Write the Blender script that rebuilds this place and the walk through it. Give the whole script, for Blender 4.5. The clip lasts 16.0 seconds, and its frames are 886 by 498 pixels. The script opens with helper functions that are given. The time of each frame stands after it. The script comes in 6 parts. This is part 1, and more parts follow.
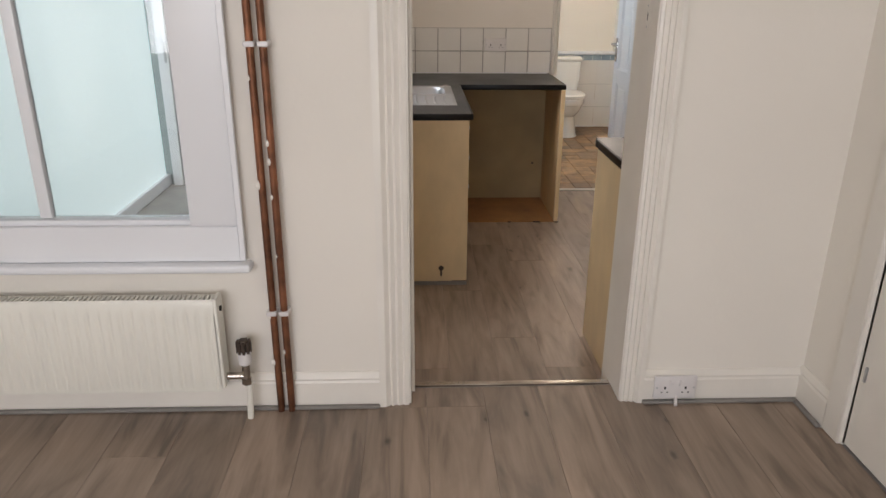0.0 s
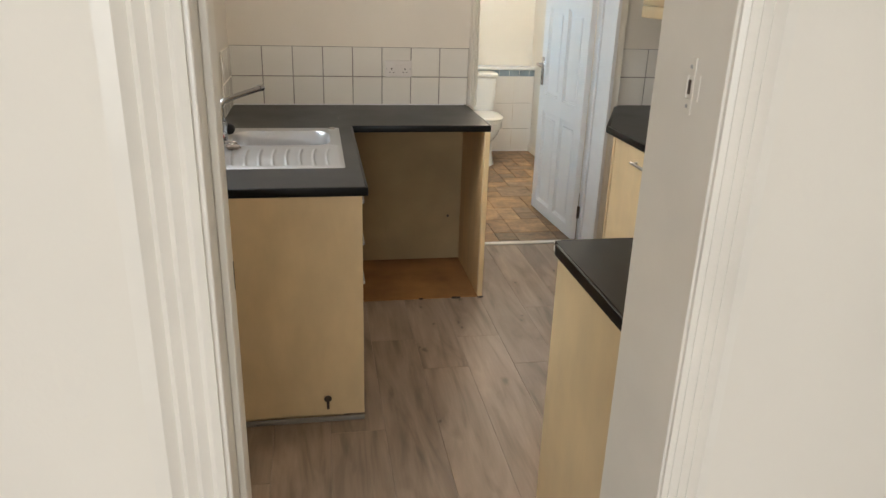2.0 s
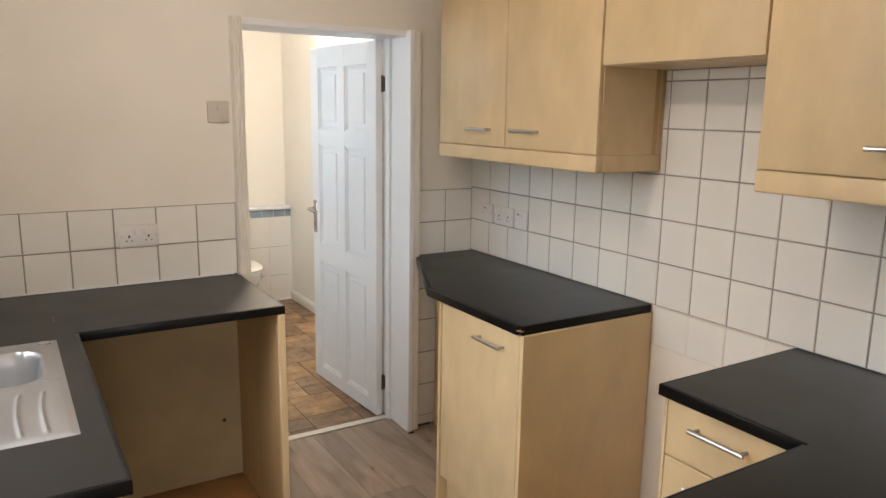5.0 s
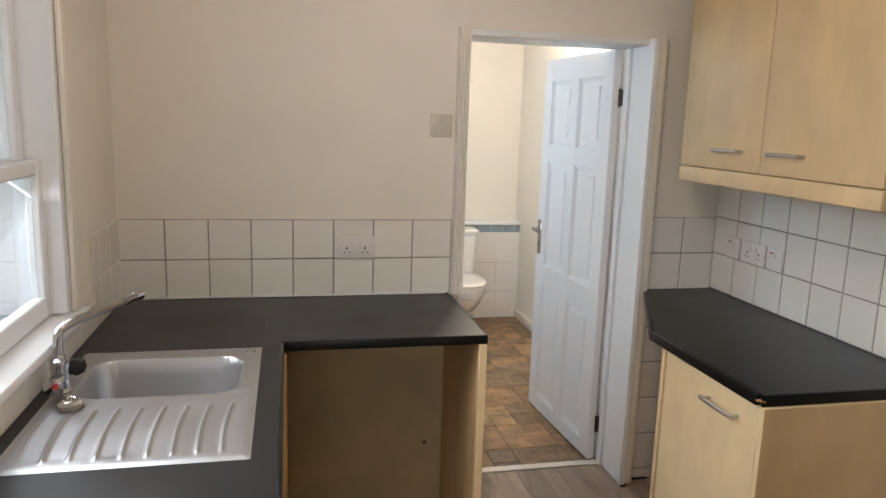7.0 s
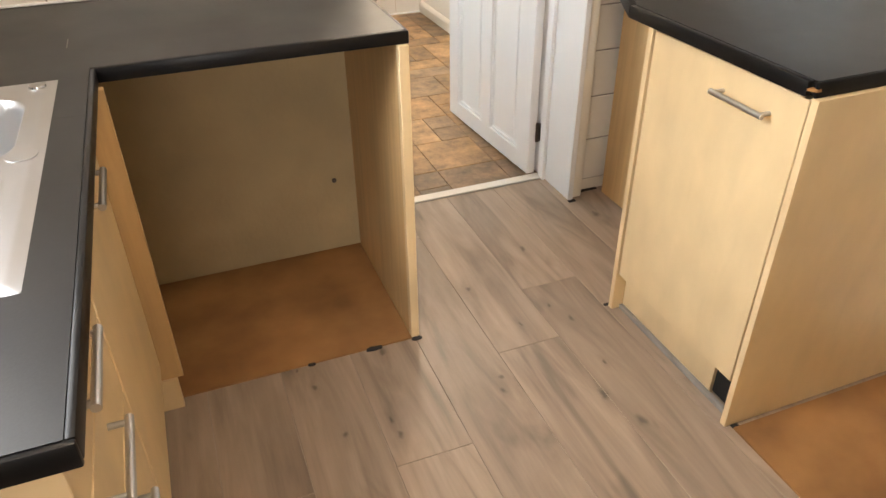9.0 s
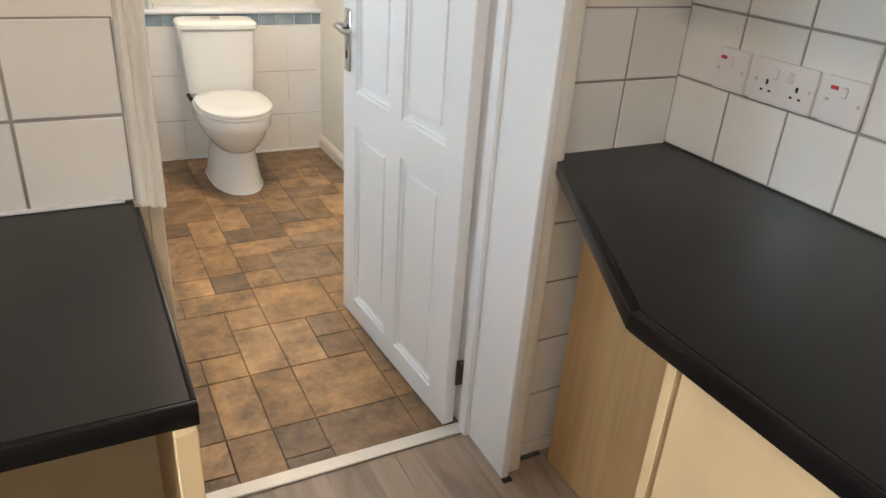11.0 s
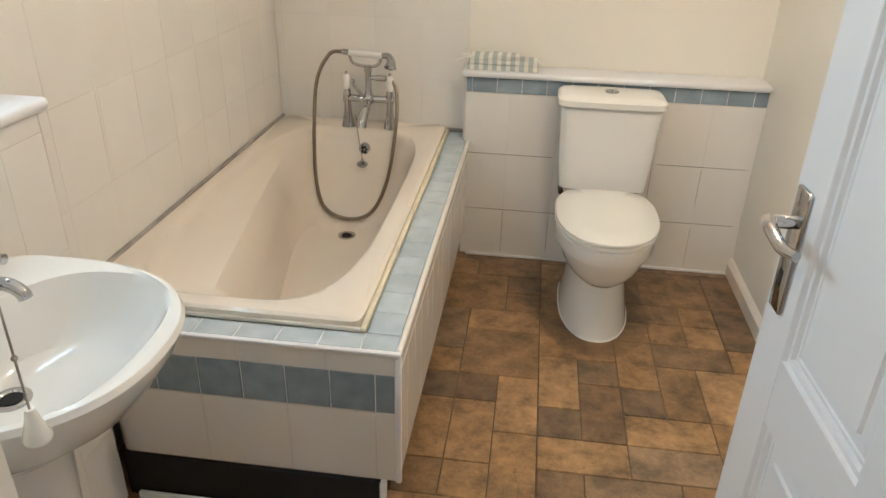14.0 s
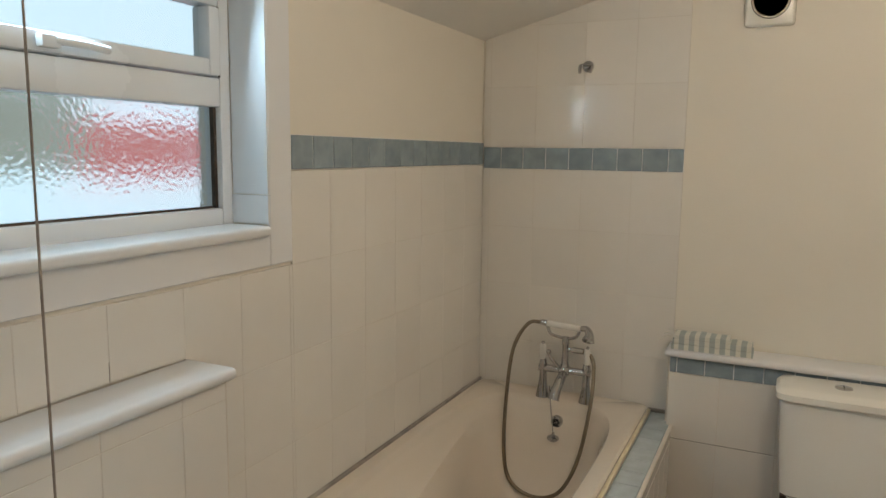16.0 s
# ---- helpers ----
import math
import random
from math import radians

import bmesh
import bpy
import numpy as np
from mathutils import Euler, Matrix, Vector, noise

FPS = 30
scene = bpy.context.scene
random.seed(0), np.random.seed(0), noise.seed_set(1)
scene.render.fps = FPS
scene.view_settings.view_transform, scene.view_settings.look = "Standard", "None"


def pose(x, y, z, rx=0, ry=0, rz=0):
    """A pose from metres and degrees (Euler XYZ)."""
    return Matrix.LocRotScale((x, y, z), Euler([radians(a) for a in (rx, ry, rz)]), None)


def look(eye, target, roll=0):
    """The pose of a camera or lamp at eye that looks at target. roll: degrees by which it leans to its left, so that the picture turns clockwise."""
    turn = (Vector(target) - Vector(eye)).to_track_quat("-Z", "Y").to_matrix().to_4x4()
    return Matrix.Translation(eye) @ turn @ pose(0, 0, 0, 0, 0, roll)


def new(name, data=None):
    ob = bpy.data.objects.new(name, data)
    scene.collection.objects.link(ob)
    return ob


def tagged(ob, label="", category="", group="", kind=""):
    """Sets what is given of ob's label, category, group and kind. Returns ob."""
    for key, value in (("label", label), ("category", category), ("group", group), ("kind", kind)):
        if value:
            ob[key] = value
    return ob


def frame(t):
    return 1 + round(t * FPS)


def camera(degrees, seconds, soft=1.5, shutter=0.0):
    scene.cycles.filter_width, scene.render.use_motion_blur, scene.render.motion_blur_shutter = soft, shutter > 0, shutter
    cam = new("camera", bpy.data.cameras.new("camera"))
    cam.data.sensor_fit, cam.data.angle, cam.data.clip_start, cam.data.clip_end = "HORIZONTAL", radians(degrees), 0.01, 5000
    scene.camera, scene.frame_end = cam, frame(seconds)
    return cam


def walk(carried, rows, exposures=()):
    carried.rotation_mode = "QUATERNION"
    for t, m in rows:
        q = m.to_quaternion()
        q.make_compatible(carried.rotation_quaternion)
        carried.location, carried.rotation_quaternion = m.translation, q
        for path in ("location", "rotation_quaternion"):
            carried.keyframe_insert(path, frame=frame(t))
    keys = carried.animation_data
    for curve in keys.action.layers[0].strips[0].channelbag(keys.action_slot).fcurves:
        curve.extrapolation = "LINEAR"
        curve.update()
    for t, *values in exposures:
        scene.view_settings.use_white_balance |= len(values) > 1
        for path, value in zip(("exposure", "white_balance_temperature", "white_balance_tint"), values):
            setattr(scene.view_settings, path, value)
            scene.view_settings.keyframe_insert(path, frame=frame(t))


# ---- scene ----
cam = camera(63.5, 16.0)
PATH = [
    (0, (0.068, 0.303, 1.514), (0.146, 2.174, 0.812), 0.4),
    (0.5, (0.081, 0.583, 1.561), (0.19, 2.5, 1.002), 0.3),
    (1, (0.152, 0.876, 1.553), (0.357, 2.785, 0.993), 2.0),
    (1.5, (0.184, 1.159, 1.547), (0.452, 3.043, 0.93), 2.5),
    (2, (0.201, 1.485, 1.563), (0.534, 3.326, 0.857), 1.8),
    (2.5, (0.243, 1.776, 1.536), (0.65, 3.563, 0.734), 1.5),
    (3, (0.256, 2.046, 1.542), (0.756, 3.773, 0.665), 1.1),
    (3.5, (0.225, 2.256, 1.55), (0.879, 3.93, 0.672), 0.7),
    (3.9, (0.204, 2.371, 1.563), (1.017, 4.023, 0.783), 0.9),
    (4, (0.197, 2.383, 1.566), (1.047, 4.033, 0.822), 0.9),
    (4.5, (0.197, 2.411, 1.584), (1.196, 4.061, 1.056), 1.2),
    (4.7, (0.197, 2.418, 1.594), (1.239, 4.067, 1.153), 1.3),
    (6.8, (0.331, 2.589, 1.614), (0.887, 4.495, 1.369), 1.8),
    (7, (0.374, 2.63, 1.61), (0.798, 4.552, 1.255), 1.8),
    (7.5, (0.438, 2.741, 1.567), (0.659, 4.619, 0.916), 0.9),
    (8, (0.454, 2.858, 1.459), (0.653, 4.632, 0.558), -0.9),
    (8.5, (0.438, 3.094, 1.401), (0.807, 4.763, 0.362), -2.3),
    (9, (0.507, 3.287, 1.383), (1.105, 4.849, 0.287), -0.7),
    (9.5, (0.629, 3.497, 1.406), (1.381, 5.023, 0.355), 1.2),
    (10, (0.748, 3.691, 1.41), (1.616, 5.227, 0.469), 3.1),
    (10.2, (0.794, 3.79, 1.412), (1.696, 5.334, 0.516), 3.9),
    (12.3, (1.155, 4.788, 1.412), (1.778, 6.449, 0.489), 3.4),
    (12.5, (1.179, 4.867, 1.413), (1.747, 6.537, 0.47), 3.3),
    (13, (1.272, 5.063, 1.425), (1.645, 6.774, 0.459), 3.6),
    (13.5, (1.332, 5.242, 1.425), (1.426, 6.993, 0.462), 2.6),
    (14, (1.365, 5.398, 1.436), (1.15, 7.171, 0.534), 1.5),
    (14.5, (1.438, 5.471, 1.439), (0.928, 7.241, 0.661), 0.2),
    (15, (1.462, 5.509, 1.476), (0.752, 7.268, 0.841), 0.3),
    (15.5, (1.455, 5.527, 1.507), (0.645, 7.296, 1.041), 0.7),
    (16, (1.446, 5.533, 1.51), (0.591, 7.321, 1.241), 0.7),
]
EXPOSURES = [(0, -0.64, 6500, 16), (0.5, -0.96, 7600, 22), (1, -0.70, 7300, 17), (1.5, -0.42, 6700, 10), (2.5, -0.12, 6350, 9), (3.0, 0.12, 6100, 10), (3.5, 0.24, 6300, 12), (4.2, 0.25, 6600, 13), (4.7, -0.04, 6700, 14),
             (6.8, -0.42, 6450, 14), (7.5, -0.08, 6300, 13), (8.2, 0.16, 6700, 13), (9, 0.56, 7000, 14), (10, 0.26, 6500, 13), (12.3, -0.2, 6700, 13), (13, -0.33, 6500, 13), (13.5, -0.42, 6850, 13), (14.5, -0.62, 6700, 12), (15, -0.96, 6650, 11), (16, -1.40, 7100, 12)]
walk(cam, [(t, look(eye, target, roll)) for t, eye, target, roll in PATH], EXPOSURES)

# ---- light ----
world = bpy.data.worlds.new("sky_world")
scene.world = world
world.use_nodes = True
wn = world.node_tree.nodes
sky = wn.new("ShaderNodeTexSky")
sky.sky_type, sky.sun_disc = "NISHITA", False
sky.sun_elevation, sky.sun_rotation = radians(55), radians(105)
world.node_tree.links.new(sky.outputs["Color"], wn["Background"].inputs["Color"])
wn["Background"].inputs["Strength"].default_value = 0.09


def lamp(name, kind, energy, m, colour=(1, 1, 1), **more):
    data = bpy.data.lights.new(name, kind)
    data.energy, data.color = energy, colour
    if "size" in more:
        data.shape, data.size, data.size_y = "RECTANGLE", more["size"][0], more["size"][1]
    if "angle" in more:
        data.angle = radians(more["angle"])
    if "spread" in more:
        data.spread = radians(more["spread"])
    if "radius" in more:
        data.shadow_soft_size = more["radius"]
    ob = new(name, data)
    ob.matrix_world = m
    return ob


lamp("sun", "SUN", 1.2, pose(0, 0, 6, 30, 0, 20), (1, 0.97, 0.93), angle=25)
# daylight in the openings; the living room lamp is an unseen added fill
KWX = -0.240
lamp("living_fill_light", "AREA", 114, look((-0.95, -2.2, 1.6), (0.3, 2.4, 1.1)), (0.95, 0.98, 1), size=(2.6, 1.4))
lamp("kitchen_window_light", "AREA", 13, look((KWX, 4.4, 1.58), (0.75, 4.08, 0.70)), (0.88, 0.95, 1), size=(0.82, 1.04), spread=104)
lamp("bathroom_window_light", "AREA", 13, look((0.196, 6.487, 1.786), (1.9, 6.30, 1.45)), (0.52, 0.79, 1), size=(0.73, 0.115))
# ceiling lamps
lamp("kitchen_bulb", "POINT", 21, pose(0.75, 4.05, 2.25), (1, 0.868, 0.715), radius=0.06)
lamp("bathroom_bulb", "POINT", 36, pose(1.75, 6.9, 2.12), (1, 0.865, 0.705), radius=0.07)


# ---- materials ----
def mat(name, base, rough=0.5, metal=0.0, var=0.06, scale=3.0, bump=0.03, bscale=120.0, rvar=0.08, stretch=(1, 1, 1), tint=None, rand=0.0, coat=0.0, grain=0.0, gstretch=(1, 1, 1), gscale=1.0, spec=0.5, detail=6.0):
    """A painted, wooden, stone or metal surface with variation at two scales, in world coordinates."""
    m = bpy.data.materials.new(name)
    m.use_nodes = True
    nt = m.node_tree
    n, L = nt.nodes, nt.links.new
    b = n["Principled BSDF"]
    b.inputs["Metallic"].default_value = metal
    b.inputs["Specular IOR Level"].default_value = spec
    b.inputs["Coat Weight"].default_value = coat
    geo = n.new("ShaderNodeNewGeometry")
    mp = n.new("ShaderNodeMapping")
    mp.inputs["Scale"].default_value = stretch
    L(geo.outputs["Position"], mp.inputs["Vector"])
    big = n.new("ShaderNodeTexNoise")
    big.inputs["Scale"].default_value, big.inputs["Detail"].default_value = scale, detail
    L(mp.outputs["Vector"], big.inputs["Vector"])
    ramp = n.new("ShaderNodeValToRGB")
    lo = [max(0, c * (1 - var)) for c in base]
    hi = [min(1, c * (1 + var)) for c in (tint or base)]
    ramp.color_ramp.elements[0].position, ramp.color_ramp.elements[1].position = 0.3, 0.7
    ramp.color_ramp.elements[0].color, ramp.color_ramp.elements[1].color = (*lo, 1), (*hi, 1)
    L(big.outputs["Fac"], ramp.inputs["Fac"])
    colour = ramp.outputs["Color"]
    if grain:
        gm = n.new("ShaderNodeMapping")
        gm.inputs["Scale"].default_value = gstretch
        L(geo.outputs["Position"], gm.inputs["Vector"])
        gn = n.new("ShaderNodeTexNoise")
        gn.inputs["Scale"].default_value, gn.inputs["Detail"].default_value = gscale, 8
        gn.inputs["Distortion"].default_value = 0.6
        L(gm.outputs["Vector"], gn.inputs["Vector"])
        gr = n.new("ShaderNodeMapRange")
        gr.inputs["From Min"].default_value, gr.inputs["From Max"].default_value = 0.3, 0.7
        gr.inputs["To Min"].default_value, gr.inputs["To Max"].default_value = 1 - grain, 1 + grain
        L(gn.outputs["Fac"], gr.inputs["Value"])
        mul = n.new("ShaderNodeVectorMath")
        mul.operation = "SCALE"
        L(colour, mul.inputs[0])
        L(gr.outputs["Result"], mul.inputs["Scale"])
        colour = mul.outputs["Vector"]
    if rand:
        info = n.new("ShaderNodeObjectInfo")
        rr = n.new("ShaderNodeMapRange")
        rr.inputs["To Min"].default_value, rr.inputs["To Max"].default_value = 1 - rand, 1 + rand
        L(info.outputs["Random"], rr.inputs["Value"])
        mul2 = n.new("ShaderNodeVectorMath")
        mul2.operation = "SCALE"
        L(colour, mul2.inputs[0])
        L(rr.outputs["Result"], mul2.inputs["Scale"])
        colour = mul2.outputs["Vector"]
    L(colour, b.inputs["Base Color"])
    fine = n.new("ShaderNodeTexNoise")
    fine.inputs["Scale"].default_value, fine.inputs["Detail"].default_value = bscale, 4
    L(geo.outputs["Position"], fine.inputs["Vector"])
    mr = n.new("ShaderNodeMapRange")
    mr.inputs["To Min"].default_value, mr.inputs["To Max"].default_value = max(0.02, rough - rvar), min(1, rough + rvar)
    L(big.outputs["Fac"], mr.inputs["Value"])
    L(mr.outputs["Result"], b.inputs["Roughness"])
    if bump:
        bp = n.new("ShaderNodeBump")
        bp.inputs["Strength"].default_value, bp.inputs["Distance"].default_value = bump, 0.01
        L(fine.outputs["Fac"], bp.inputs["Height"])
        L(bp.outputs["Normal"], b.inputs["Normal"])
    return m


M_WALL = mat("cream_wall_paint", (0.83, 0.785, 0.71), 0.75, var=0.025, scale=1.6, bump=0.06, bscale=45)
M_WALL_K = mat("kitchen_wall_paint", (0.80, 0.755, 0.69), 0.72, var=0.03, scale=2.2, bump=0.06, bscale=45)
M_WALL_B = mat("bathroom_wall_paint", (0.83, 0.79, 0.71), 0.6, var=0.02, scale=2.0, bump=0.04, bscale=45)
M_CEIL = mat("ceiling_paint", (0.84, 0.82, 0.78), 0.8, var=0.02, bump=0.05, bscale=60)
M_TRIM = mat("cream_gloss_trim", (0.82, 0.78, 0.71), 0.36, var=0.035, scale=6, rvar=0.02, bump=0.03, bscale=30)
M_WHITE = mat("white_gloss_paint", (0.82, 0.83, 0.85), 0.34, var=0.012, scale=2, rvar=0.015, bump=0.02, bscale=30)
M_UPVC = mat("white_upvc", (0.82, 0.85, 0.88), 0.25, var=0.01, bump=0.0)
M_BEECH = mat("pale_maple_laminate", (0.69, 0.53, 0.315), 0.42, var=0.085, scale=3.4, stretch=(2.0, 2.0, 1.2), bump=0.01, grain=0.022, gstretch=(9, 9, 2.6), gscale=2.2)
# Darker, more orange maple: the shade on inner panels is in the colour.
M_BEECH_D = mat("shaded_maple_board", (0.55, 0.36, 0.17), 0.5, var=0.1, scale=3, stretch=(2, 2, 0.6), bump=0.02, grain=0.1, gstretch=(30, 30, 1.5), gscale=1.5)
M_TOP = mat("charcoal_worktop_laminate", (0.007, 0.0068, 0.0072), 0.36, spec=0.38, var=0.14, scale=5, bump=0.02, bscale=400, grain=0.25, gscale=260)
M_TOP_EDGE = mat("black_worktop_edge", (0.006, 0.006, 0.0065), 0.33, spec=0.2, var=0.2, scale=9, bump=0.02, bscale=300)
M_STEEL = mat("brushed_steel", (0.52, 0.52, 0.53), 0.36, 1.0, var=0.04, scale=9, bump=0.0, bscale=200, rvar=0.1)
M_CHROME = mat("chrome", (0.50, 0.50, 0.51), 0.08, 1.0, var=0.02, bump=0.0, rvar=0.03)
M_BRASSY = mat("aged_chrome", (0.5, 0.45, 0.4), 0.22, 1.0, var=0.1, scale=30, bump=0.02)
M_HOSE = mat("bronzed_hose", (0.27, 0.225, 0.17), 0.34, 1.0, var=0.15, scale=60, bump=0.1, bscale=300)
M_TILE = mat("white_glazed_tile", (0.80, 0.78, 0.74), 0.13, var=0.02, scale=6, bump=0.012, bscale=14, rand=0.03, rvar=0.05)
M_TILE_B = mat("cream_glazed_tile", (0.82, 0.795, 0.755), 0.15, var=0.02, scale=5, bump=0.012, bscale=14, rand=0.02, rvar=0.05)
M_GROUT = mat("grey_grout", (0.30, 0.28, 0.265), 0.9, var=0.25, scale=7, bump=0.2)
M_GROUT_B = mat("pale_grout", (0.74, 0.695, 0.635), 0.9, var=0.12, scale=5, bump=0.15)
M_GROUT_S = mat("stained_grout", (0.42, 0.32, 0.23), 0.9, var=0.35, scale=6, bump=0.15)
M_SEAL = mat("grimy_seal", (0.36, 0.33, 0.30), 0.6, var=0.3, scale=12, bump=0.05)
M_BLUE = mat("blue_grey_glazed_tile", (0.26, 0.33, 0.38), 0.22, var=0.14, scale=22, bump=0.04, bscale=40, rand=0.08)
M_BLUE_L = mat("pale_blue_deck_tile", (0.46, 0.535, 0.575), 0.22, var=0.12, scale=20, bump=0.04, bscale=40, rand=0.06)
M_CERAMIC = mat("white_ceramic", (0.84, 0.83, 0.80), 0.07, var=0.01, bump=0.0, rvar=0.03, coat=0.3)
M_ACRYLIC = mat("off_white_acrylic", (0.80, 0.725, 0.635), 0.08, var=0.015, bump=0.0, rvar=0.04)
M_SEAT = mat("white_plastic", (0.86, 0.85, 0.80), 0.22, var=0.01, bump=0.0)
M_SPUR = mat("aged_cream_plastic", (0.56, 0.52, 0.45), 0.35, var=0.04, bump=0.0)
M_PLASTIC = mat("white_switch_plastic", (0.74, 0.71, 0.70), 0.3, var=0.02, bump=0.0)
# Flat black: shade of holes, gaps and recesses put into colour; also black parts.
M_BLACK = mat("black_shade_and_parts", (0.012, 0.011, 0.011), 0.8, var=0.2, bump=0.0)
M_COPPER = mat("tarnished_copper", (0.17, 0.07, 0.036), 0.5, 0.6, var=0.4, scale=14, bump=0.05, tint=(0.22, 0.09, 0.045))
M_RAD = mat("radiator_enamel", (0.80, 0.78, 0.70), 0.35, var=0.02, bump=0.01)
M_HARD = mat("orange_hardboard", (0.235, 0.108, 0.034), 0.7, var=0.2, scale=5, bump=0.08, bscale=200, tint=(0.29, 0.142, 0.048))
M_PLASTER = mat("bare_plaster", (0.41, 0.305, 0.165), 0.85, var=0.12, scale=4, bump=0.12, bscale=60)
M_GREYTRIM = mat("grey_floor_trim", (0.24, 0.225, 0.21), 0.5, var=0.12, scale=14, bump=0.03)
M_ALU = mat("threshold_strip", (0.72, 0.68, 0.62), 0.4, 0.3, var=0.05, bump=0.02)
M_YELLOW = mat("aged_sealant", (0.78, 0.71, 0.53), 0.5, var=0.15, scale=10, bump=0.1)
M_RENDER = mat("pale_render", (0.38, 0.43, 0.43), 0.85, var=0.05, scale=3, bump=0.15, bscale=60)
M_GLOWALL = mat("pale_glowing_render", (0.80, 0.88, 0.86), 0.85, var=0.05, scale=3, bump=0.15, bscale=60)
# Emission makes this wall glow, standing in for daylight falling on it.
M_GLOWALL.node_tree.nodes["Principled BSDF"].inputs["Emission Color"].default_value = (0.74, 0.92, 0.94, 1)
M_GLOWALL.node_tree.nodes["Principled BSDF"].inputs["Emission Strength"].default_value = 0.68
M_PAVE = mat("concrete_slab", (0.34, 0.33, 0.31), 0.9, var=0.15, scale=5, bump=0.2)
M_PORC = mat("porcelain_lever", (0.83, 0.82, 0.79), 0.12, var=0.01, bump=0.0)
M_RED = mat("red_mark", (0.5, 0.03, 0.03), 0.4, var=0.05, bump=0.0)
M_CORD = mat("grimy_cord", (0.32, 0.27, 0.23), 0.8, var=0.3, scale=30, bump=0.1)
M_HINGE = mat("dark_hinge_steel", (0.10, 0.075, 0.06), 0.45, 0.8, var=0.3, scale=40, bump=0.05)


def glass(name, rough=0.0, relief=0.0, scale=60):
    m = bpy.data.materials.new(name)
    m.use_nodes = True
    n, L = m.node_tree.nodes, m.node_tree.links.new
    b = n["Principled BSDF"]
    b.inputs["Transmission Weight"].default_value, b.inputs["Roughness"].default_value = 1.0, rough
    b.inputs["IOR"].default_value, b.inputs["Base Color"].default_value = 1.45, (0.96, 0.98, 0.97, 1)
    if relief:
        geo = n.new("ShaderNodeNewGeometry")
        v = n.new("ShaderNodeTexVoronoi")
        v.feature = "SMOOTH_F1"
        v.inputs["Scale"].default_value = scale
        L(geo.outputs["Position"], v.inputs["Vector"])
        bp = n.new("ShaderNodeBump")
        bp.inputs["Strength"].default_value, bp.inputs["Distance"].default_value = relief, 0.01
        L(v.outputs["Distance"], bp.inputs["Height"])
        L(bp.outputs["Normal"], b.inputs["Normal"])
    return m


M_GLASS = glass("clear_glass")
M_OBSCURE = glass("patterned_glass", 0.14, 0.075, 105)


# knots of the boards: place and radius
KNOTS = [(0.936, 4.0, 0.022), (1.161, 4.545, 0.009), (1.52, 5.15, 0.012), (1.33, 4.78, 0.007), (0.72, 4.55, 0.008), (0.62, 4.33, 0.007), (1.40, 4.43, 0.012), (1.25, 5.0, 0.008), (-0.02, 2.22, 0.014), (0.30, 2.33, 0.011), (0.44, 2.36, 0.012), (0.90, 2.31, 0.012), (0.86, 2.12, 0.014), (0.62, 3.75, 0.007),
         (0.902, 4.818, 0.011), (0.688, 4.748, 0.007), (0.845, 4.556, 0.007), (0.854, 4.501, 0.009), (1.178, 4.6, 0.008), (1.449, 4.832, 0.007), (1.482, 4.751, 0.011), (1.47, 4.543, 0.005), (1.443, 4.313, 0.016), (0.643, 4.303, 0.016), (0.656, 4.827, 0.006), (1.889, 5.265, 0.013)]


def glow(name, colour, strength):
    m = bpy.data.materials.new(name)
    m.use_nodes = True
    b = m.node_tree.nodes["Principled BSDF"]
    b.inputs["Base Color"].default_value = (*colour, 1)
    b.inputs["Emission Color"].default_value, b.inputs["Emission Strength"].default_value = (*colour, 1), strength
    return m


M_SKYGLOW = glow("white_overcast_sky", (0.58, 0.82, 1.0), 2.6)
# Invented grey-green backdrop block; emission lets it show through the patterned glass.
M_GREEN_GLOW = mat("grey_green_glow", (0.24, 0.29, 0.26), 0.9, var=0.25, scale=8, bump=0.5, bscale=20)
M_GREEN_GLOW.node_tree.nodes["Principled BSDF"].inputs["Emission Color"].default_value = (0.42, 0.52, 0.50, 1)
M_GREEN_GLOW.node_tree.nodes["Principled BSDF"].inputs["Emission Strength"].default_value = 1.3
# Invented red backdrop board, self-glowing like the green block.
M_RED_GLOW = mat("red_board_glow", (0.62, 0.13, 0.14), 0.6, var=0.15, scale=4, bump=0.05)
M_RED_GLOW.node_tree.nodes["Principled BSDF"].inputs["Emission Color"].default_value = (0.78, 0.30, 0.32, 1)
M_RED_GLOW.node_tree.nodes["Principled BSDF"].inputs["Emission Strength"].default_value = 1.3


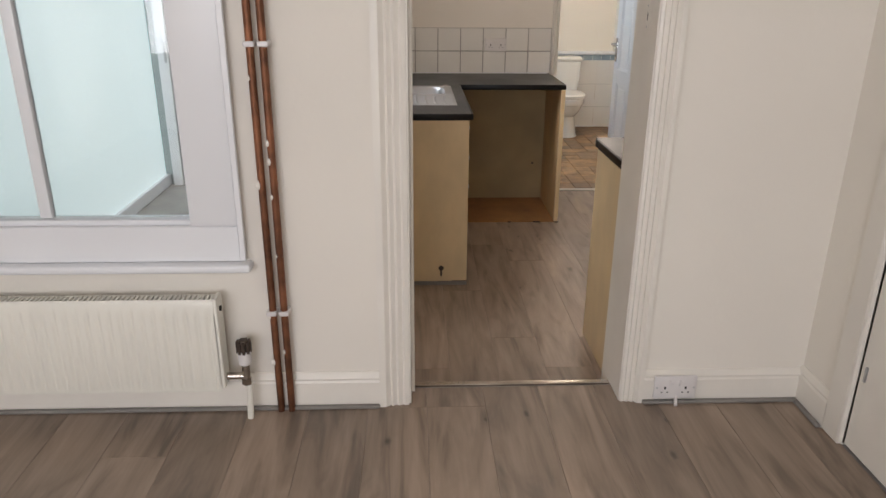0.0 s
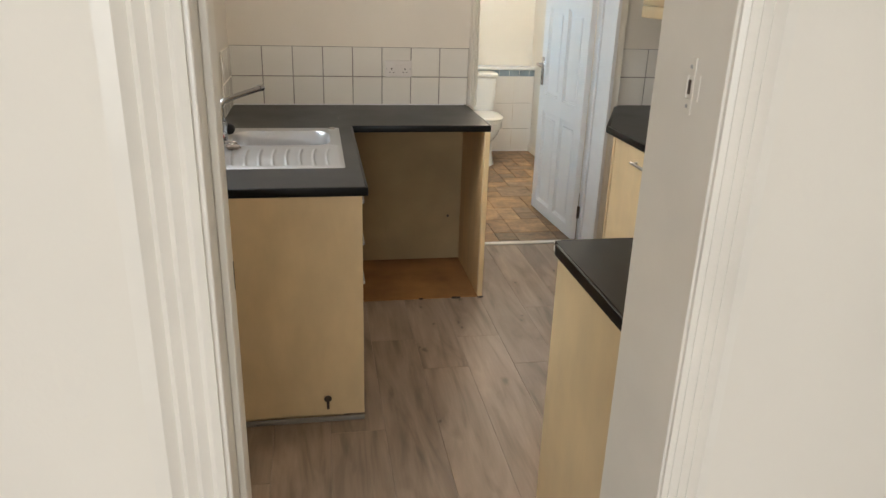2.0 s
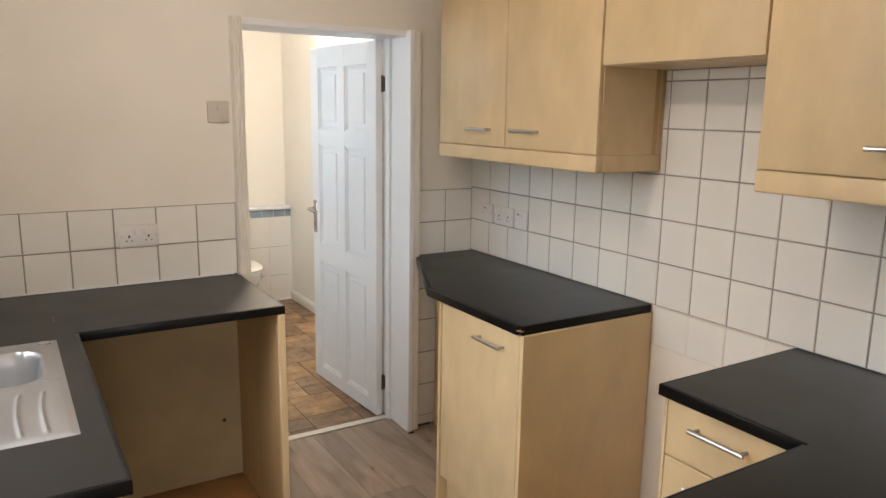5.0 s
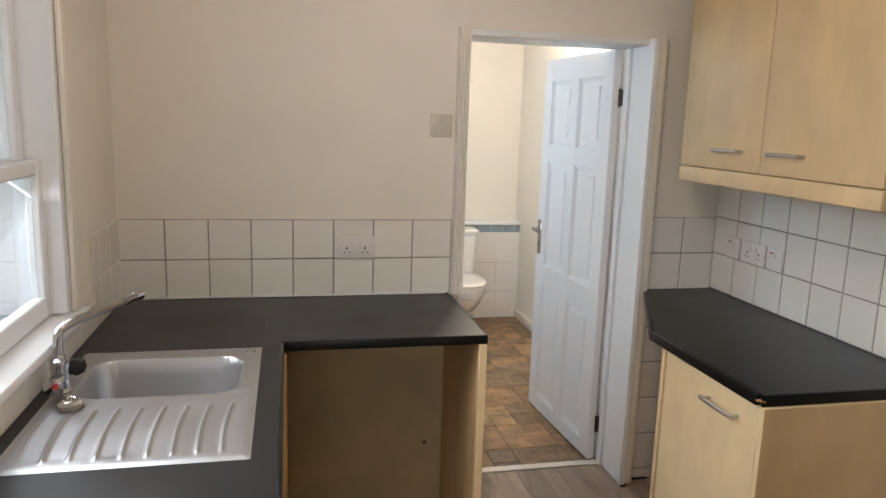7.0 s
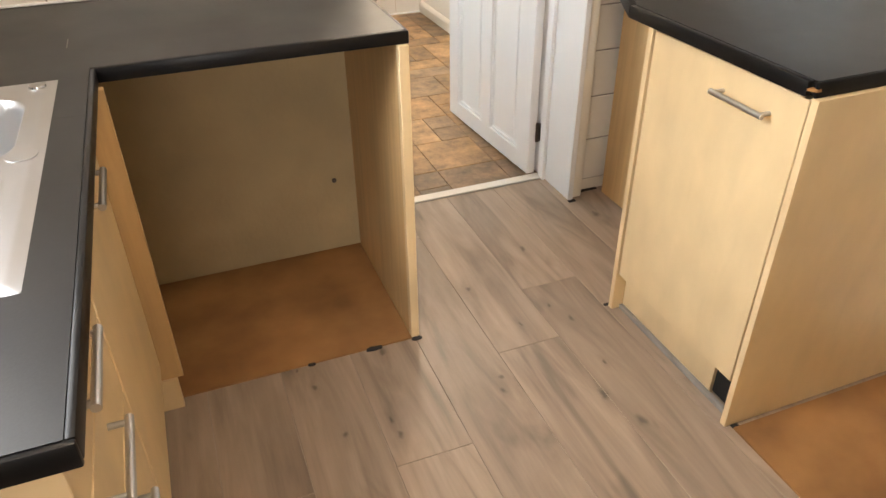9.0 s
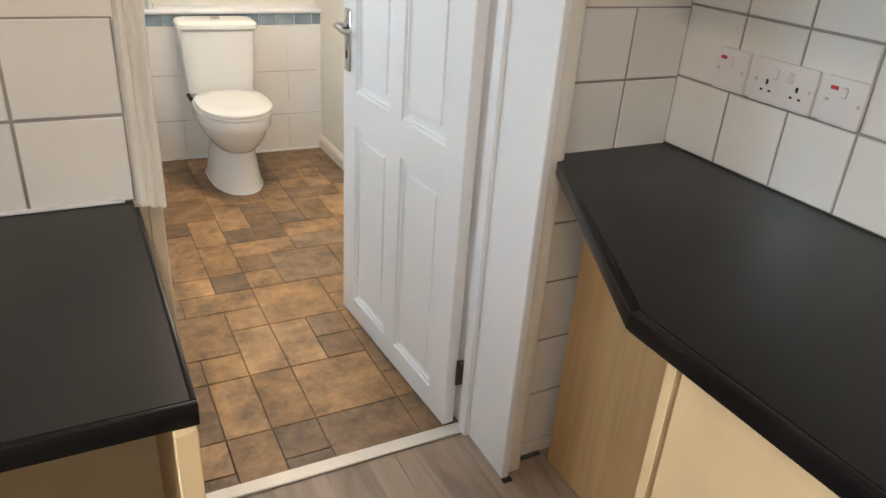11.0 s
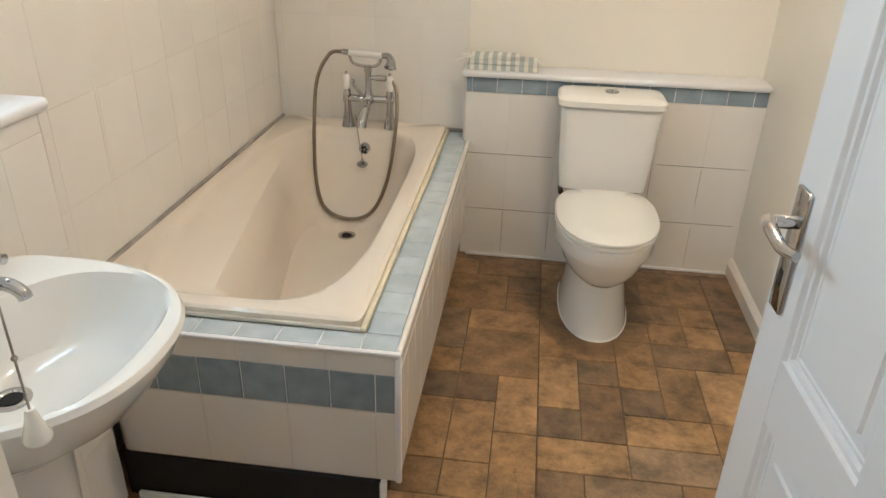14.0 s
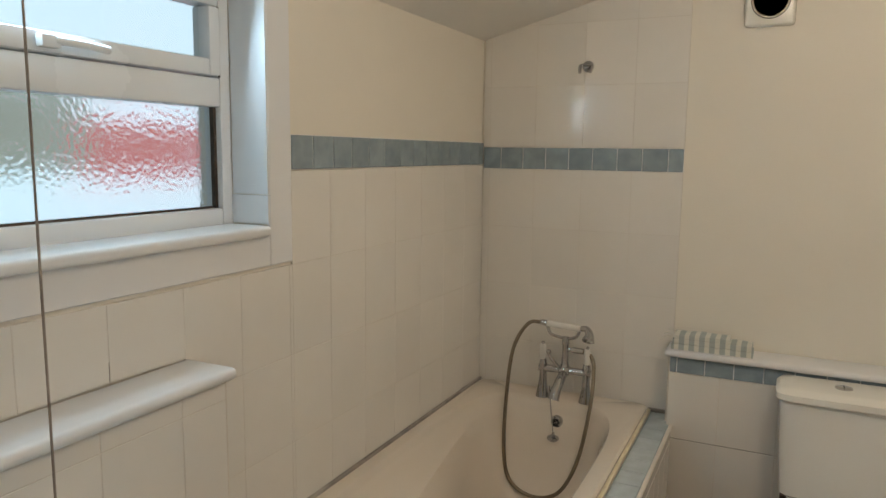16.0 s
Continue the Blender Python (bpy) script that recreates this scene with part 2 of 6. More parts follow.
def wood_floor(name, base, dark):
    """Grey oak planks: each piece shifts the grain by its own random number."""
    m = bpy.data.materials.new(name)
    m.use_nodes = True
    n, L = m.node_tree.nodes, m.node_tree.links.new
    b = n["Principled BSDF"]
    geo, info = n.new("ShaderNodeNewGeometry"), n.new("ShaderNodeObjectInfo")
    off = n.new("ShaderNodeVectorMath")
    off.operation = "MULTIPLY_ADD"
    comb = n.new("ShaderNodeCombineXYZ")
    L(info.outputs["Random"], comb.inputs["X"])
    L(info.outputs["Random"], comb.inputs["Z"])
    off.inputs[1].default_value = (17, 0, 31)
    L(comb.outputs["Vector"], off.inputs[0])
    L(geo.outputs["Position"], off.inputs[2])
    mp = n.new("ShaderNodeMapping")
    mp.inputs["Scale"].default_value = (6.0, 0.8, 1)
    L(off.outputs["Vector"], mp.inputs["Vector"])
    g1 = n.new("ShaderNodeTexNoise")
    g1.inputs["Scale"].default_value, g1.inputs["Detail"].default_value, g1.inputs["Distortion"].default_value = 1.5, 6, 1.8
    L(mp.outputs["Vector"], g1.inputs["Vector"])
    ramp = n.new("ShaderNodeValToRGB")
    e = ramp.color_ramp.elements
    e[0].position, e[0].color = 0.29, (*dark, 1)
    e[1].position, e[1].color = 0.66, (*[c * 1.32 for c in base], 1)
    mid = e.new(0.45)
    mid.color = (*base, 1)
    L(g1.outputs["Fac"], ramp.inputs["Fac"])
    mp2 = n.new("ShaderNodeMapping")
    mp2.inputs["Scale"].default_value = (60, 3.5, 1)
    L(off.outputs["Vector"], mp2.inputs["Vector"])
    g2 = n.new("ShaderNodeTexNoise")
    g2.inputs["Scale"].default_value, g2.inputs["Detail"].default_value = 1.5, 6
    L(mp2.outputs["Vector"], g2.inputs["Vector"])
    f2 = n.new("ShaderNodeMapRange")
    f2.inputs["From Min"].default_value, f2.inputs["From Max"].default_value = 0.3, 0.7
    f2.inputs["To Min"].default_value, f2.inputs["To Max"].default_value = 0.94, 1.06
    L(g2.outputs["Fac"], f2.inputs["Value"])
    # dark smudges and knots along the grain
    mp3 = n.new("ShaderNodeMapping")
    mp3.inputs["Scale"].default_value = (6.0, 1.3, 1)
    L(off.outputs["Vector"], mp3.inputs["Vector"])
    g3 = n.new("ShaderNodeTexNoise")
    g3.inputs["Scale"].default_value, g3.inputs["Detail"].default_value, g3.inputs["Distortion"].default_value = 1.7, 3, 0.8
    L(mp3.outputs["Vector"], g3.inputs["Vector"])
    f3 = n.new("ShaderNodeMapRange")
    f3.inputs["From Min"].default_value, f3.inputs["From Max"].default_value = 0.58, 0.76
    f3.inputs["To Min"].default_value, f3.inputs["To Max"].default_value = 1.0, 0.62
    L(g3.outputs["Fac"], f3.inputs["Value"])
    rr = n.new("ShaderNodeMapRange")
    rr.inputs["To Min"].default_value, rr.inputs["To Max"].default_value = 0.88, 1.12
    L(info.outputs["Random"], rr.inputs["Value"])
    prod = f2.outputs["Result"]
    warp = n.new("ShaderNodeTexNoise")
    warp.inputs["Scale"].default_value = 22
    L(geo.outputs["Position"], warp.inputs["Vector"])
    wsc = n.new("ShaderNodeVectorMath")
    wsc.operation = "MULTIPLY_ADD"
    wsc.inputs[1].default_value = (0.03, 0.03, 0)
    L(warp.outputs["Color"], wsc.inputs[0])
    L(geo.outputs["Position"], wsc.inputs[2])
    knots = []
    for kx, ky, r in KNOTS:
        sub = n.new("ShaderNodeVectorMath")
        sub.operation = "SUBTRACT"
        sub.inputs[1].default_value = (kx + 0.015, ky + 0.015, 0)
        L(wsc.outputs["Vector"], sub.inputs[0])
        st = n.new("ShaderNodeVectorMath")
        st.operation = "MULTIPLY"
        st.inputs[1].default_value = (1.35, 0.75, 0)
        L(sub.outputs["Vector"], st.inputs[0])
        ln = n.new("ShaderNodeVectorMath")
        ln.operation = "LENGTH"
        L(st.outputs["Vector"], ln.inputs[0])
        km = n.new("ShaderNodeMapRange")
        km.interpolation_type = "SMOOTHSTEP"
        km.inputs["From Min"].default_value, km.inputs["From Max"].default_value = r * 0.2, r * 1.5
        km.inputs["To Min"].default_value, km.inputs["To Max"].default_value = 0.46, 1.0
        L(ln.outputs["Value"], km.inputs["Value"])
        knots.append(km)
        halo = n.new("ShaderNodeVectorMath")
        halo.operation = "MULTIPLY"
        halo.inputs[1].default_value = (1.3, 0.35, 0)
        L(sub.outputs["Vector"], halo.inputs[0])
        hl = n.new("ShaderNodeVectorMath")
        hl.operation = "LENGTH"
        L(halo.outputs["Vector"], hl.inputs[0])
        hm = n.new("ShaderNodeMapRange")
        hm.interpolation_type = "SMOOTHSTEP"
        hm.inputs["From Min"].default_value, hm.inputs["From Max"].default_value = 0.0, r * 3.5
        hm.inputs["To Min"].default_value, hm.inputs["To Max"].default_value = 0.84, 1.0
        L(hl.outputs["Value"], hm.inputs["Value"])
        knots.append(hm)
    for other in (f3, rr, *knots):
        mm = n.new("ShaderNodeMath")
        mm.operation = "MULTIPLY"
        L(prod, mm.inputs[0])
        L(other.outputs["Result"], mm.inputs[1])
        prod = mm.outputs["Value"]
    sc = n.new("ShaderNodeVectorMath")
    sc.operation = "SCALE"
    L(ramp.outputs["Color"], sc.inputs[0])
    L(prod, sc.inputs["Scale"])
    L(sc.outputs["Vector"], b.inputs["Base Color"])
    b.inputs["Roughness"].default_value = 0.42
    bp = n.new("ShaderNodeBump")
    bp.inputs["Strength"].default_value, bp.inputs["Distance"].default_value = 0.06, 0.004
    L(g2.outputs["Fac"], bp.inputs["Height"])
    L(bp.outputs["Normal"], b.inputs["Normal"])
    return m


M_OAK = wood_floor("grey_oak_laminate", (0.268, 0.203, 0.156), (0.165, 0.126, 0.098))
M_OAK_EDGE = mat("pale_plank_edge", (0.30, 0.233, 0.182), 0.5, var=0.15, scale=9, bump=0.0)


def stone_print(name, grey=False):
    """Printed stone vinyl: warm browns and greys, one shade to a flag."""
    m = bpy.data.materials.new(name)
    m.use_nodes = True
    n, L = m.node_tree.nodes, m.node_tree.links.new
    b = n["Principled BSDF"]
    geo, info = n.new("ShaderNodeNewGeometry"), n.new("ShaderNodeObjectInfo")
    ramp = n.new("ShaderNodeValToRGB")
    e = ramp.color_ramp.elements
    e[0].position, e[0].color = 0.0, (0.16, 0.105, 0.060, 1)
    e[1].position, e[1].color = 1.0, (0.31, 0.195, 0.09, 1)
    for pos, c in ((0.15, (0.205, 0.138, 0.08)), (0.3, (0.23, 0.147, 0.074)), (0.55, (0.28, 0.175, 0.083)), (0.8, (0.37, 0.245, 0.13))):
        e.new(pos).color = (*c, 1)
    for k in e:
        k.color = (k.color[0] * 1.06, k.color[1] * 0.975, k.color[2] * 0.91, 1)
    if grey:
        for k in e:
            k.color = (k.color[0] * 0.68, k.color[1] * 0.75, k.color[2] * 0.92, 1)
    L(info.outputs["Random"], ramp.inputs["Fac"])
    g1 = n.new("ShaderNodeTexNoise")
    g1.inputs["Scale"].default_value, g1.inputs["Detail"].default_value, g1.inputs["Roughness"].default_value = 8, 12, 0.74
    L(geo.outputs["Position"], g1.inputs["Vector"])
    f1 = n.new("ShaderNodeMapRange")
    f1.inputs["From Min"].default_value, f1.inputs["From Max"].default_value = 0.36, 0.66
    f1.inputs["To Min"].default_value, f1.inputs["To Max"].default_value = 0.42, 1.62
    L(g1.outputs["Fac"], f1.inputs["Value"])
    g2 = n.new("ShaderNodeTexNoise")
    g2.inputs["Scale"].default_value, g2.inputs["Detail"].default_value = 26, 7
    L(geo.outputs["Position"], g2.inputs["Vector"])
    f2 = n.new("ShaderNodeMapRange")
    f2.inputs["From Min"].default_value, f2.inputs["From Max"].default_value = 0.66, 0.76
    f2.inputs["To Min"].default_value, f2.inputs["To Max"].default_value = 1.0, 0.55
    L(g2.outputs["Fac"], f2.inputs["Value"])
    mm = n.new("ShaderNodeMath")
    mm.operation = "MULTIPLY"
    L(f1.outputs["Result"], mm.inputs[0])
    L(f2.outputs["Result"], mm.inputs[1])
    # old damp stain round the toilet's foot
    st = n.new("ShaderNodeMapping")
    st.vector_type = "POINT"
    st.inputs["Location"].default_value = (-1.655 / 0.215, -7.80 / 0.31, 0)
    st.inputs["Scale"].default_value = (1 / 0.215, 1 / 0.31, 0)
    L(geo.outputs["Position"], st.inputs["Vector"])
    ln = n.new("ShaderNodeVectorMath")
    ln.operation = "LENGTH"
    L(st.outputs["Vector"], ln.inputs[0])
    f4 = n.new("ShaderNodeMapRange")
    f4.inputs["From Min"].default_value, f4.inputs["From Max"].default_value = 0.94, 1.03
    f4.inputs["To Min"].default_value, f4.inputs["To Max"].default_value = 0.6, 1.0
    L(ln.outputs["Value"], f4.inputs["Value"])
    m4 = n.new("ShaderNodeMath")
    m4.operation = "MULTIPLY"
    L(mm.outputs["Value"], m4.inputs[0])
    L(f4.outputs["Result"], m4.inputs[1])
    sc = n.new("ShaderNodeVectorMath")
    sc.operation = "SCALE"
    L(ramp.outputs["Color"], sc.inputs[0])
    L(m4.outputs["Value"], sc.inputs["Scale"])
    L(sc.outputs["Vector"], b.inputs["Base Color"])
    b.inputs["Roughness"].default_value = 0.42
    bp = n.new("ShaderNodeBump")
    bp.inputs["Strength"].default_value, bp.inputs["Distance"].default_value = 0.12, 0.004
    L(g1.outputs["Fac"], bp.inputs["Height"])
    L(bp.outputs["Normal"], b.inputs["Normal"])
    return m


M_VINYL = stone_print("stone_print_vinyl")
M_VINYL_J = mat("vinyl_joint", (0.11, 0.073, 0.046), 0.6, var=0.2, scale=9, bump=0.02)


# ---- building helpers ----
def box(bm, x0, x1, y0, y1, z0, z1, bevel=0.0, seg=1):
    t = bmesh.new()
    bmesh.ops.create_cube(t, size=1)
    for v in t.verts:
        v.co = Vector(((x0 + x1) / 2 + v.co.x * (x1 - x0), (y0 + y1) / 2 + v.co.y * (y1 - y0), (z0 + z1) / 2 + v.co.z * (z1 - z0)))
    if bevel:
        bmesh.ops.bevel(t, geom=t.edges[:], offset=bevel, segments=seg, profile=0.5, affect="EDGES")
    add(bm, t)
    return bm


def add(bm, other):
    """Append one bmesh to another, and free it."""
    me = bpy.data.meshes.new("tmp")
    other.to_mesh(me)
    other.free()
    bm.from_mesh(me)
    bpy.data.meshes.remove(me)
    return bm


def cyl(bm, a, b, r, r2=None, seg=20):
    """A rod from a to b, its end radii r and r2."""
    a, b = Vector(a), Vector(b)
    t = bmesh.new()
    bmesh.ops.create_cone(t, cap_ends=True, segments=seg, radius1=r, radius2=r if r2 is None else r2, depth=(b - a).length)
    q = (b - a).to_track_quat("Z", "Y").to_matrix().to_4x4()
    bmesh.ops.transform(t, matrix=Matrix.Translation((a + b) / 2) @ q, verts=t.verts)
    add(bm, t)
    return bm


def ball(bm, c, r, scale=(1, 1, 1), seg=20):
    t = bmesh.new()
    bmesh.ops.create_uvsphere(t, u_segments=seg, v_segments=seg // 2, radius=r)
    for v in t.verts:
        v.co = Vector((c[0] + v.co.x * scale[0], c[1] + v.co.y * scale[1], c[2] + v.co.z * scale[2]))
    add(bm, t)
    return bm


def lathe(bm, centre, profile, seg=28, axis="Z"):
    """Turn (radius, height) pairs round an axis through centre."""
    rings = []
    for r, h in profile:
        ring = []
        for i in range(seg):
            a = 2 * math.pi * i / seg
            p = (r * math.cos(a), r * math.sin(a), h)
            if axis == "X":
                p = (h, r * math.cos(a), r * math.sin(a))
            if axis == "Y":
                p = (r * math.cos(a), h, r * math.sin(a))
            ring.append(bm.verts.new(Vector(centre) + Vector(p)))
        rings.append(ring)
    skin(bm, rings)
    return bm


def skin(bm, rings, caps=(True, True)):
    for a, b in zip(rings, rings[1:]):
        for i in range(len(a)):
            j = (i + 1) % len(a)
            bm.faces.new((a[i], a[j], b[j], b[i]))
    if caps[0]:
        bm.faces.new(rings[0][::-1])
    if caps[1]:
        bm.faces.new(rings[-1])


def tube(bm, points, r, seg=12):
    """A bent pipe along points, smoothed by Catmull-Rom."""
    P = [Vector(p) for p in points]
    P = [2 * P[0] - P[1]] + P + [2 * P[-1] - P[-2]]
    path = []
    for i in range(1, len(P) - 2):
        for k in range(8):
            s = k / 8
            a, b, c, d = P[i - 1:i + 3]
            path.append(0.5 * (2 * b + (c - a) * s + (2 * a - 5 * b + 4 * c - d) * s * s + (3 * b - a - 3 * c + d) * s ** 3))
    path.append(P[-2])
    up = Vector((0.31, 0.2, 0.93)).normalized()
    rings = []
    for i, p in enumerate(path):
        way = (path[min(i + 1, len(path) - 1)] - path[max(i - 1, 0)]).normalized()
        side = way.cross(up).normalized()
        top = side.cross(way)
        up = top
        rr = r(i / (len(path) - 1)) if callable(r) else r
        rings.append([bm.verts.new(p + rr * (math.cos(2 * math.pi * k / seg) * side + math.sin(2 * math.pi * k / seg) * top)) for k in range(seg)])
    skin(bm, rings)
    return bm


def prism(bm, outline, z0, z1, bevel=0.0, seg=2):
    """An upright prism over an outline of (x, y)."""
    t = bmesh.new()
    lo = [t.verts.new((x, y, z0)) for x, y in outline]
    f = t.faces.new(lo)
    r = bmesh.ops.extrude_face_region(t, geom=[f])
    for v in r["geom"]:
        if isinstance(v, bmesh.types.BMVert):
            v.co.z = z1
    bmesh.ops.recalc_face_normals(t, faces=t.faces)
    if bevel:
        bmesh.ops.bevel(t, geom=t.edges[:], offset=bevel, segments=seg, profile=0.5, affect="EDGES")
    add(bm, t)
    return bm


BASE = {}


def finish(name, bm, material, smooth=True):
    me = bpy.data.meshes.new(name)
    bmesh.ops.recalc_face_normals(bm, faces=bm.faces)
    bm.to_mesh(me)
    bm.free()
    me.materials.append(material)
    if smooth:
        me.polygons.foreach_set("use_smooth", [True] * len(me.polygons))
        me.set_sharp_from_angle(angle=radians(38))
    return me


def thing(name, base, label, category, group="", kind=""):
    """An Empty at the base of a thing; its parts are modelled in world coordinates."""
    ob = new(name)
    ob.empty_display_size = 0.05
    ob.location = base
    BASE[name if ob.name == name else ob.name] = Vector(base)
    return tagged(ob, label, category, group, kind)


def origin(ob):
    p = Vector((0, 0, 0))
    while ob is not None:
        p = p + ob.location
        ob = ob.parent
    return p


def part(name, bm, material, parent, label="", smooth=True):
    bmesh.ops.translate(bm, verts=bm.verts, vec=-origin(parent))
    ob = new(name, finish(name, bm, material, smooth))
    ob.parent = parent
    if label:
        ob["label"] = label
    return ob


def solid(name, bm, material, label, category, kind="", group="", smooth=True):
    """A thing or a piece of the setting that is one mesh."""
    return tagged(new(name, finish(name, bm, material, smooth)), label, category, group, kind)


def B(*a, **k):
    return box(bmesh.new(), *a, **k)


def wall(name, material, label, boxes):
    """The union of boxes as one closed mesh: faces only where a filled cell meets an empty one."""
    cut = [sorted({round(b[k], 4) for b in boxes} | {round(b[k + 1], 4) for b in boxes}) for k in (0, 2, 4)]
    size = [len(c) - 1 for c in cut]
    full = set()
    for i in range(size[0]):
        for j in range(size[1]):
            for k in range(size[2]):
                c = [(cut[a][n] + cut[a][n + 1]) / 2 for a, n in enumerate((i, j, k))]
                if any(b[0] < c[0] < b[1] and b[2] < c[1] < b[3] and b[4] < c[2] < b[5] for b in boxes):
                    full.add((i, j, k))
    bm, made = bmesh.new(), {}

    def vert(i, j, k):
        if (i, j, k) not in made:
            made[i, j, k] = bm.verts.new((cut[0][i], cut[1][j], cut[2][k]))
        return made[i, j, k]
    for i, j, k in full:
        for axis in range(3):
            for side in (0, 1):
                step = [0, 0, 0]
                step[axis] = 1 if side else -1
                if (i + step[0], j + step[1], k + step[2]) in full:
                    continue
                u, v = (axis + 1) % 3, (axis + 2) % 3
                ring = []
                for du, dv in ((0, 0), (1, 0), (1, 1), (0, 1)):
                    q = [i, j, k]
                    q[axis] += side
                    q[u] += du
                    q[v] += dv
                    ring.append(vert(*q))
                bm.faces.new(ring if side else ring[::-1])
    return solid(name, bm, material, label, "wall", "structure", smooth=False)

# ---- the setting ----
LZ = 0.145          # the living room floor lies a step above the kitchen
KC, LC = 2.42, 2.55  # ceilings

# living room
wall("wall_living_front", M_WALL, "cream painted plaster wall between living room and kitchen", [
    (-2.6, -1.62, 2.44, 2.65, -0.1, LC), (-1.62, -0.50, 2.44, 2.65, -0.1, 0.70), (-1.62, -0.50, 2.44, 2.65, 2.10, LC),
    (-0.50, 0.03, 2.44, 2.65, -0.1, LC), (0.03, 0.795, 2.44, 2.65, 2.16, LC), (0.795, 2.55, 2.44, 2.65, -0.1, LC)])
wall("wall_living_right", M_WALL, "cream painted plaster wall with a boxed cupboard", [(1.415, 1.62, 2.16, 2.44, LZ, LC), (1.415, 1.62, -2.6, 1.1, LZ, LC), (1.415, 1.62, 1.1, 2.16, 2.15, LC)])
wall("wall_living_left", M_WALL, "cream painted plaster wall of the living room", [(-2.8, -2.6, -2.6, 2.65, LZ - 0.2, LC)])
# Unseen rear wall; its opening is assumed, to go with the added fill lamp.
wall("wall_living_rear", M_WALL, "unseen cream painted plaster wall with an assumed window opening", [
    (-2.8, -1.6, -2.6, -2.4, LZ, LC), (0.4, 1.62, -2.6, -2.4, LZ, LC), (-1.6, 0.4, -2.6, -2.4, LZ, 0.9), (-1.6, 0.4, -2.6, -2.4, 2.3, LC)])
solid("ceiling_living", B(-2.8, 1.62, -2.6, 2.65, LC, LC + 0.1), M_CEIL, "white painted living room ceiling", "ceiling", "structure")

# kitchen: the left wall has a sash window
KL, KR, KF = -0.245, 2.237, 5.452
WY0, WY1, WZ0, WZ1 = 3.95, 4.85, 1.02, 2.15
wall("wall_kitchen_left", M_WALL_K, "cream painted plaster kitchen wall with a window", [
    (KL - 0.24, KL, 2.65, WY0, -0.1, KC), (KL - 0.24, KL, WY1, 5.70, -0.1, KC), (KL - 0.24, KL, WY0, WY1, -0.1, WZ0), (KL - 0.24, KL, WY0, WY1, WZ1, KC)])
wall("wall_kitchen_right", M_WALL_K, "cream painted plaster kitchen wall above white tiles", [(KR, KR + 0.2, 2.65, 5.69, -0.1, KC)])
wall("wall_kitchen_far", M_WALL_K, "cream painted plaster wall with the bathroom doorway", [
    (KL, 1.045, KF, 5.69, -0.1, KC), (1.86, KR, KF, 5.69, -0.1, KC), (1.045, 1.86, KF, 5.69, 1.965, KC)])
solid("ceiling_kitchen", B(KL - 0.24, KR + 0.2, 2.65, 5.70, KC, KC + 0.1), M_CEIL, "white painted kitchen ceiling", "ceiling", "structure")

# bathroom: a lean-to whose ceiling rises from the left wall
BL, BR, BN, BF, BH = 0.285, 2.25, 5.69, 8.335, 8.205
VY0, VY1, VZ0, VZ1 = 6.02, 6.945, 1.30, 1.90
wall("wall_bathroom_left", M_WALL_B, "cream painted wall above bathroom tiles with a window", [
    (BL - 0.22, BL, BN, VY0, -0.1, 2.7), (BL - 0.22, BL, VY1, BF + 0.2, -0.1, 2.7), (BL - 0.22, BL, VY0, VY1, -0.1, VZ0), (BL - 0.22, BL, VY0, VY1, VZ1, 2.7)])
wall("wall_bathroom_right", M_WALL_B, "cream painted bathroom wall", [(BR, BR + 0.15, BN, BF + 0.2, -0.1, 2.75)])
wall("wall_bathroom_far", M_WALL_B, "cream painted bathroom wall above a boxed ledge", [(BL, BR, BF, BF + 0.2, -0.1, 2.75)])
wall("wall_bathroom_near", M_WALL_B, "cream painted wall above the bathroom door", [(BL - 0.22, -0.245 + 0.0, 5.70, 5.72, -0.1, 2.7), (KR, BR, 5.60, 5.69, -0.1, 2.7), (BL, BR, 5.60, 5.69, KC + 0.1, 2.75)])
bm = bmesh.new()
slope = 0.275
za, zb = 1.957, 1.957 + slope * (BR + 0.15 - BL)
vs = [bm.verts.new(p) for p in ((BL - 0.02, BN, za), (BR + 0.15, BN, zb), (BR + 0.15, BF + 0.05, zb), (BL - 0.02, BF + 0.05, za))]
vt = [bm.verts.new(v.co + Vector((0, 0, 0.08))) for v in vs]
bm.faces.new(vs[::-1]), bm.faces.new(vt)
for i in range(4):
    j = (i + 1) % 4
    bm.faces.new((vs[i], vs[j], vt[j], vt[i]))
solid("ceiling_bathroom", bm, M_CEIL, "sloping cream painted bathroom ceiling", "ceiling", "structure", smooth=False)

# half-height boxed wall behind the toilet, with its ledge
solid("wall_half_height", B(1.098, BR, BH + 0.006, BF, 0, 0.775), M_GROUT_B, "half-height boxed wall clad in cream tiles", "wall", "structure", smooth=False)
solid("trim_ledge", B(1.082, BR, BH - 0.022, BF - 0.002, 0.777, 0.803, bevel=0.011, seg=3), M_WHITE, "cream gloss painted ledge board with rounded front edge", "ledge", "structure")

solid("trim_wall_foot", B(1.125, BR - 0.002, BH - 0.016, BH - 0.001, 0.0, 0.010, bevel=0.004, seg=2), M_WHITE, "white sealant bead along the tiled wall foot", "sealant", "structure")

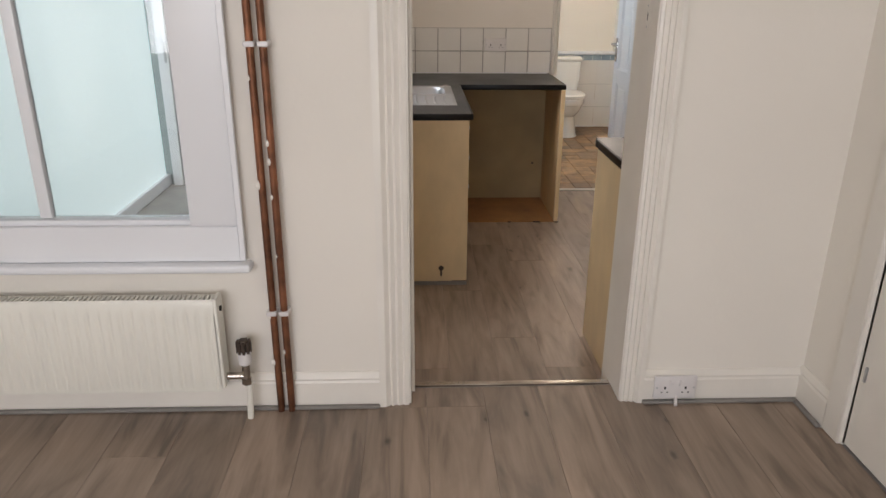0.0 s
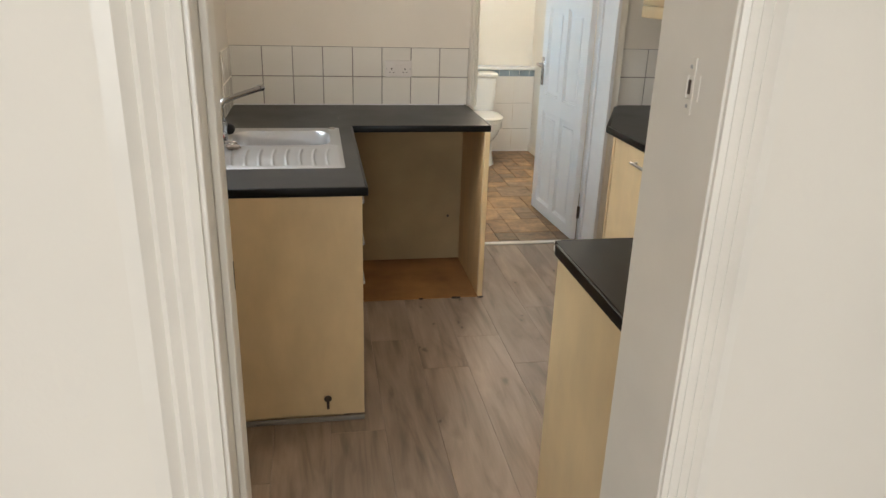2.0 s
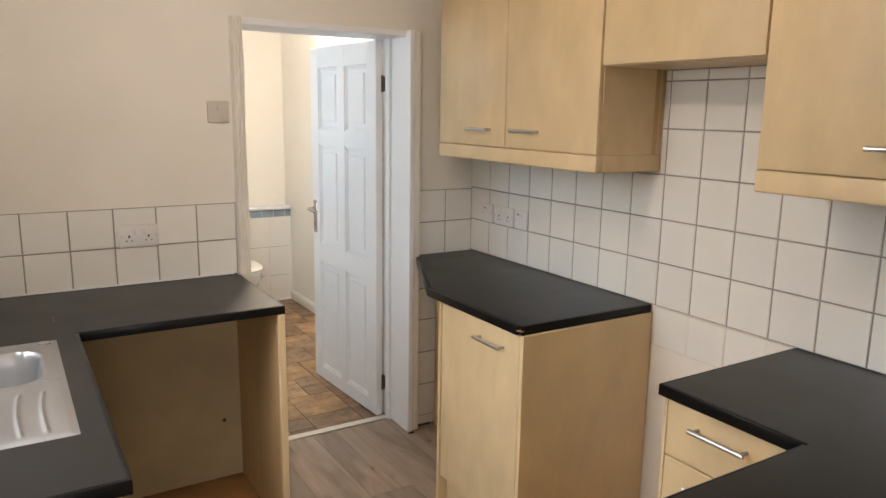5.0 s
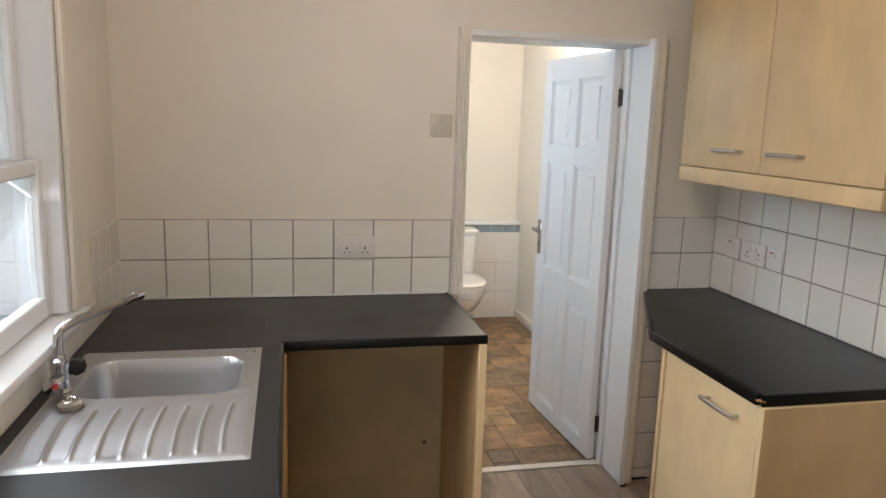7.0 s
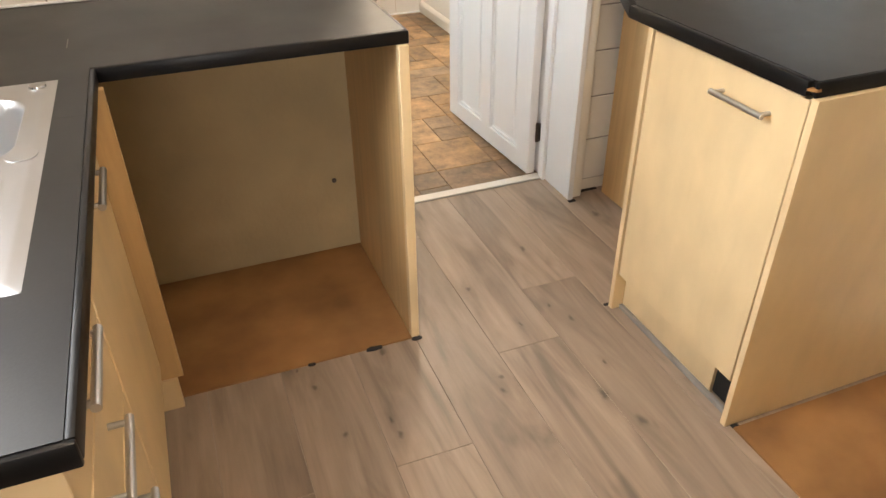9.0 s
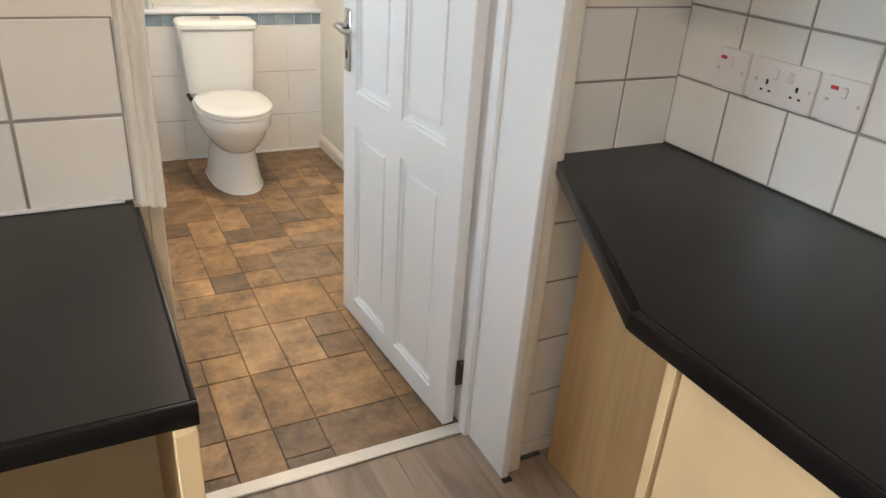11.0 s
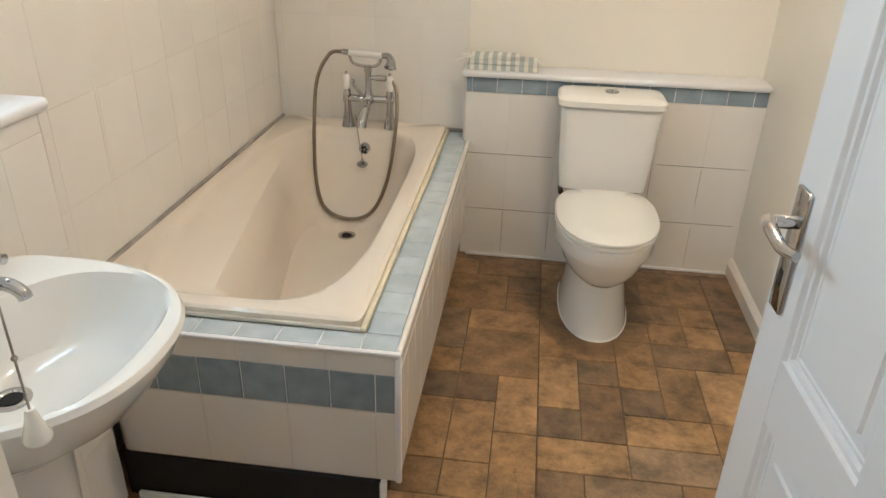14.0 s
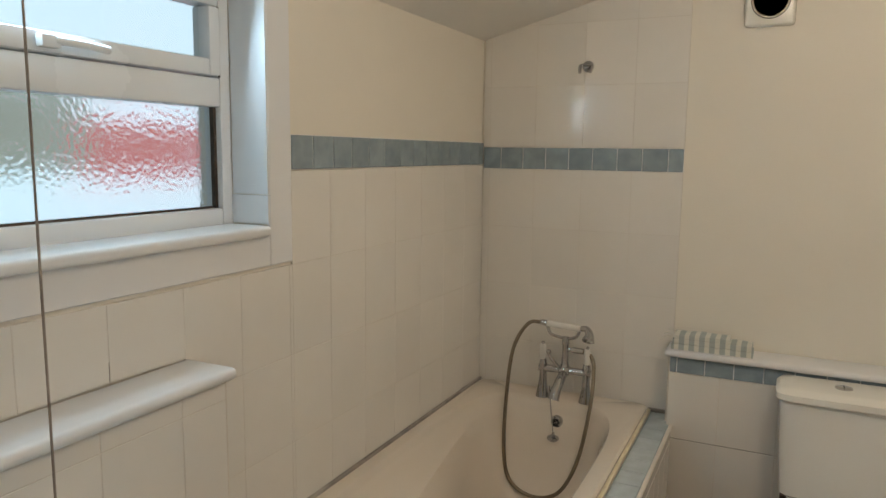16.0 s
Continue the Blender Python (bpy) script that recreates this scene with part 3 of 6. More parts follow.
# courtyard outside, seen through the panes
wall("backdrop_side_wall", M_GLOWALL, "pale painted boundary wall of the side return, self-glowing in place of daylight", [(-1.9, -1.72, 2.65, 5.6, -0.3, 3.0)])
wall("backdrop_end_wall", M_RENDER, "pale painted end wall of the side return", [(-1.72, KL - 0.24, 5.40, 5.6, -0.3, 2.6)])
solid("trim_side_upstand", B(-1.72, -1.685, 2.65, 5.40, 0.12, 0.20, bevel=0.006), M_WHITE, "white painted upstand along the side wall", "trim", "structure")
yd = thing("door_4", (-1.2, 5.38, 0.12), "white painted door at the end of the side return", "door", kind="structure")
part("frame", B(-1.66, -1.59, 5.36, 5.40, 0.121, 2.2, bevel=0.004), M_WHITE, yd)
part("leaf", B(-1.585, -0.78, 5.375, 5.40, 0.121, 2.15, bevel=0.004), M_WHITE, yd)
part("lock_plate", B(-1.615, -1.60, 5.352, 5.36, 0.98, 1.12, bevel=0.002), M_STEEL, yd)
solid("backdrop_sky", B(-3.3, -3.25, 5.9, 13.0, 0.0, 6.0), M_SKYGLOW, "bright white overcast sky beyond the yard", "sky", "structure")
# Two made-up glowing blocks give the pane its red and grey-green patches.
solid("backdrop_red_glow", B(-3.1, -3.0, 9.05, 10.5, 1.30, 1.70), M_RED_GLOW, "made-up glowing red board across the yard", "shed", "structure")
solid("backdrop_green_glow", B(-3.15, -3.0, 6.6, 9.0, 1.34, 1.95), M_GREEN_GLOW, "made-up glowing grey-green block across the yard", "hedge", "structure")
solid("pavement", B(-1.72, KL - 0.24, 2.65, 9.5, -0.12, 0.12), M_PAVE, "grey concrete slab of the side return", "pavement", "structure")
solid("ground", B(-40, 40, -40, 40, -0.5, -0.3), M_PAVE, "grey paved ground outside", "ground", "structure")

# floors: a recessed base under each, the planks and flags lie on it
floor_k = solid("floor_kitchen", B(KL, KR, 2.44, 5.66, -0.1, -0.004), M_GROUT, "grey oak laminate kitchen floor", "floor", "structure", smooth=False)
floor_l = solid("floor_living", B(-2.6, 1.62, -2.4, 2.56, -0.02, LZ - 0.004), M_GROUT, "grey oak laminate living room floor", "floor", "structure", smooth=False)
floor_b = solid("floor_bathroom", B(BL, BR, 5.66, BF, -0.1, -0.004), M_VINYL_J, "brown stone-print vinyl bathroom floor", "floor", "structure", smooth=False)
solid("trim_threshold_living", B(0.052, 0.772, 2.546, 2.570, LZ - 0.03, LZ + 0.005, bevel=0.003), M_BRASSY, "metal threshold strip on the step edge", "threshold", "structure")
# Riser in flat black: the shade below the step edge is its colour.
solid("step_riser", B(0.052, 0.772, 2.548, 2.566, 0, LZ - 0.03), M_BLACK, "riser of the step into the kitchen, its shade put in as black", "step", "structure")
solid("trim_threshold_bathroom", B(1.07, 1.84, 5.60, 5.645, 0.0, 0.007, bevel=0.003), M_ALU, "pale metal threshold strip between laminate and vinyl", "threshold", "structure")

# ---- doorway between living room and kitchen ----
door = thing("door_1", (0.4, 2.44, LZ), "cream gloss doorway lining with moulded architrave, no door leaf", "doorway", kind="structure")
part("jamb", B(0.03, 0.052, 2.435, 2.655, LZ, 2.15, bevel=0.002), M_TRIM, door)
part("jamb", B(0.772, 0.795, 2.435, 2.660, LZ, 2.15, bevel=0.002), M_TRIM, door)
part("jamb", B(0.03, 0.052, 2.567, 2.655, 0, LZ), M_TRIM, door)
part("jamb", B(0.772, 0.795, 2.567, 2.660, 0, LZ), M_TRIM, door)
part("lining_head", B(0.03, 0.795, 2.435, 2.655, 2.13, 2.16), M_TRIM, door)
part("door_stop", B(0.052, 0.064, 2.50, 2.535, LZ + 0.006, 2.13, bevel=0.002), M_TRIM, door)


def architrave(x_in, x_out, y_wall, z0, z1, parent, proud=0.022, out=-1):
    """A moulded strip: three reeds between a thin inner and a thick outer edge; out is the side it stands proud to."""
    prof = [(0, 0.010), (0.12, 0.013), (0.2, 0.008), (0.34, 0.015), (0.42, 0.009), (0.55, 0.017), (0.63, 0.011), (0.78, 0.022), (1, 0.022)]
    bm = bmesh.new()
    rings = []
    for z in (z0, z1):
        ring = [bm.verts.new((x_in + (x_out - x_in) * s, y_wall + out * d * proud / 0.022, z)) for s, d in prof]
        ring += [bm.verts.new((x_out, y_wall, z)), bm.verts.new((x_in, y_wall, z))]
        rings.append(ring)
    skin(bm, rings)
    part("architrave", bm, M_TRIM, parent, smooth=False)


architrave(0.044, -0.055, 2.44, LZ, 2.16, door, 0.026)
architrave(0.776, 0.850, 2.44, LZ, 2.16, door, 0.026)
bm = bmesh.new()
for z0, z1 in ((1.376, 1.400), (1.434, 1.462)):
    box(bm, 0.7695, 0.7718, 2.519, 2.543, z0, z1, bevel=0.0008)
box(bm, 0.7695, 0.7718, 2.519, 2.526, 1.400, 1.434)
box(bm, 0.7695, 0.7718, 2.539, 2.543, 1.400, 1.434)
box(bm, 0.7705, 0.7722, 2.503, 2.519, 1.398, 1.438, bevel=0.0006)
strike = part("strike_plate", bm, M_TRIM, door, "worn paint-spotted steel strike plate")
part("latch_hole", B(0.7706, 0.7716, 2.530, 2.537, 1.406, 1.428), M_HINGE, strike)
for z in (1.388, 1.448):
    part("screw", cyl(bmesh.new(), (0.7685, 2.531, z), (0.7697, 2.531, z), 0.0032, seg=12), M_STEEL, strike)
part("hinge_recess", B(0.0512, 0.0526, 2.648, 2.6545, 1.055, 1.105), M_BLACK, door, "empty dark hinge recess")

# skirting


def skirting(name, a, b, z, h, into, material=M_TRIM, label="cream gloss painted skirting board with a bead"):
    """A skirting board from a to b on the floor at z; into points from the wall to the room."""
    a, b, into = Vector((*a, z)), Vector((*b, z)), Vector((*into, 0))
    prof = [(0, 0), (0.018, 0), (0.018, h * 0.72), (0.014, h * 0.78), (0.016, h * 0.84), (0.009, h * 0.94), (0.004, h), (0, h)]
    bm = bmesh.new()
    rings = [[bm.verts.new(p + into * d + Vector((0, 0, up))) for d, up in prof] for p in (a, b)]
    skin(bm, rings)
    solid(name, bm, material, label, "skirting", "structure", smooth=False)


skirting("baseboard_1", (0.850, 2.44), (1.415, 2.44), LZ, 0.118, (0, -1))
skirting("baseboard_2", (-2.6, 2.44), (-0.055, 2.44), LZ, 0.128, (0, -1))
skirting("baseboard_3", (1.415, 2.44), (1.415, 2.25), LZ, 0.128, (-1, 0))
solid("trim_floor_edge", B(-2.6, -0.055, 2.402, 2.422, LZ, LZ + 0.012, bevel=0.004), M_GREYTRIM, "grey scotia bead along the skirting", "floor trim", "structure")
solid("trim_floor_edge.001", B(0.850, 1.397, 2.402, 2.422, LZ, LZ + 0.012, bevel=0.004), M_GREYTRIM, "grey scotia bead along the skirting", "floor trim", "structure")
solid("trim_floor_edge.002", B(1.377, 1.397, 2.25, 2.402, LZ, LZ + 0.012, bevel=0.004), M_GREYTRIM, "grey scotia bead along the skirting", "floor trim", "structure")

# cupboard door on the living room's right wall
cup = thing("door_2", (1.45, 1.6, LZ), "plain cream painted closed cupboard door in its frame", "door", kind="structure")
part("frame", B(1.395, 1.47, 2.16, 2.25, LZ, 2.2, bevel=0.006), M_TRIM, cup)
part("leaf", B(1.418, 1.455, 1.12, 2.157, LZ + 0.006, 2.14, bevel=0.003), M_TRIM, cup)
part("catch", B(1.412, 1.4185, 2.125, 2.133, 0.39, 0.44, bevel=0.001), M_STEEL, cup, "small worn latch mark")

# ---- bathroom doorway ----
bd = thing("door_3", (1.45, 5.57, 0), "white six-panel bathroom door standing open with chrome lever handle", "door", kind="structure")
part("jamb", B(1.045, 1.07, 5.453, 5.69, 0, 1.965, bevel=0.003), M_TRIM, bd)
part("jamb", B(1.84, 1.862, 5.395, 5.69, 0, 1.965, bevel=0.003), M_WHITE, bd)
part("lining_head", B(1.045, 1.862, 5.445, 5.69, 1.94, 1.966, bevel=0.002), M_WHITE, bd)
part("door_stop", B(1.826, 1.84, 5.585, 5.625, 0, 1.94, bevel=0.002), M_WHITE, bd)
part("door_stop", B(1.07, 1.082, 5.585, 5.625, 0.01, 1.94, bevel=0.002), M_TRIM, bd)
bm = bmesh.new()
rings = []
for z in (0.906, 1.966):
    ring = [bm.verts.new((1.072 - 0.042 * u, 5.4515 - d, z)) for u, d in ((0, 0.0), (0, 0.050), (0.05, 0.055), (0.14, 0.056), (0.22, 0.050), (0.28, 0.043), (0.36, 0.049), (0.48, 0.052), (0.58, 0.046), (0.64, 0.037), (0.72, 0.041), (0.86, 0.042), (0.95, 0.036), (1, 0.026), (1, 0.0))]
    rings.append(ring)
skin(bm, rings)
part("architrave", bm, M_TRIM, bd, "cream architrave with worn rolled mouldings")
part("architrave", B(1.862, 1.905, 5.405, 5.452, 0, 1.97, bevel=0.008, seg=2), M_TRIM, bd)
for z in (1.42, 1.18, 1.0, 0.83):
    part("screw_cap", ball(bmesh.new(), (1.072, 5.572, z), 0.006, (1, 1, 1.4)), M_TRIM, bd)
keep = part("strike_plate", B(1.069, 1.0725, 5.632, 5.656, 0.86, 1.07, bevel=0.001), M_TRIM, bd, "paint-smeared steel strike plate")
for z in (0.90, 0.955, 1.01):
    part("latch_hole", B(1.0715, 1.0735, 5.637, 5.651, z, z + 0.032), M_BLACK, keep)

# the leaf hangs on its right edge and opens into the bathroom
LW, LH, LT = 0.755, 1.93, 0.036
leaf = new("leaf")
leaf.parent = bd


def leaf_mesh():
    """The leaf in its own plane: u from the hinge, w thickness, z up; panels sunk on both faces."""
    bm = bmesh.new()
    st, mid = 0.095, 0.075
    us = [(st, LW / 2 - mid / 2), (LW / 2 + mid / 2, LW - st)]
    zs = [(0.075, 0.72), (0.83, 1.40), (1.485, 1.82)]
    box(bm, 0, st, 0, LT, 0, LH, bevel=0.002)
    box(bm, LW - st, LW, 0, LT, 0, LH, bevel=0.002)
    box(bm, us[0][1], us[1][0], 0.0004, LT - 0.0004, 0, LH)
    lo = 0.0
    for z0, z1 in zs + [(LH, LH)]:
        for a, b in us:
            if z0 > lo:
                box(bm, a, b, 0.0008, LT - 0.0008, lo, z0)
        lo = z1
    for a, b in us:
        for z0, z1 in zs:
            box(bm, a, b, 0.016, LT - 0.016, z0, z1)
            # a sloped bead, then a raised flat field
            for w0, w1, way in ((0.0, 0.012, 1), (LT, LT - 0.012, -1)):
                t = bmesh.new()
                def ring(ins, w):
                    return [t.verts.new((p, w, q)) for p, q in ((a + ins, z0 + ins), (b - ins, z0 + ins), (b - ins, z1 - ins), (a + ins, z1 - ins))]
                r = [ring(0, w0 + way * 0.001), ring(0.0015, w0 + way * 0.008), ring(0.006, w0 + way * 0.0065), ring(0.011, w0 + way * 0.007), ring(0.0125, w1 + way * 0.002), ring(0.019, w1 + way * 0.001), ring(0.021, w1 + way * 0.0032), ring(0.042, w1 + way * 0.0018), ring(0.0435, w1 - way * 0.004)]
                for p, q in zip(r, r[1:]):
                    for i in range(4):
                        j = (i + 1) % 4
                        t.faces.new((p[i], p[j], q[j], q[i]))
                t.faces.new(r[-1])
                add(bm, t)
    return bm


HINGE = Vector((1.822, 5.648, 0.008))
ang = math.atan2(1.0, -0.055)
LEAF = Matrix.Translation(HINGE) @ Matrix.Rotation(ang, 4, "Z")
bm = leaf_mesh()
bmesh.ops.transform(bm, matrix=LEAF, verts=bm.verts)
leaf_ob = part("leaf", bm, M_WHITE, bd, smooth=False)
bpy.data.objects.remove(leaf)
hd = bmesh.new()
box(hd, LW - 0.062, LW - 0.020, LT, LT + 0.008, 0.885, 1.075, bevel=0.004, seg=2)
bmesh.ops.transform(hd, matrix=LEAF, verts=hd.verts)
plate = part("handle_plate", hd, M_CHROME, leaf_ob, "chrome backplate")
hd = bmesh.new()
cyl(hd, (LW - 0.041, LT + 0.006, 1.025), (LW - 0.041, LT + 0.045, 1.025), 0.010)
tube(hd, [(LW - 0.041, LT + 0.043, 1.025), (LW - 0.075, LT + 0.052, 1.028), (LW - 0.115, LT + 0.050, 1.020), (LW - 0.145, LT + 0.042, 1.022)], lambda s: 0.011 - 0.004 * s)
bmesh.ops.transform(hd, matrix=LEAF, verts=hd.verts)
part("lever", hd, M_CHROME, leaf_ob, "curved chrome lever")
hd = bmesh.new()
box(hd, LW - 0.046, LW - 0.036, LT + 0.007, LT + 0.009, 0.925, 0.95)
bmesh.ops.transform(hd, matrix=LEAF, verts=hd.verts)
part("keyhole", hd, M_BLACK, leaf_ob)
hd = bmesh.new()
box(hd, LW - 0.003, LW + 0.001, 0.008, 0.028, 0.9, 1.06)
bmesh.ops.transform(hd, matrix=LEAF, verts=hd.verts)
part("lock_faceplate", hd, M_STEEL, leaf_ob)
for z in (0.19, 1.73):
    h = bmesh.new()
    box(h, 1.822, 1.8415, 5.630, 5.652, z - 0.035, z + 0.035, bevel=0.001)
    cyl(h, (1.820, 5.642, z - 0.04), (1.820, 5.642, z + 0.04), 0.006)
    part("hinge", h, M_HINGE, bd, "dark steel butt hinge")

# ---- bathroom ----
DK = 0.512
bath = thing("bathtub", (0.7, 7.5, 0), "off-white acrylic bathtub in a tiled surround", "bathtub")
TX0, TX1, TY0, TY1 = 0.30, 1.012, 6.765, BF - 0.008
CX, CY = (TX0 + TX1) / 2 - 0.005, (TY0 + TY1) / 2


def loop(bm, hx, hy, z, cx, cy, e, n=96, left=0.0):
    """A superellipse ring; left draws the wall side in, most of all at the near end."""
    ring = []
    for i in range(n):
        a = 2 * math.pi * i / n
        c, s = math.cos(a), math.sin(a)
        x = math.copysign(abs(c) ** (2 / e), c) * hx
        y = math.copysign(abs(s) ** (2 / e), s) * hy
        if c < 0:
            q = 0.5 - 0.5 * y / hy
            x += left * min(1, -x / hx) * (0.15 + 0.85 * q * q * (3 - 2 * q))
        ring.append(bm.verts.new((cx + x, cy + y, z)))
    return ring


bm = bmesh.new()
HX, HY = (TX1 - TX0) / 2, (TY1 - TY0) / 2
rings = [loop(bm, HX, HY, DK, (TX0 + TX1) / 2, CY, 40), loop(bm, HX, HY, DK + 0.020, (TX0 + TX1) / 2, CY, 40), loop(bm, HX - 0.008, HY - 0.008, DK + 0.027, (TX0 + TX1) / 2, CY, 30),
         loop(bm, HX - 0.05, HY - 0.078, DK + 0.027, CX, CY - 0.030, 4.4), loop(bm, HX - 0.056, HY - 0.086, DK + 0.023, CX, CY - 0.030, 4.1), loop(bm, HX - 0.062, HY - 0.096, DK + 0.008, CX, CY - 0.030, 4.0), loop(bm, HX - 0.068, HY - 0.106, DK - 0.006, CX, CY - 0.028, 4.0, left=0.02),
         loop(bm, HX - 0.074, HY - 0.118, DK - 0.022, CX, CY - 0.020, 4.0, left=0.13), loop(bm, HX - 0.080, HY - 0.132, DK - 0.034, CX, CY - 0.012, 4.0, left=0.175), loop(bm, HX - 0.09, HY - 0.17, DK - 0.075, CX, CY + 0.005, 4.2, left=0.19),
         loop(bm, HX - 0.105, HY - 0.21, DK - 0.18, CX, CY + 0.02, 4, left=0.185), loop(bm, HX - 0.125, HY - 0.28, DK - 0.29, CX, CY + 0.05, 3.8, left=0.17), loop(bm, HX - 0.15, HY - 0.34, DK - 0.335, CX, CY + 0.07, 3.4, left=0.14), loop(bm, HX - 0.22, HY - 0.44, DK - 0.35, CX, CY + 0.08, 3, left=0.08)]
skin(bm, rings, (False, True))
tub = part("tub", bm, M_ACRYLIC, bath)
bm = bmesh.new()
lathe(bm, (0.66, 7.95, DK - 0.349), [(0.036, 0), (0.036, 0.004), (0.026, 0.004), (0.022, 0.001)])
part("waste", bm, M_CHROME, bath, "chrome waste ring")
part("waste_hole", cyl(bmesh.new(), (0.66, 7.95, DK - 0.349), (0.66, 7.95, DK - 0.3455), 0.02), M_BLACK, bath)
bm = bmesh.new()
lathe(bm, (0.69, 8.168, DK - 0.050), [(0.024, 0.012), (0.025, 0.004), (0.022, -0.004), (0.008, -0.008)], axis="Y")
part("overflow", bm, M_CHROME, bath, "chrome overflow rose")
bm = bmesh.new()
for k in range(6):
    a = math.pi * k / 3
    cyl(bm, (0.69 + 0.011 * math.cos(a), 8.170, DK - 0.050 + 0.011 * math.sin(a)), (0.69 + 0.011 * math.cos(a), 8.154, DK - 0.050 + 0.011 * math.sin(a)), 0.005, seg=8)
part("overflow_slots", bm, M_BLACK, bath)
bm = bmesh.new()
lathe(bm, (0.688, 8.135, DK - 0.112), [(0.004, 0.03), (0.007, 0.02), (0.022, 0.012), (0.024, 0.004), (0.016, -0.004)])
plug = part("plug", bm, M_CHROME, bath, "chrome plug on its chain")
part("chain", tube(bmesh.new(), [(0.688, 8.135, DK - 0.085), (0.672, 8.15, DK + 0.0), (0.665, 8.14, DK + 0.10)], 0.0025, 6), M_CHROME, plug)
# tiled deck, panels, plinth
part("deck", B(1.005, 1.110, 6.69, BF - 0.008, DK - 0.03, DK - 0.0065), M_GROUT_B, bath)
part("deck", B(BL + 0.12, 1.005, 6.69, 6.78, DK - 0.03, DK - 0.0065), M_GROUT_B, bath)
part("long_panel", B(1.098, 1.110, 6.70, BH - 0.002, 0.135, DK - 0.031), M_GROUT_B, bath)
part("front_panel", B(BL + 0.12, 1.110, 6.688, 6.700, 0.135, DK - 0.031), M_GROUT_B, bath)
part("corner_trim", B(1.108, 1.123, 6.676, 6.690, 0.135, DK - 0.007, bevel=0.004, seg=2), M_WHITE, bath)
part("deck_trim", B(BL + 0.12, 1.123, 6.676, 6.690, DK - 0.006, DK + 0.004, bevel=0.004, seg=2), M_WHITE, bath)
part("deck_trim", B(1.110, 1.123, 6.691, BH - 0.004, DK - 0.006, DK + 0.004, bevel=0.004, seg=2), M_TRIM, bath, "white trim bead")
part("sealant", B(1.011, 1.025, TY0 - 0.01, BF - 0.01, DK, DK + 0.012, bevel=0.004, seg=2), M_YELLOW, bath, "yellowed silicone bead")
part("sealant", B(TX0, 1.013, TY0 - 0.010, TY0, DK, DK + 0.010, bevel=0.004, seg=2), M_ALU, bath)
part("wall_seal", B(BL + 0.004, BL + 0.018, 6.70, BF - 0.004, DK + 0.018, DK + 0.032, bevel=0.005, seg=2), M_SEAL, bath, "grimy grey seal along the wall")
part("wall_seal", B(1.012, 1.108, BF - 0.022, BF - 0.007, DK, DK + 0.014, bevel=0.005, seg=2), M_SEAL, bath)
# Black sheets stand where the recess under the bath lies in shade.
part("plinth_shade", B(BL + 0.12, 1.066, 6.672, 6.684, 0.0, 0.134), M_BLACK, bath, "black sheet for the shade in the open plinth")
part("plinth_shade", B(1.06, 1.066, 6.686, BH - 0.01, 0.0, 0.134), M_BLACK, bath)
part("plinth_trim", B(BL + 0.15, 1.082, 6.655, 6.668, 0.0, 0.022, bevel=0.003), M_WHITE, bath)
part("plinth_trim", B(1.070, 1.083, 6.668, 6.70, 0.0, 0.134, bevel=0.003), M_WHITE, bath)

# mixer with handset
mx = thing("bath_mixer_tap", (0.70, 8.22, DK + 0.027), "chrome telephone-style bath mixer tap with handset and hose", "tap")
MX, MY, MZ = 0.70, 8.225, DK + 0.027
for s in (-1, 1):
    bm = bmesh.new()
    lathe(bm, (MX + s * 0.088, MY, MZ), [(0.028, 0), (0.026, 0.01), (0.018, 0.05), (0.014, 0.09), (0.016, 0.115)])
    part("pillar", bm, M_CHROME, mx, "flared chrome pillar")
    bm = bmesh.new()
    lathe(bm, (MX + s * 0.088, MY - 0.002, MZ + 0.12), [(0.014, 0), (0.017, 0.01), (0.014, 0.03), (0.010, 0.04)])
    part("valve", bm, M_CHROME, mx)
    bm = bmesh.new()
    lathe(bm, (MX + s * 0.09, MY - 0.006, MZ + 0.155), [(0.010, 0), (0.013, 0.01), (0.013, 0.055), (0.009, 0.062)])
    lv = part("lever", bm, M_PORC, mx, "white porcelain lever")
    part("lever_tip", ball(bmesh.new(), (MX + s * 0.09, MY - 0.006, MZ + 0.222), 0.007), M_CHROME, lv)
bm = bmesh.new()
cyl(bm, (MX - 0.105, MY, MZ + 0.118), (MX + 0.105, MY, MZ + 0.118), 0.015)
ball(bm, (MX, MY, MZ + 0.118), 0.026)
lathe(bm, (MX, MY, MZ + 0.13), [(0.020, 0), (0.014, 0.02), (0.012, 0.09), (0.016, 0.10), (0.012, 0.125)])
part("crossbar", bm, M_CHROME, mx)
bm = bmesh.new()
tube(bm, [(MX, MY, MZ + 0.112), (MX, MY - 0.05, MZ + 0.098), (MX - 0.005, MY - 0.10, MZ + 0.06), (MX - 0.008, MY - 0.115, MZ + 0.03)], lambda s: 0.016 + 0.006 * s)
part("spout", bm, M_CHROME, mx, "downturned chrome spout")
bm = bmesh.new()
tube(bm, [(MX - 0.02, MY - 0.02, MZ + 0.135), (MX - 0.05, MY - 0.03, MZ + 0.17), (MX - 0.058, MY - 0.032, MZ + 0.19)], 0.006)
ball(bm, (MX - 0.058, MY - 0.032, MZ + 0.194), 0.010)
part("diverter", bm, M_CHROME, mx, "small diverter lever")
bm = bmesh.new()
tube(bm, [(MX - 0.075, MY - 0.005, MZ + 0.292), (MX - 0.06, MY - 0.005, MZ + 0.262), (MX - 0.02, MY, MZ + 0.25), (MX, MY, MZ + 0.25), (MX + 0.02, MY, MZ + 0.25), (MX + 0.045, MY - 0.005, MZ + 0.262), (MX + 0.055, MY - 0.005, MZ + 0.285)], 0.006)
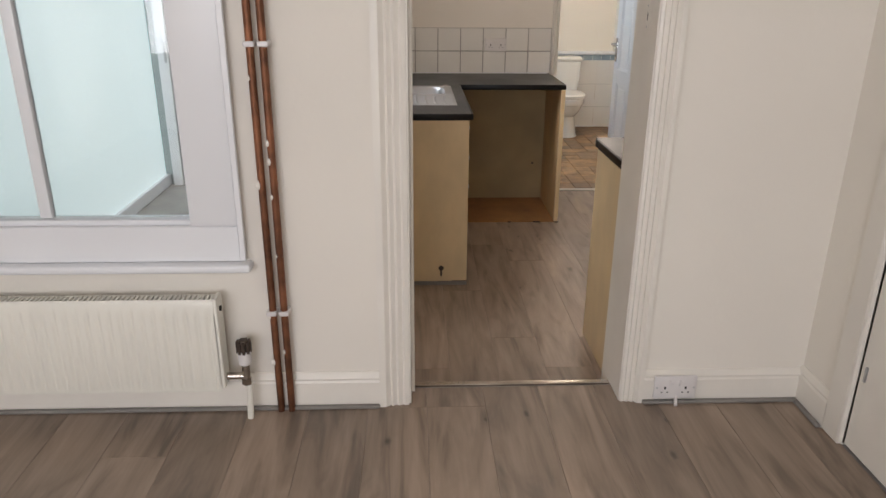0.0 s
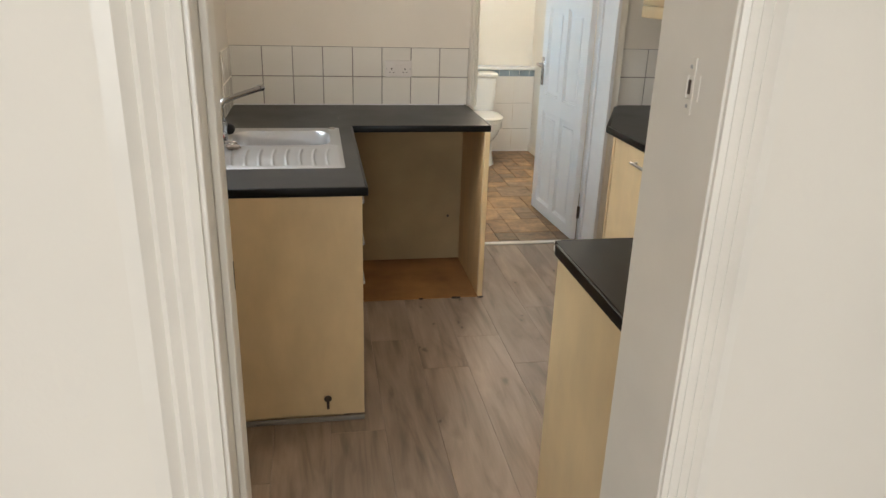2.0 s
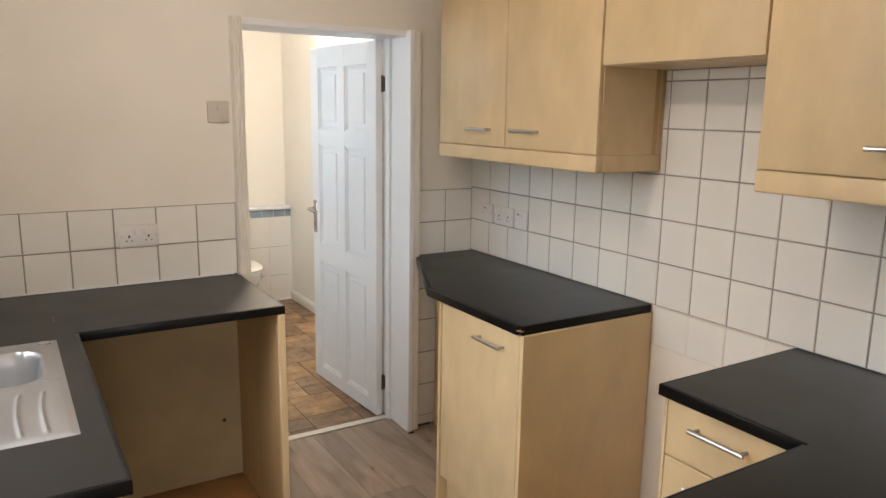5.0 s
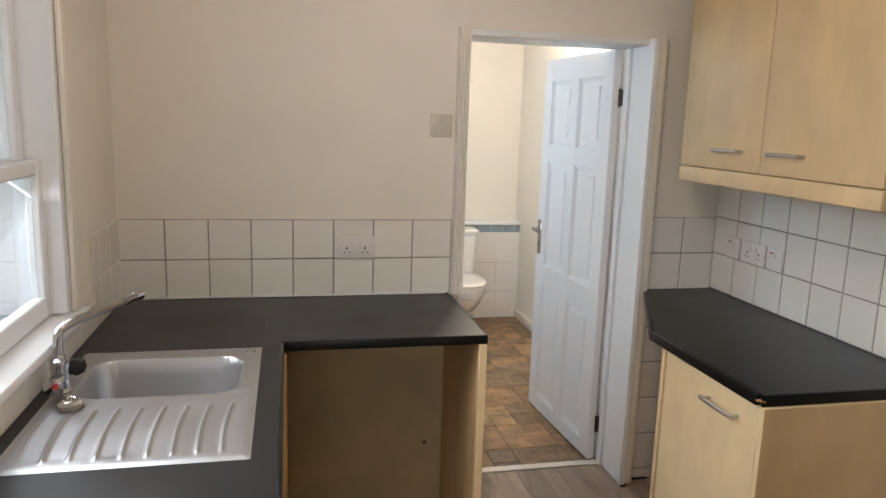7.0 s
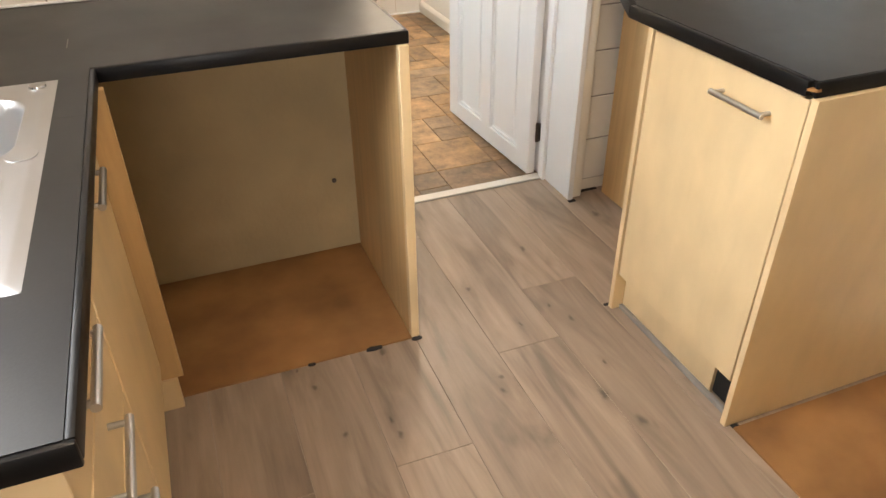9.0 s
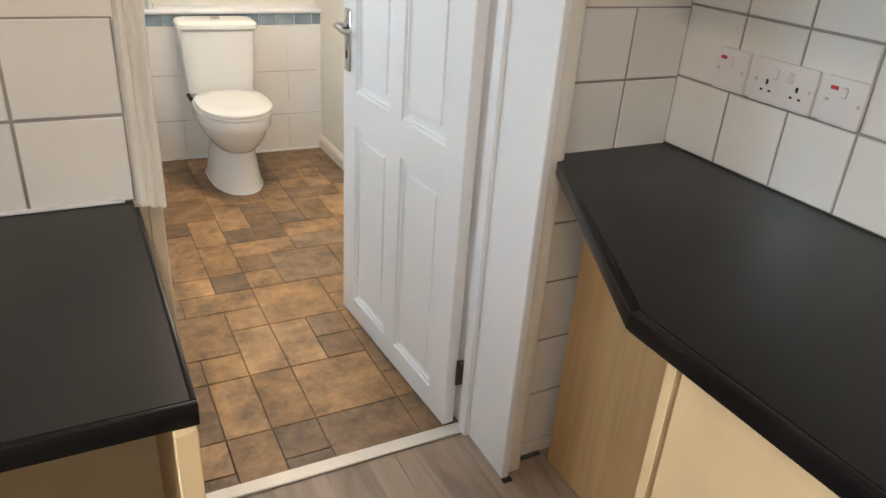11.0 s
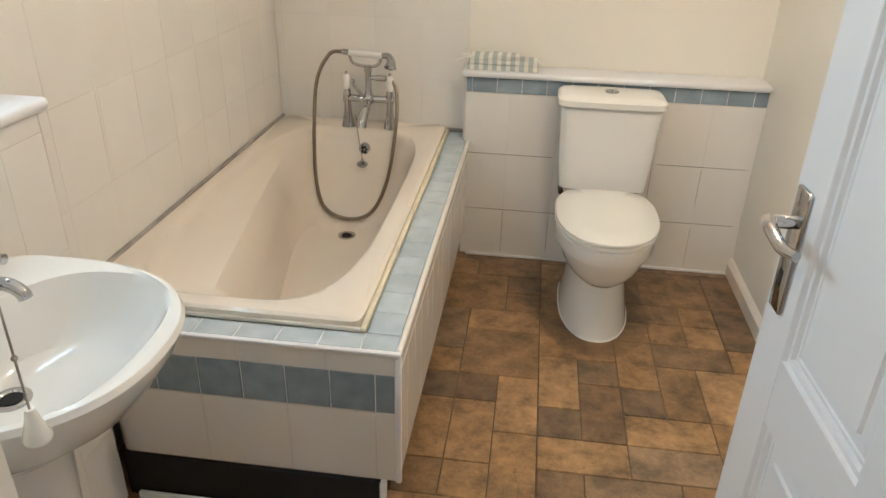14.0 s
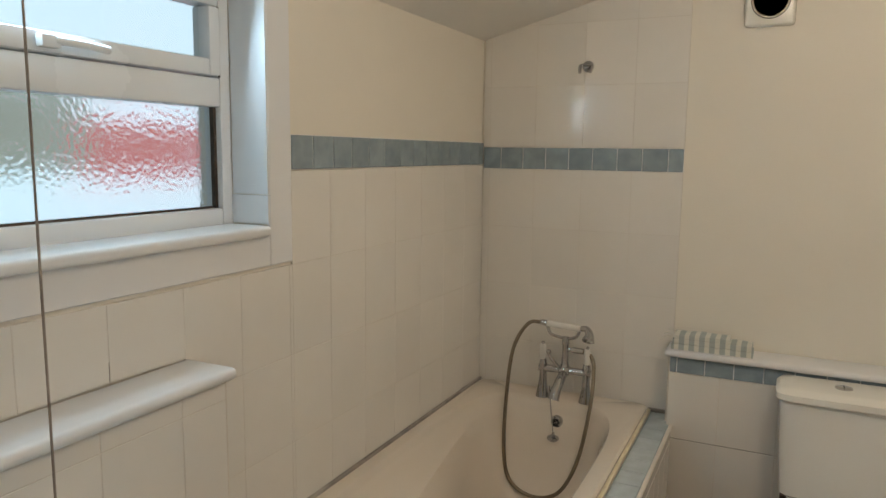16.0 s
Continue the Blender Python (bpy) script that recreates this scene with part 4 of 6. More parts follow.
part("cradle", bm, M_CHROME, mx, "chrome handset cradle")
bm = bmesh.new()
cyl(bm, (MX - 0.075, MY - 0.006, MZ + 0.302), (MX + 0.06, MY - 0.006, MZ + 0.295), 0.012)
hs = part("handset", bm, M_PORC, mx, "white porcelain handset grip")
bm = bmesh.new()
tube(bm, [(MX + 0.055, MY - 0.006, MZ + 0.295), (MX + 0.085, MY - 0.012, MZ + 0.297), (MX + 0.10, MY - 0.03, MZ + 0.28), (MX + 0.10, MY - 0.045, MZ + 0.258)], lambda s: 0.011 + 0.014 * s * s)
part("rose", bm, M_CHROME, hs, "chrome spray head")
bm = bmesh.new()
cyl(bm, (MX - 0.10, MY - 0.006, MZ + 0.305), (MX - 0.075, MY - 0.006, MZ + 0.302), 0.0115)
part("collar", bm, M_CHROME, hs)
bm = bmesh.new()
cyl(bm, (MX + 0.03, MY, MZ + 0.205), (MX + 0.075, MY - 0.004, MZ + 0.205), 0.012)
cyl(bm, (MX, MY, MZ + 0.205), (MX + 0.03, MY, MZ + 0.205), 0.008)
part("hose_outlet", bm, M_CHROME, mx)
bm = bmesh.new()
tube(bm, [(MX - 0.10, MY - 0.006, MZ + 0.305), (MX - 0.15, MY - 0.02, MZ + 0.295), (MX - 0.195, MY - 0.06, MZ + 0.20), (MX - 0.205, MY - 0.10, MZ + 0.02), (MX - 0.20, MY - 0.13, MZ - 0.20), (MX - 0.16, MY - 0.16, MZ - 0.31),
          (MX - 0.06, MY - 0.18, MZ - 0.345), (MX + 0.04, MY - 0.17, MZ - 0.31), (MX + 0.10, MY - 0.13, MZ - 0.18), (MX + 0.125, MY - 0.07, MZ + 0.02), (MX + 0.12, MY - 0.02, MZ + 0.15), (MX + 0.10, MY - 0.006, MZ + 0.195), (MX + 0.075, MY - 0.004, MZ + 0.205)], 0.0075, 10)
part("hose", bm, M_HOSE, mx, "bronzed metal shower hose")

# ---- toilet ----
wc = thing("toilet", (1.655, 7.8, 0), "white close-coupled ceramic toilet with its lid closed", "toilet")
TC = 1.655


def oval(bm, hx, y0, y1, z, n=40, square=2.3, back=None):
    """A D-shaped ring: rounded at the front y0, squarer at the back y1."""
    ring = []
    cy = y0 + (y1 - y0) * 0.55
    for i in range(n):
        a = 2 * math.pi * i / n
        c, s = math.cos(a), math.sin(a)
        e = 2.2 if s < 0 else (back or 3.4)
        x = math.copysign(abs(c) ** (2 / e), c) * hx
        y = math.copysign(abs(s) ** (2 / e), s) * ((cy - y0) if s < 0 else (y1 - cy))
        ring.append(bm.verts.new((TC + x, cy + y, z)))
    return ring


bm = bmesh.new()
skin(bm, [oval(bm, 0.128, 7.588, 8.08, 0.0), oval(bm, 0.126, 7.592, 8.08, 0.02), oval(bm, 0.112, 7.605, 8.07, 0.10), oval(bm, 0.100, 7.622, 8.06, 0.19), oval(bm, 0.098, 7.625, 8.06, 0.206), oval(bm, 0.106, 7.608, 8.06, 0.210), oval(bm, 0.128, 7.570, 8.06, 0.240), oval(bm, 0.147, 7.540, 8.06, 0.275),
          oval(bm, 0.160, 7.522, 8.06, 0.315), oval(bm, 0.163, 7.517, 8.06, 0.332), oval(bm, 0.174, 7.504, 8.06, 0.337), oval(bm, 0.178, 7.499, 8.06, 0.348), oval(bm, 0.178, 7.498, 8.06, 0.392), oval(bm, 0.172, 7.503, 8.055, 0.398)])
part("bowl", bm, M_CERAMIC, wc)
bm = bmesh.new()
skin(bm, [oval(bm, 0.172, 7.50, 7.955, 0.400), oval(bm, 0.176, 7.496, 7.958, 0.404), oval(bm, 0.176, 7.496, 7.958, 0.414), oval(bm, 0.173, 7.499, 7.955, 0.417)])
part("seat", bm, M_SEAT, wc)
bm = bmesh.new()
skin(bm, [oval(bm, 0.172, 7.498, 7.958, 0.418), oval(bm, 0.177, 7.493, 7.962, 0.422), oval(bm, 0.177, 7.493, 7.962, 0.430), oval(bm, 0.168, 7.503, 7.955, 0.437), oval(bm, 0.11, 7.57, 7.91, 0.440)])
part("lid", bm, M_SEAT, wc, "closed white seat lid")


def slab(bm, rows, e=7, n=44):
    rings = []
    for hx, y0, y1, z in rows:
        ring = []
        for i in range(n):
            a = 2 * math.pi * i / n
            c, s = math.cos(a), math.sin(a)
            ring.append(bm.verts.new((TC + math.copysign(abs(c) ** (2 / e), c) * hx, (y0 + y1) / 2 + math.copysign(abs(s) ** (2 / e), s) * (y1 - y0) / 2, z)))
        rings.append(ring)
    skin(bm, rings)
    return bm


part("cistern", slab(bmesh.new(), [(0.155, 8.03, 8.19, 0.399), (0.166, 8.015, 8.192, 0.41), (0.178, 8.005, 8.195, 0.56), (0.184, 8.0, 8.195, 0.722), (0.178, 8.006, 8.192, 0.729)]), M_CERAMIC, wc)
part("cistern_lid", slab(bmesh.new(), [(0.176, 8.008, 8.190, 0.729), (0.176, 8.008, 8.190, 0.733), (0.194, 7.988, 8.198, 0.734), (0.197, 7.984, 8.198, 0.738), (0.197, 7.984, 8.198, 0.757), (0.186, 7.998, 8.19, 0.768), (0.15, 8.02, 8.17, 0.772)]), M_SEAT, wc)
bm = bmesh.new()
lathe(bm, (TC, 8.095, 0.771), [(0.026, 0), (0.026, 0.004), (0.021, 0.006)])
bt = part("flush_button", bm, M_CHROME, wc, "chrome flush button")
part("button_gap", B(TC - 0.001, TC + 0.001, 8.076, 8.114, 0.776, 0.7775), M_BLACK, bt)
bm = bmesh.new()
skin(bm, [oval(bm, 0.132, 7.584, 8.084, 0.0), oval(bm, 0.130, 7.586, 8.082, 0.004)])
part("base_seal", bm, M_WHITE, wc, "white silicone at the foot")
part("hinge", cyl(bmesh.new(), (TC - 0.09, 7.965, 0.418), (TC - 0.06, 7.965, 0.418), 0.012), M_CHROME, wc)
part("hinge", cyl(bmesh.new(), (TC + 0.06, 7.965, 0.418), (TC + 0.09, 7.965, 0.418), 0.012), M_CHROME, wc)
part("supply_pipe", cyl(bmesh.new(), (TC - 0.15, 8.10, 0.36), (TC - 0.15, 8.19, 0.36), 0.011), M_HINGE, wc, "dark supply joint")

# ---- shelf over the tiled boxing, basin ----
SHX, SHY = 0.412, 6.655
solid("wall_boxing", B(BL, SHX - 0.012, BN, SHY - 0.004, 0, 1.028), M_GROUT_B, "tiled boxing under the shelf", "wall", "structure", smooth=False)
solid("trim_shelf", B(BL + 0.002, SHX + 0.018, BN, SHY + 0.012, 1.030, 1.056, bevel=0.012, seg=3), M_WHITE, "white gloss painted shelf with rounded edge", "shelf", "structure")
bs = thing("basin", (0.6, 6.205, 0), "white ceramic pedestal basin with two chrome taps", "basin")
QX, QY, QZ = 0.412, 6.205, 0.828


def bowl_ring(bm, depth, half, z, x_back, n=56):
    """A basin outline: straight against the wall, bowed to the front."""
    ring = []
    for i in range(n):
        a = 2 * math.pi * i / n
        c, s = math.cos(a), math.sin(a)
        x = (x_back + 0.16) + (math.copysign(abs(c) ** (2 / 2.3), c) * (depth - 0.16) if c > 0 else math.copysign(abs(c) ** (2 / 5.0), c) * 0.16)
        y = QY + math.copysign(abs(s) ** (2 / 2.3), s) * half
        ring.append(bm.verts.new((x, y, z)))
    return ring


bm = bmesh.new()
rows = [(0.20, 0.10, QZ - 0.20, 0.0), (0.30, 0.17, QZ - 0.165, 0.0), (0.385, 0.225, QZ - 0.10, 0.0), (0.425, 0.265, QZ - 0.04, 0.0), (0.437, 0.275, QZ - 0.012, 0.0), (0.432, 0.272, QZ - 0.002, 0.0), (0.420, 0.262, QZ, 0.004)]
rings = [bowl_ring(bm, d * 1.03, h * 0.88, z, QX + o) for d, h, z, o in rows]


def inner(bm, hx, hy, z, cx, n=56):
    return [bm.verts.new((cx + math.copysign(abs(math.cos(2 * math.pi * i / n)) ** (2 / 2.4), math.cos(2 * math.pi * i / n)) * hx, QY + math.copysign(abs(math.sin(2 * math.pi * i / n)) ** (2 / 2.4), math.sin(2 * math.pi * i / n)) * hy, z)) for i in range(n)]


rings += [inner(bm, 0.152, 0.206, QZ - 0.004, QX + 0.264), inner(bm, 0.146, 0.199, QZ - 0.018, QX + 0.262), inner(bm, 0.128, 0.18, QZ - 0.07, QX + 0.245), inner(bm, 0.095, 0.135, QZ - 0.115, QX + 0.225), inner(bm, 0.04, 0.05, QZ - 0.132, QX + 0.19)]
skin(bm, rings)
part("bowl", bm, M_CERAMIC, bs)
bm = bmesh.new()
lathe(bm, (QX + 0.15, QY, 0), [(0.125, 0), (0.115, 0.02), (0.085, 0.12), (0.075, 0.4), (0.085, 0.58), (0.11, QZ - 0.19)])
part("pedestal", bm, M_CERAMIC, bs)
bm = bmesh.new()
lathe(bm, (QX + 0.175, QY, QZ - 0.132), [(0.030, 0), (0.030, 0.004), (0.022, 0.004), (0.018, 0.0)])
part("waste", bm, M_CHROME, bs, "chrome waste ring")
part("waste_hole", cyl(bmesh.new(), (QX + 0.175, QY, QZ - 0.131), (QX + 0.175, QY, QZ - 0.1285), 0.017), M_BLACK, bs)
part("overflow", ball(bmesh.new(), (QX + 0.128, QY, QZ - 0.05), 0.014, (0.35, 1, 0.9)), M_BLACK, bs, "dark overflow hole")
for s in (-1, 1):
    t = thing("basin_tap", (QX + 0.07, QY + s * 0.072, QZ), "chrome pillar basin tap with porcelain lever", "tap", "basin taps")
    x, y = QX + 0.07, QY + s * 0.072
    bm = bmesh.new()
    lathe(bm, (x, y, QZ), [(0.026, 0), (0.025, 0.010), (0.018, 0.025), (0.015, 0.049), (0.017, 0.054), (0.012, 0.067), (0.010, 0.080)])
    part("body", bm, M_CHROME, t)
    bm = bmesh.new()
    tube(bm, [(x + 0.005, y, QZ + 0.0246), (x + 0.05, y, QZ + 0.0328), (x + 0.09, y, QZ + 0.0369), (x + 0.112, y, QZ + 0.0246), (x + 0.116, y, QZ + 0.0148)], 0.0115)
    part("spout", bm, M_CHROME, t)
    part("lever_boss", ball(bmesh.new(), (x, y, QZ + 0.0836), 0.014), M_CHROME, t)
    bm = bmesh.new()
    lathe(bm, (x + 0.016, y, QZ + 0.0820), [(0.009, 0), (0.012, 0.02), (0.013, 0.05), (0.010, 0.07)], axis="X")
    lv = part("lever", bm, M_PORC, t, "white porcelain lever")
    part("lever_tip", cyl(bmesh.new(), (x + 0.086, y, QZ + 0.0820), (x + 0.098, y, QZ + 0.0820), 0.0085), M_CHROME, lv)

# pull cord from the ceiling
PX, PY = 0.86, 5.94
PZ = 1.957 + slope * (PX - BL)
cord = thing("pull_cord", (PX, PY, PZ), "grimy light pull cord with a white bell-shaped end", "pull cord")
part("string", tube(bmesh.new(), [(PX, PY, PZ), (PX - 0.001, PY, 1.5), (PX, PY, 1.2), (PX, PY, 0.925)], 0.0013, 8), M_CORD, cord)
part("ceiling_rose", cyl(bmesh.new(), (PX, PY, PZ - 0.02), (PX, PY, PZ + 0.004), 0.02), M_SEAT, cord)
bm = bmesh.new()
lathe(bm, (PX, PY, 0.888), [(0.0145, 0), (0.0155, 0.005), (0.008, 0.028), (0.005, 0.042)])
part("bell", bm, M_SEAT, cord, "white plastic bell")
for z in (1.16, 0.995):
    part("knot", ball(bmesh.new(), (PX, PY, z), 0.0035), M_CORD, cord)

# ---- bathroom window ----
w3 = thing("window_3", (BL - 0.1, 6.48, VZ0), "white plastic window with patterned lower pane", "window", kind="structure")
FX = BL - 0.121
part("surround", B(BL - 0.001, BL + 0.009, VY1 + 0.0, VY1 + 0.088, 1.222, 2.0, bevel=0.002), M_WHITE, w3)
part("surround", B(BL - 0.001, BL + 0.009, VY0 - 0.088, VY1, 1.222, VZ0 - 0.002, bevel=0.002), M_WHITE, w3)
part("window_sill", B(FX + 0.02, BL + 0.032, VY0 - 0.03, VY1 - 0.018, VZ0 - 0.001, VZ0 + 0.026, bevel=0.010, seg=3), M_WHITE, w3)
part("reveal_lining", B(FX + 0.02, BL + 0.008, VY1 - 0.006, VY1 - 0.0005, VZ0 + 0.10, VZ1), M_UPVC, w3)
part("reveal_lining", B(FX + 0.02, BL + 0.012, VY1 - 0.010, VY1 - 0.0005, VZ0 + 0.027, VZ0 + 0.098), M_UPVC, w3)
bm = bmesh.new()
a, b, z0, z1, zt = VY0, VY1 - 0.006, VZ0 + 0.02, VZ1 - 0.002, 1.646
for q in ((a, a + 0.05, z0, z1), (b - 0.036, b, z0, z1), (a + 0.05, b - 0.036, z0, z0 + 0.045), (a + 0.05, b - 0.036, z1 - 0.05, z1), (a + 0.05, b - 0.036, zt - 0.035, zt + 0.035)):
    box(bm, FX - 0.04, FX + 0.02, *q, bevel=0.006, seg=2)
fr = part("window_frame", bm, M_UPVC, w3)
bm = bmesh.new()
for q in ((a + 0.052, a + 0.09, zt + 0.038, z1 - 0.052), (b - 0.075, b - 0.040, zt + 0.038, z1 - 0.052), (a + 0.09, b - 0.075, zt + 0.038, zt + 0.078)):
    box(bm, FX - 0.03, FX + 0.028, *q, bevel=0.006, seg=2)
part("top_light_frame", bm, M_UPVC, w3)
for q in ((b - 0.040, b - 0.0365, zt + 0.036, z1 - 0.05),):
    part("gasket", B(FX + 0.018, FX + 0.0215, *q), M_BLACK, w3)
bm = bmesh.new()
for q in ((b - 0.047, b - 0.037, z0 + 0.045, zt - 0.035), (a + 0.05, b - 0.052, z0 + 0.044, z0 + 0.050)):
    box(bm, FX - 0.008, FX + 0.004, *q)
part("gasket", bm, M_HINGE, w3, "dark spacer bar")
part("lower_pane", B(FX - 0.012, FX - 0.006, a + 0.05, b - 0.03, z0 + 0.04, zt - 0.03), M_OBSCURE, w3, "patterned obscure glass").visible_shadow = False
part("upper_pane", B(FX - 0.012, FX - 0.006, a + 0.085, b - 0.07, zt + 0.07, z1 - 0.045), M_GLASS, w3).visible_shadow = False
bm = bmesh.new()
box(bm, FX + 0.028, FX + 0.05, 6.42, 6.46, zt + 0.045, zt + 0.07, bevel=0.005, seg=2)
tube(bm, [(FX + 0.045, 6.45, zt + 0.06), (FX + 0.055, 6.50, zt + 0.058), (FX + 0.052, 6.56, zt + 0.055)], 0.008)
part("handle", bm, M_UPVC, w3, "white window handle")

# ---- small bathroom things ----
fan = thing("extractor_fan", (1.352, BF, 2.03), "white square extractor fan with a round dark grille", "fan")
part("cover", B(1.272, 1.432, BF - 0.03, BF, 1.952, 2.112, bevel=0.012, seg=3), M_SEAT, fan)
part("opening", cyl(bmesh.new(), (1.352, BF - 0.031, 2.038), (1.352, BF - 0.028, 2.038), 0.062, seg=32), M_BLACK, fan)
for r in (0.016, 0.03, 0.044, 0.057):
    bm = bmesh.new()
    lathe(bm, (1.352, BF - 0.036, 2.038), [(r + 0.003, 0), (r + 0.003, 0.006), (r - 0.003, 0.006), (r - 0.003, 0)], axis="Y")
    part("grille_ring", bm, M_SPUR, fan)
hk = thing("shower_bracket", (0.723, BF - 0.01, 1.84), "chrome wall bracket for the shower handset", "bracket")
bm = bmesh.new()
lathe(bm, (0.723, BF - 0.008, 1.842), [(0.022, 0), (0.022, -0.006), (0.012, -0.012), (0.010, -0.03)], axis="Y")
part("rose", bm, M_CHROME, hk)
bm = bmesh.new()
for s in (-1, 1):
    tube(bm, [(0.723, BF - 0.035, 1.845), (0.723 + s * 0.022, BF - 0.045, 1.842), (0.723 + s * 0.020, BF - 0.06, 1.815)], 0.006)
part("fork", bm, M_CHROME, hk)
bag = thing("folded_blind", (1.24, 8.24, 0.803), "folded striped grey and white fabric with white ties on the ledge", "fabric")
M_STRIPE = bpy.data.materials.new("striped_fabric")
M_STRIPE.use_nodes = True
sn, sl = M_STRIPE.node_tree.nodes, M_STRIPE.node_tree.links.new
sg, sx, sm, sr = sn.new("ShaderNodeNewGeometry"), sn.new("ShaderNodeSeparateXYZ"), sn.new("ShaderNodeMath"), sn.new("ShaderNodeValToRGB")
sl(sg.outputs["Position"], sx.inputs["Vector"])
sm.operation = "PINGPONG"
sm.inputs[1].default_value = 0.0175
sl(sx.outputs["X"], sm.inputs[0])
sd = sn.new("ShaderNodeMath")
sd.operation = "DIVIDE"
sd.inputs[1].default_value = 0.0175
sl(sm.outputs["Value"], sd.inputs[0])
sl(sd.outputs["Value"], sr.inputs["Fac"])
se = sr.color_ramp.elements
se[0].position, se[0].color, se[1].position, se[1].color = 0.42, (0.76, 0.75, 0.68, 1), 0.5, (0.44, 0.49, 0.48, 1)
sl(sr.outputs["Color"], sn["Principled BSDF"].inputs["Base Color"])
sn["Principled BSDF"].inputs["Roughness"].default_value = 0.9
rnd = random.Random(4)
for k, (x0, x1, z0, z1) in enumerate(((1.102, 1.378, 0.803, 0.826), (1.106, 1.374, 0.826, 0.845), (1.11, 1.30, 0.845, 0.861))):
    bm = bmesh.new()
    t = bmesh.new()
    bmesh.ops.create_cube(t, size=1)
    bmesh.ops.subdivide_edges(t, edges=t.edges[:], cuts=9, use_grid_fill=True)
    for v in t.verts:
        u = v.co.copy()
        rr = 1 - 0.12 * (abs(u.y) * 2) ** 4
        v.co = Vector(((x0 + x1) / 2 + u.x * (x1 - x0), 8.243 + u.y * 0.085, (z0 + z1) / 2 + u.z * (z1 - z0) * rr))
        v.co.z += 0.004 * noise.noise(v.co * 22) * (1 if k else max(0, u.z * 2))
    add(bm, t)
    part("fold", bm, M_STRIPE, bag)
for k in range(3):
    bm = bmesh.new()
    tube(bm, [(1.12, 8.20, 0.85), (1.10, 8.19, 0.855 + 0.012 * k), (1.07 + 0.012 * k, 8.18, 0.845 + 0.018 * k), (1.055 + 0.022 * k, 8.175, 0.84 + 0.025 * k)], 0.003, 8)
    part("tie", bm, M_SEAT, bag, "white tie string")
skirting("baseboard_4", (BR, 5.70), (BR, BH - 0.004), 0, 0.075, (-1, 0), M_TRIM, "cream gloss skirting board with rounded top")

# ceiling lamps, out of view
for nm, x, y, z, zc in (("kitchen", 0.75, 4.05, 2.32, KC), ("bathroom", 1.75, 6.9, 2.20, 1.957 + slope * (1.75 - BL))):
    pl = thing("pendant_lamp", (x, y, zc), "plain white ceiling lamp holder", "lamp")
    part("flex", cyl(bmesh.new(), (x, y, z), (x, y, zc), 0.012), M_SEAT, pl)

# ---- kitchen ----
def bar_handle(p, along, out, length, parent):
    """A square-section bar handle on two posts."""
    p, along, out = Vector(p), Vector(along), Vector(out)
    bm = bmesh.new()
    for s in (-0.5, 0.5):
        q = p + along * s * (length - 0.02)
        cyl(bm, q, q + out * 0.028, 0.005, seg=10)
    cyl(bm, p - along * length / 2 + out * 0.028, p + along * length / 2 + out * 0.028, 0.0065, seg=10)
    part("handle", bm, M_STEEL, parent, "brushed steel bar handle")


WT0, WT1 = 0.873, 0.904
# the sink run under the window
unit = thing("base_unit", (0.05, 3.95, 0), "pale maple laminate drawer base unit with steel bar handles", "kitchen unit", "kitchen units")
part("end_panel", B(-0.228, 0.340, 3.810, 3.822, 0.02, WT0, bevel=0.001), M_BEECH, unit)
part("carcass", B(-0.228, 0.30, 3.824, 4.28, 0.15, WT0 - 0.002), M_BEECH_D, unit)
for z0, z1 in ((0.712, 0.866), (0.557, 0.707), (0.155, 0.552)):
    d = part("drawer_front", B(0.302, 0.322, 3.825, 4.276, z0, z1, bevel=0.002), M_BEECH, unit)
    bar_handle((0.322, 4.03, z1 - 0.06), (0, 1, 0), (1, 0, 0), 0.15, d)
part("plinth", B(-0.228, 0.262, 3.824, 4.28, 0.0, 0.15), M_BEECH, unit)
knob = bmesh.new()
lathe(knob, (0.205, 3.808, 0.092), [(0.012, 0.002), (0.014, -0.002), (0.008, -0.004)], axis="Y")
box(knob, 0.200, 0.210, 3.8055, 3.811, 0.045, 0.090, bevel=0.003)
part("key_stain", knob, M_HINGE, unit, "small brown damaged knot in the end panel")
unit2 = thing("base_unit", (0.05, 4.55, 0), "pale maple laminate sink base unit with steel bar handle", "kitchen unit", "kitchen units")
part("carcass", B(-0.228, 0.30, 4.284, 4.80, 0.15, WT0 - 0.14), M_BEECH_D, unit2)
d = part("cabinet_door", B(0.302, 0.322, 4.284, 4.80, 0.155, 0.866, bevel=0.002), M_BEECH, unit2)
bar_handle((0.322, 4.53, 0.795), (0, 1, 0), (1, 0, 0), 0.15, d)
part("end_panel", B(-0.228, 0.368, 4.812, 4.832, 0.10, WT0 - 0.001, bevel=0.001), M_BEECH_D, unit2, "bare-edged side panel")
part("plinth", B(-0.228, 0.262, 4.284, 4.806, 0.0, 0.15), M_BEECH, unit2)
part("plinth_return", B(-0.20, 0.352, 4.806, 4.824, 0.0, 0.099, bevel=0.001), M_BEECH, unit2)
solid("trim_plinth_edge", B(-0.21, 0.340, 3.794, 3.808, 0.0, 0.018, bevel=0.003), M_GREYTRIM, "grey scotia bead along the unit", "floor trim", "structure")

# worktop: an L with a hole for the sink; the pieces butt end to end
SX0, SX1, SY0, SY1 = -0.165, 0.255, 4.435, 4.735  # bowl cut-out
top = thing("worktop", (0.05, 4.6, WT0), "charcoal laminate worktop turning a corner, black edge", "worktop")
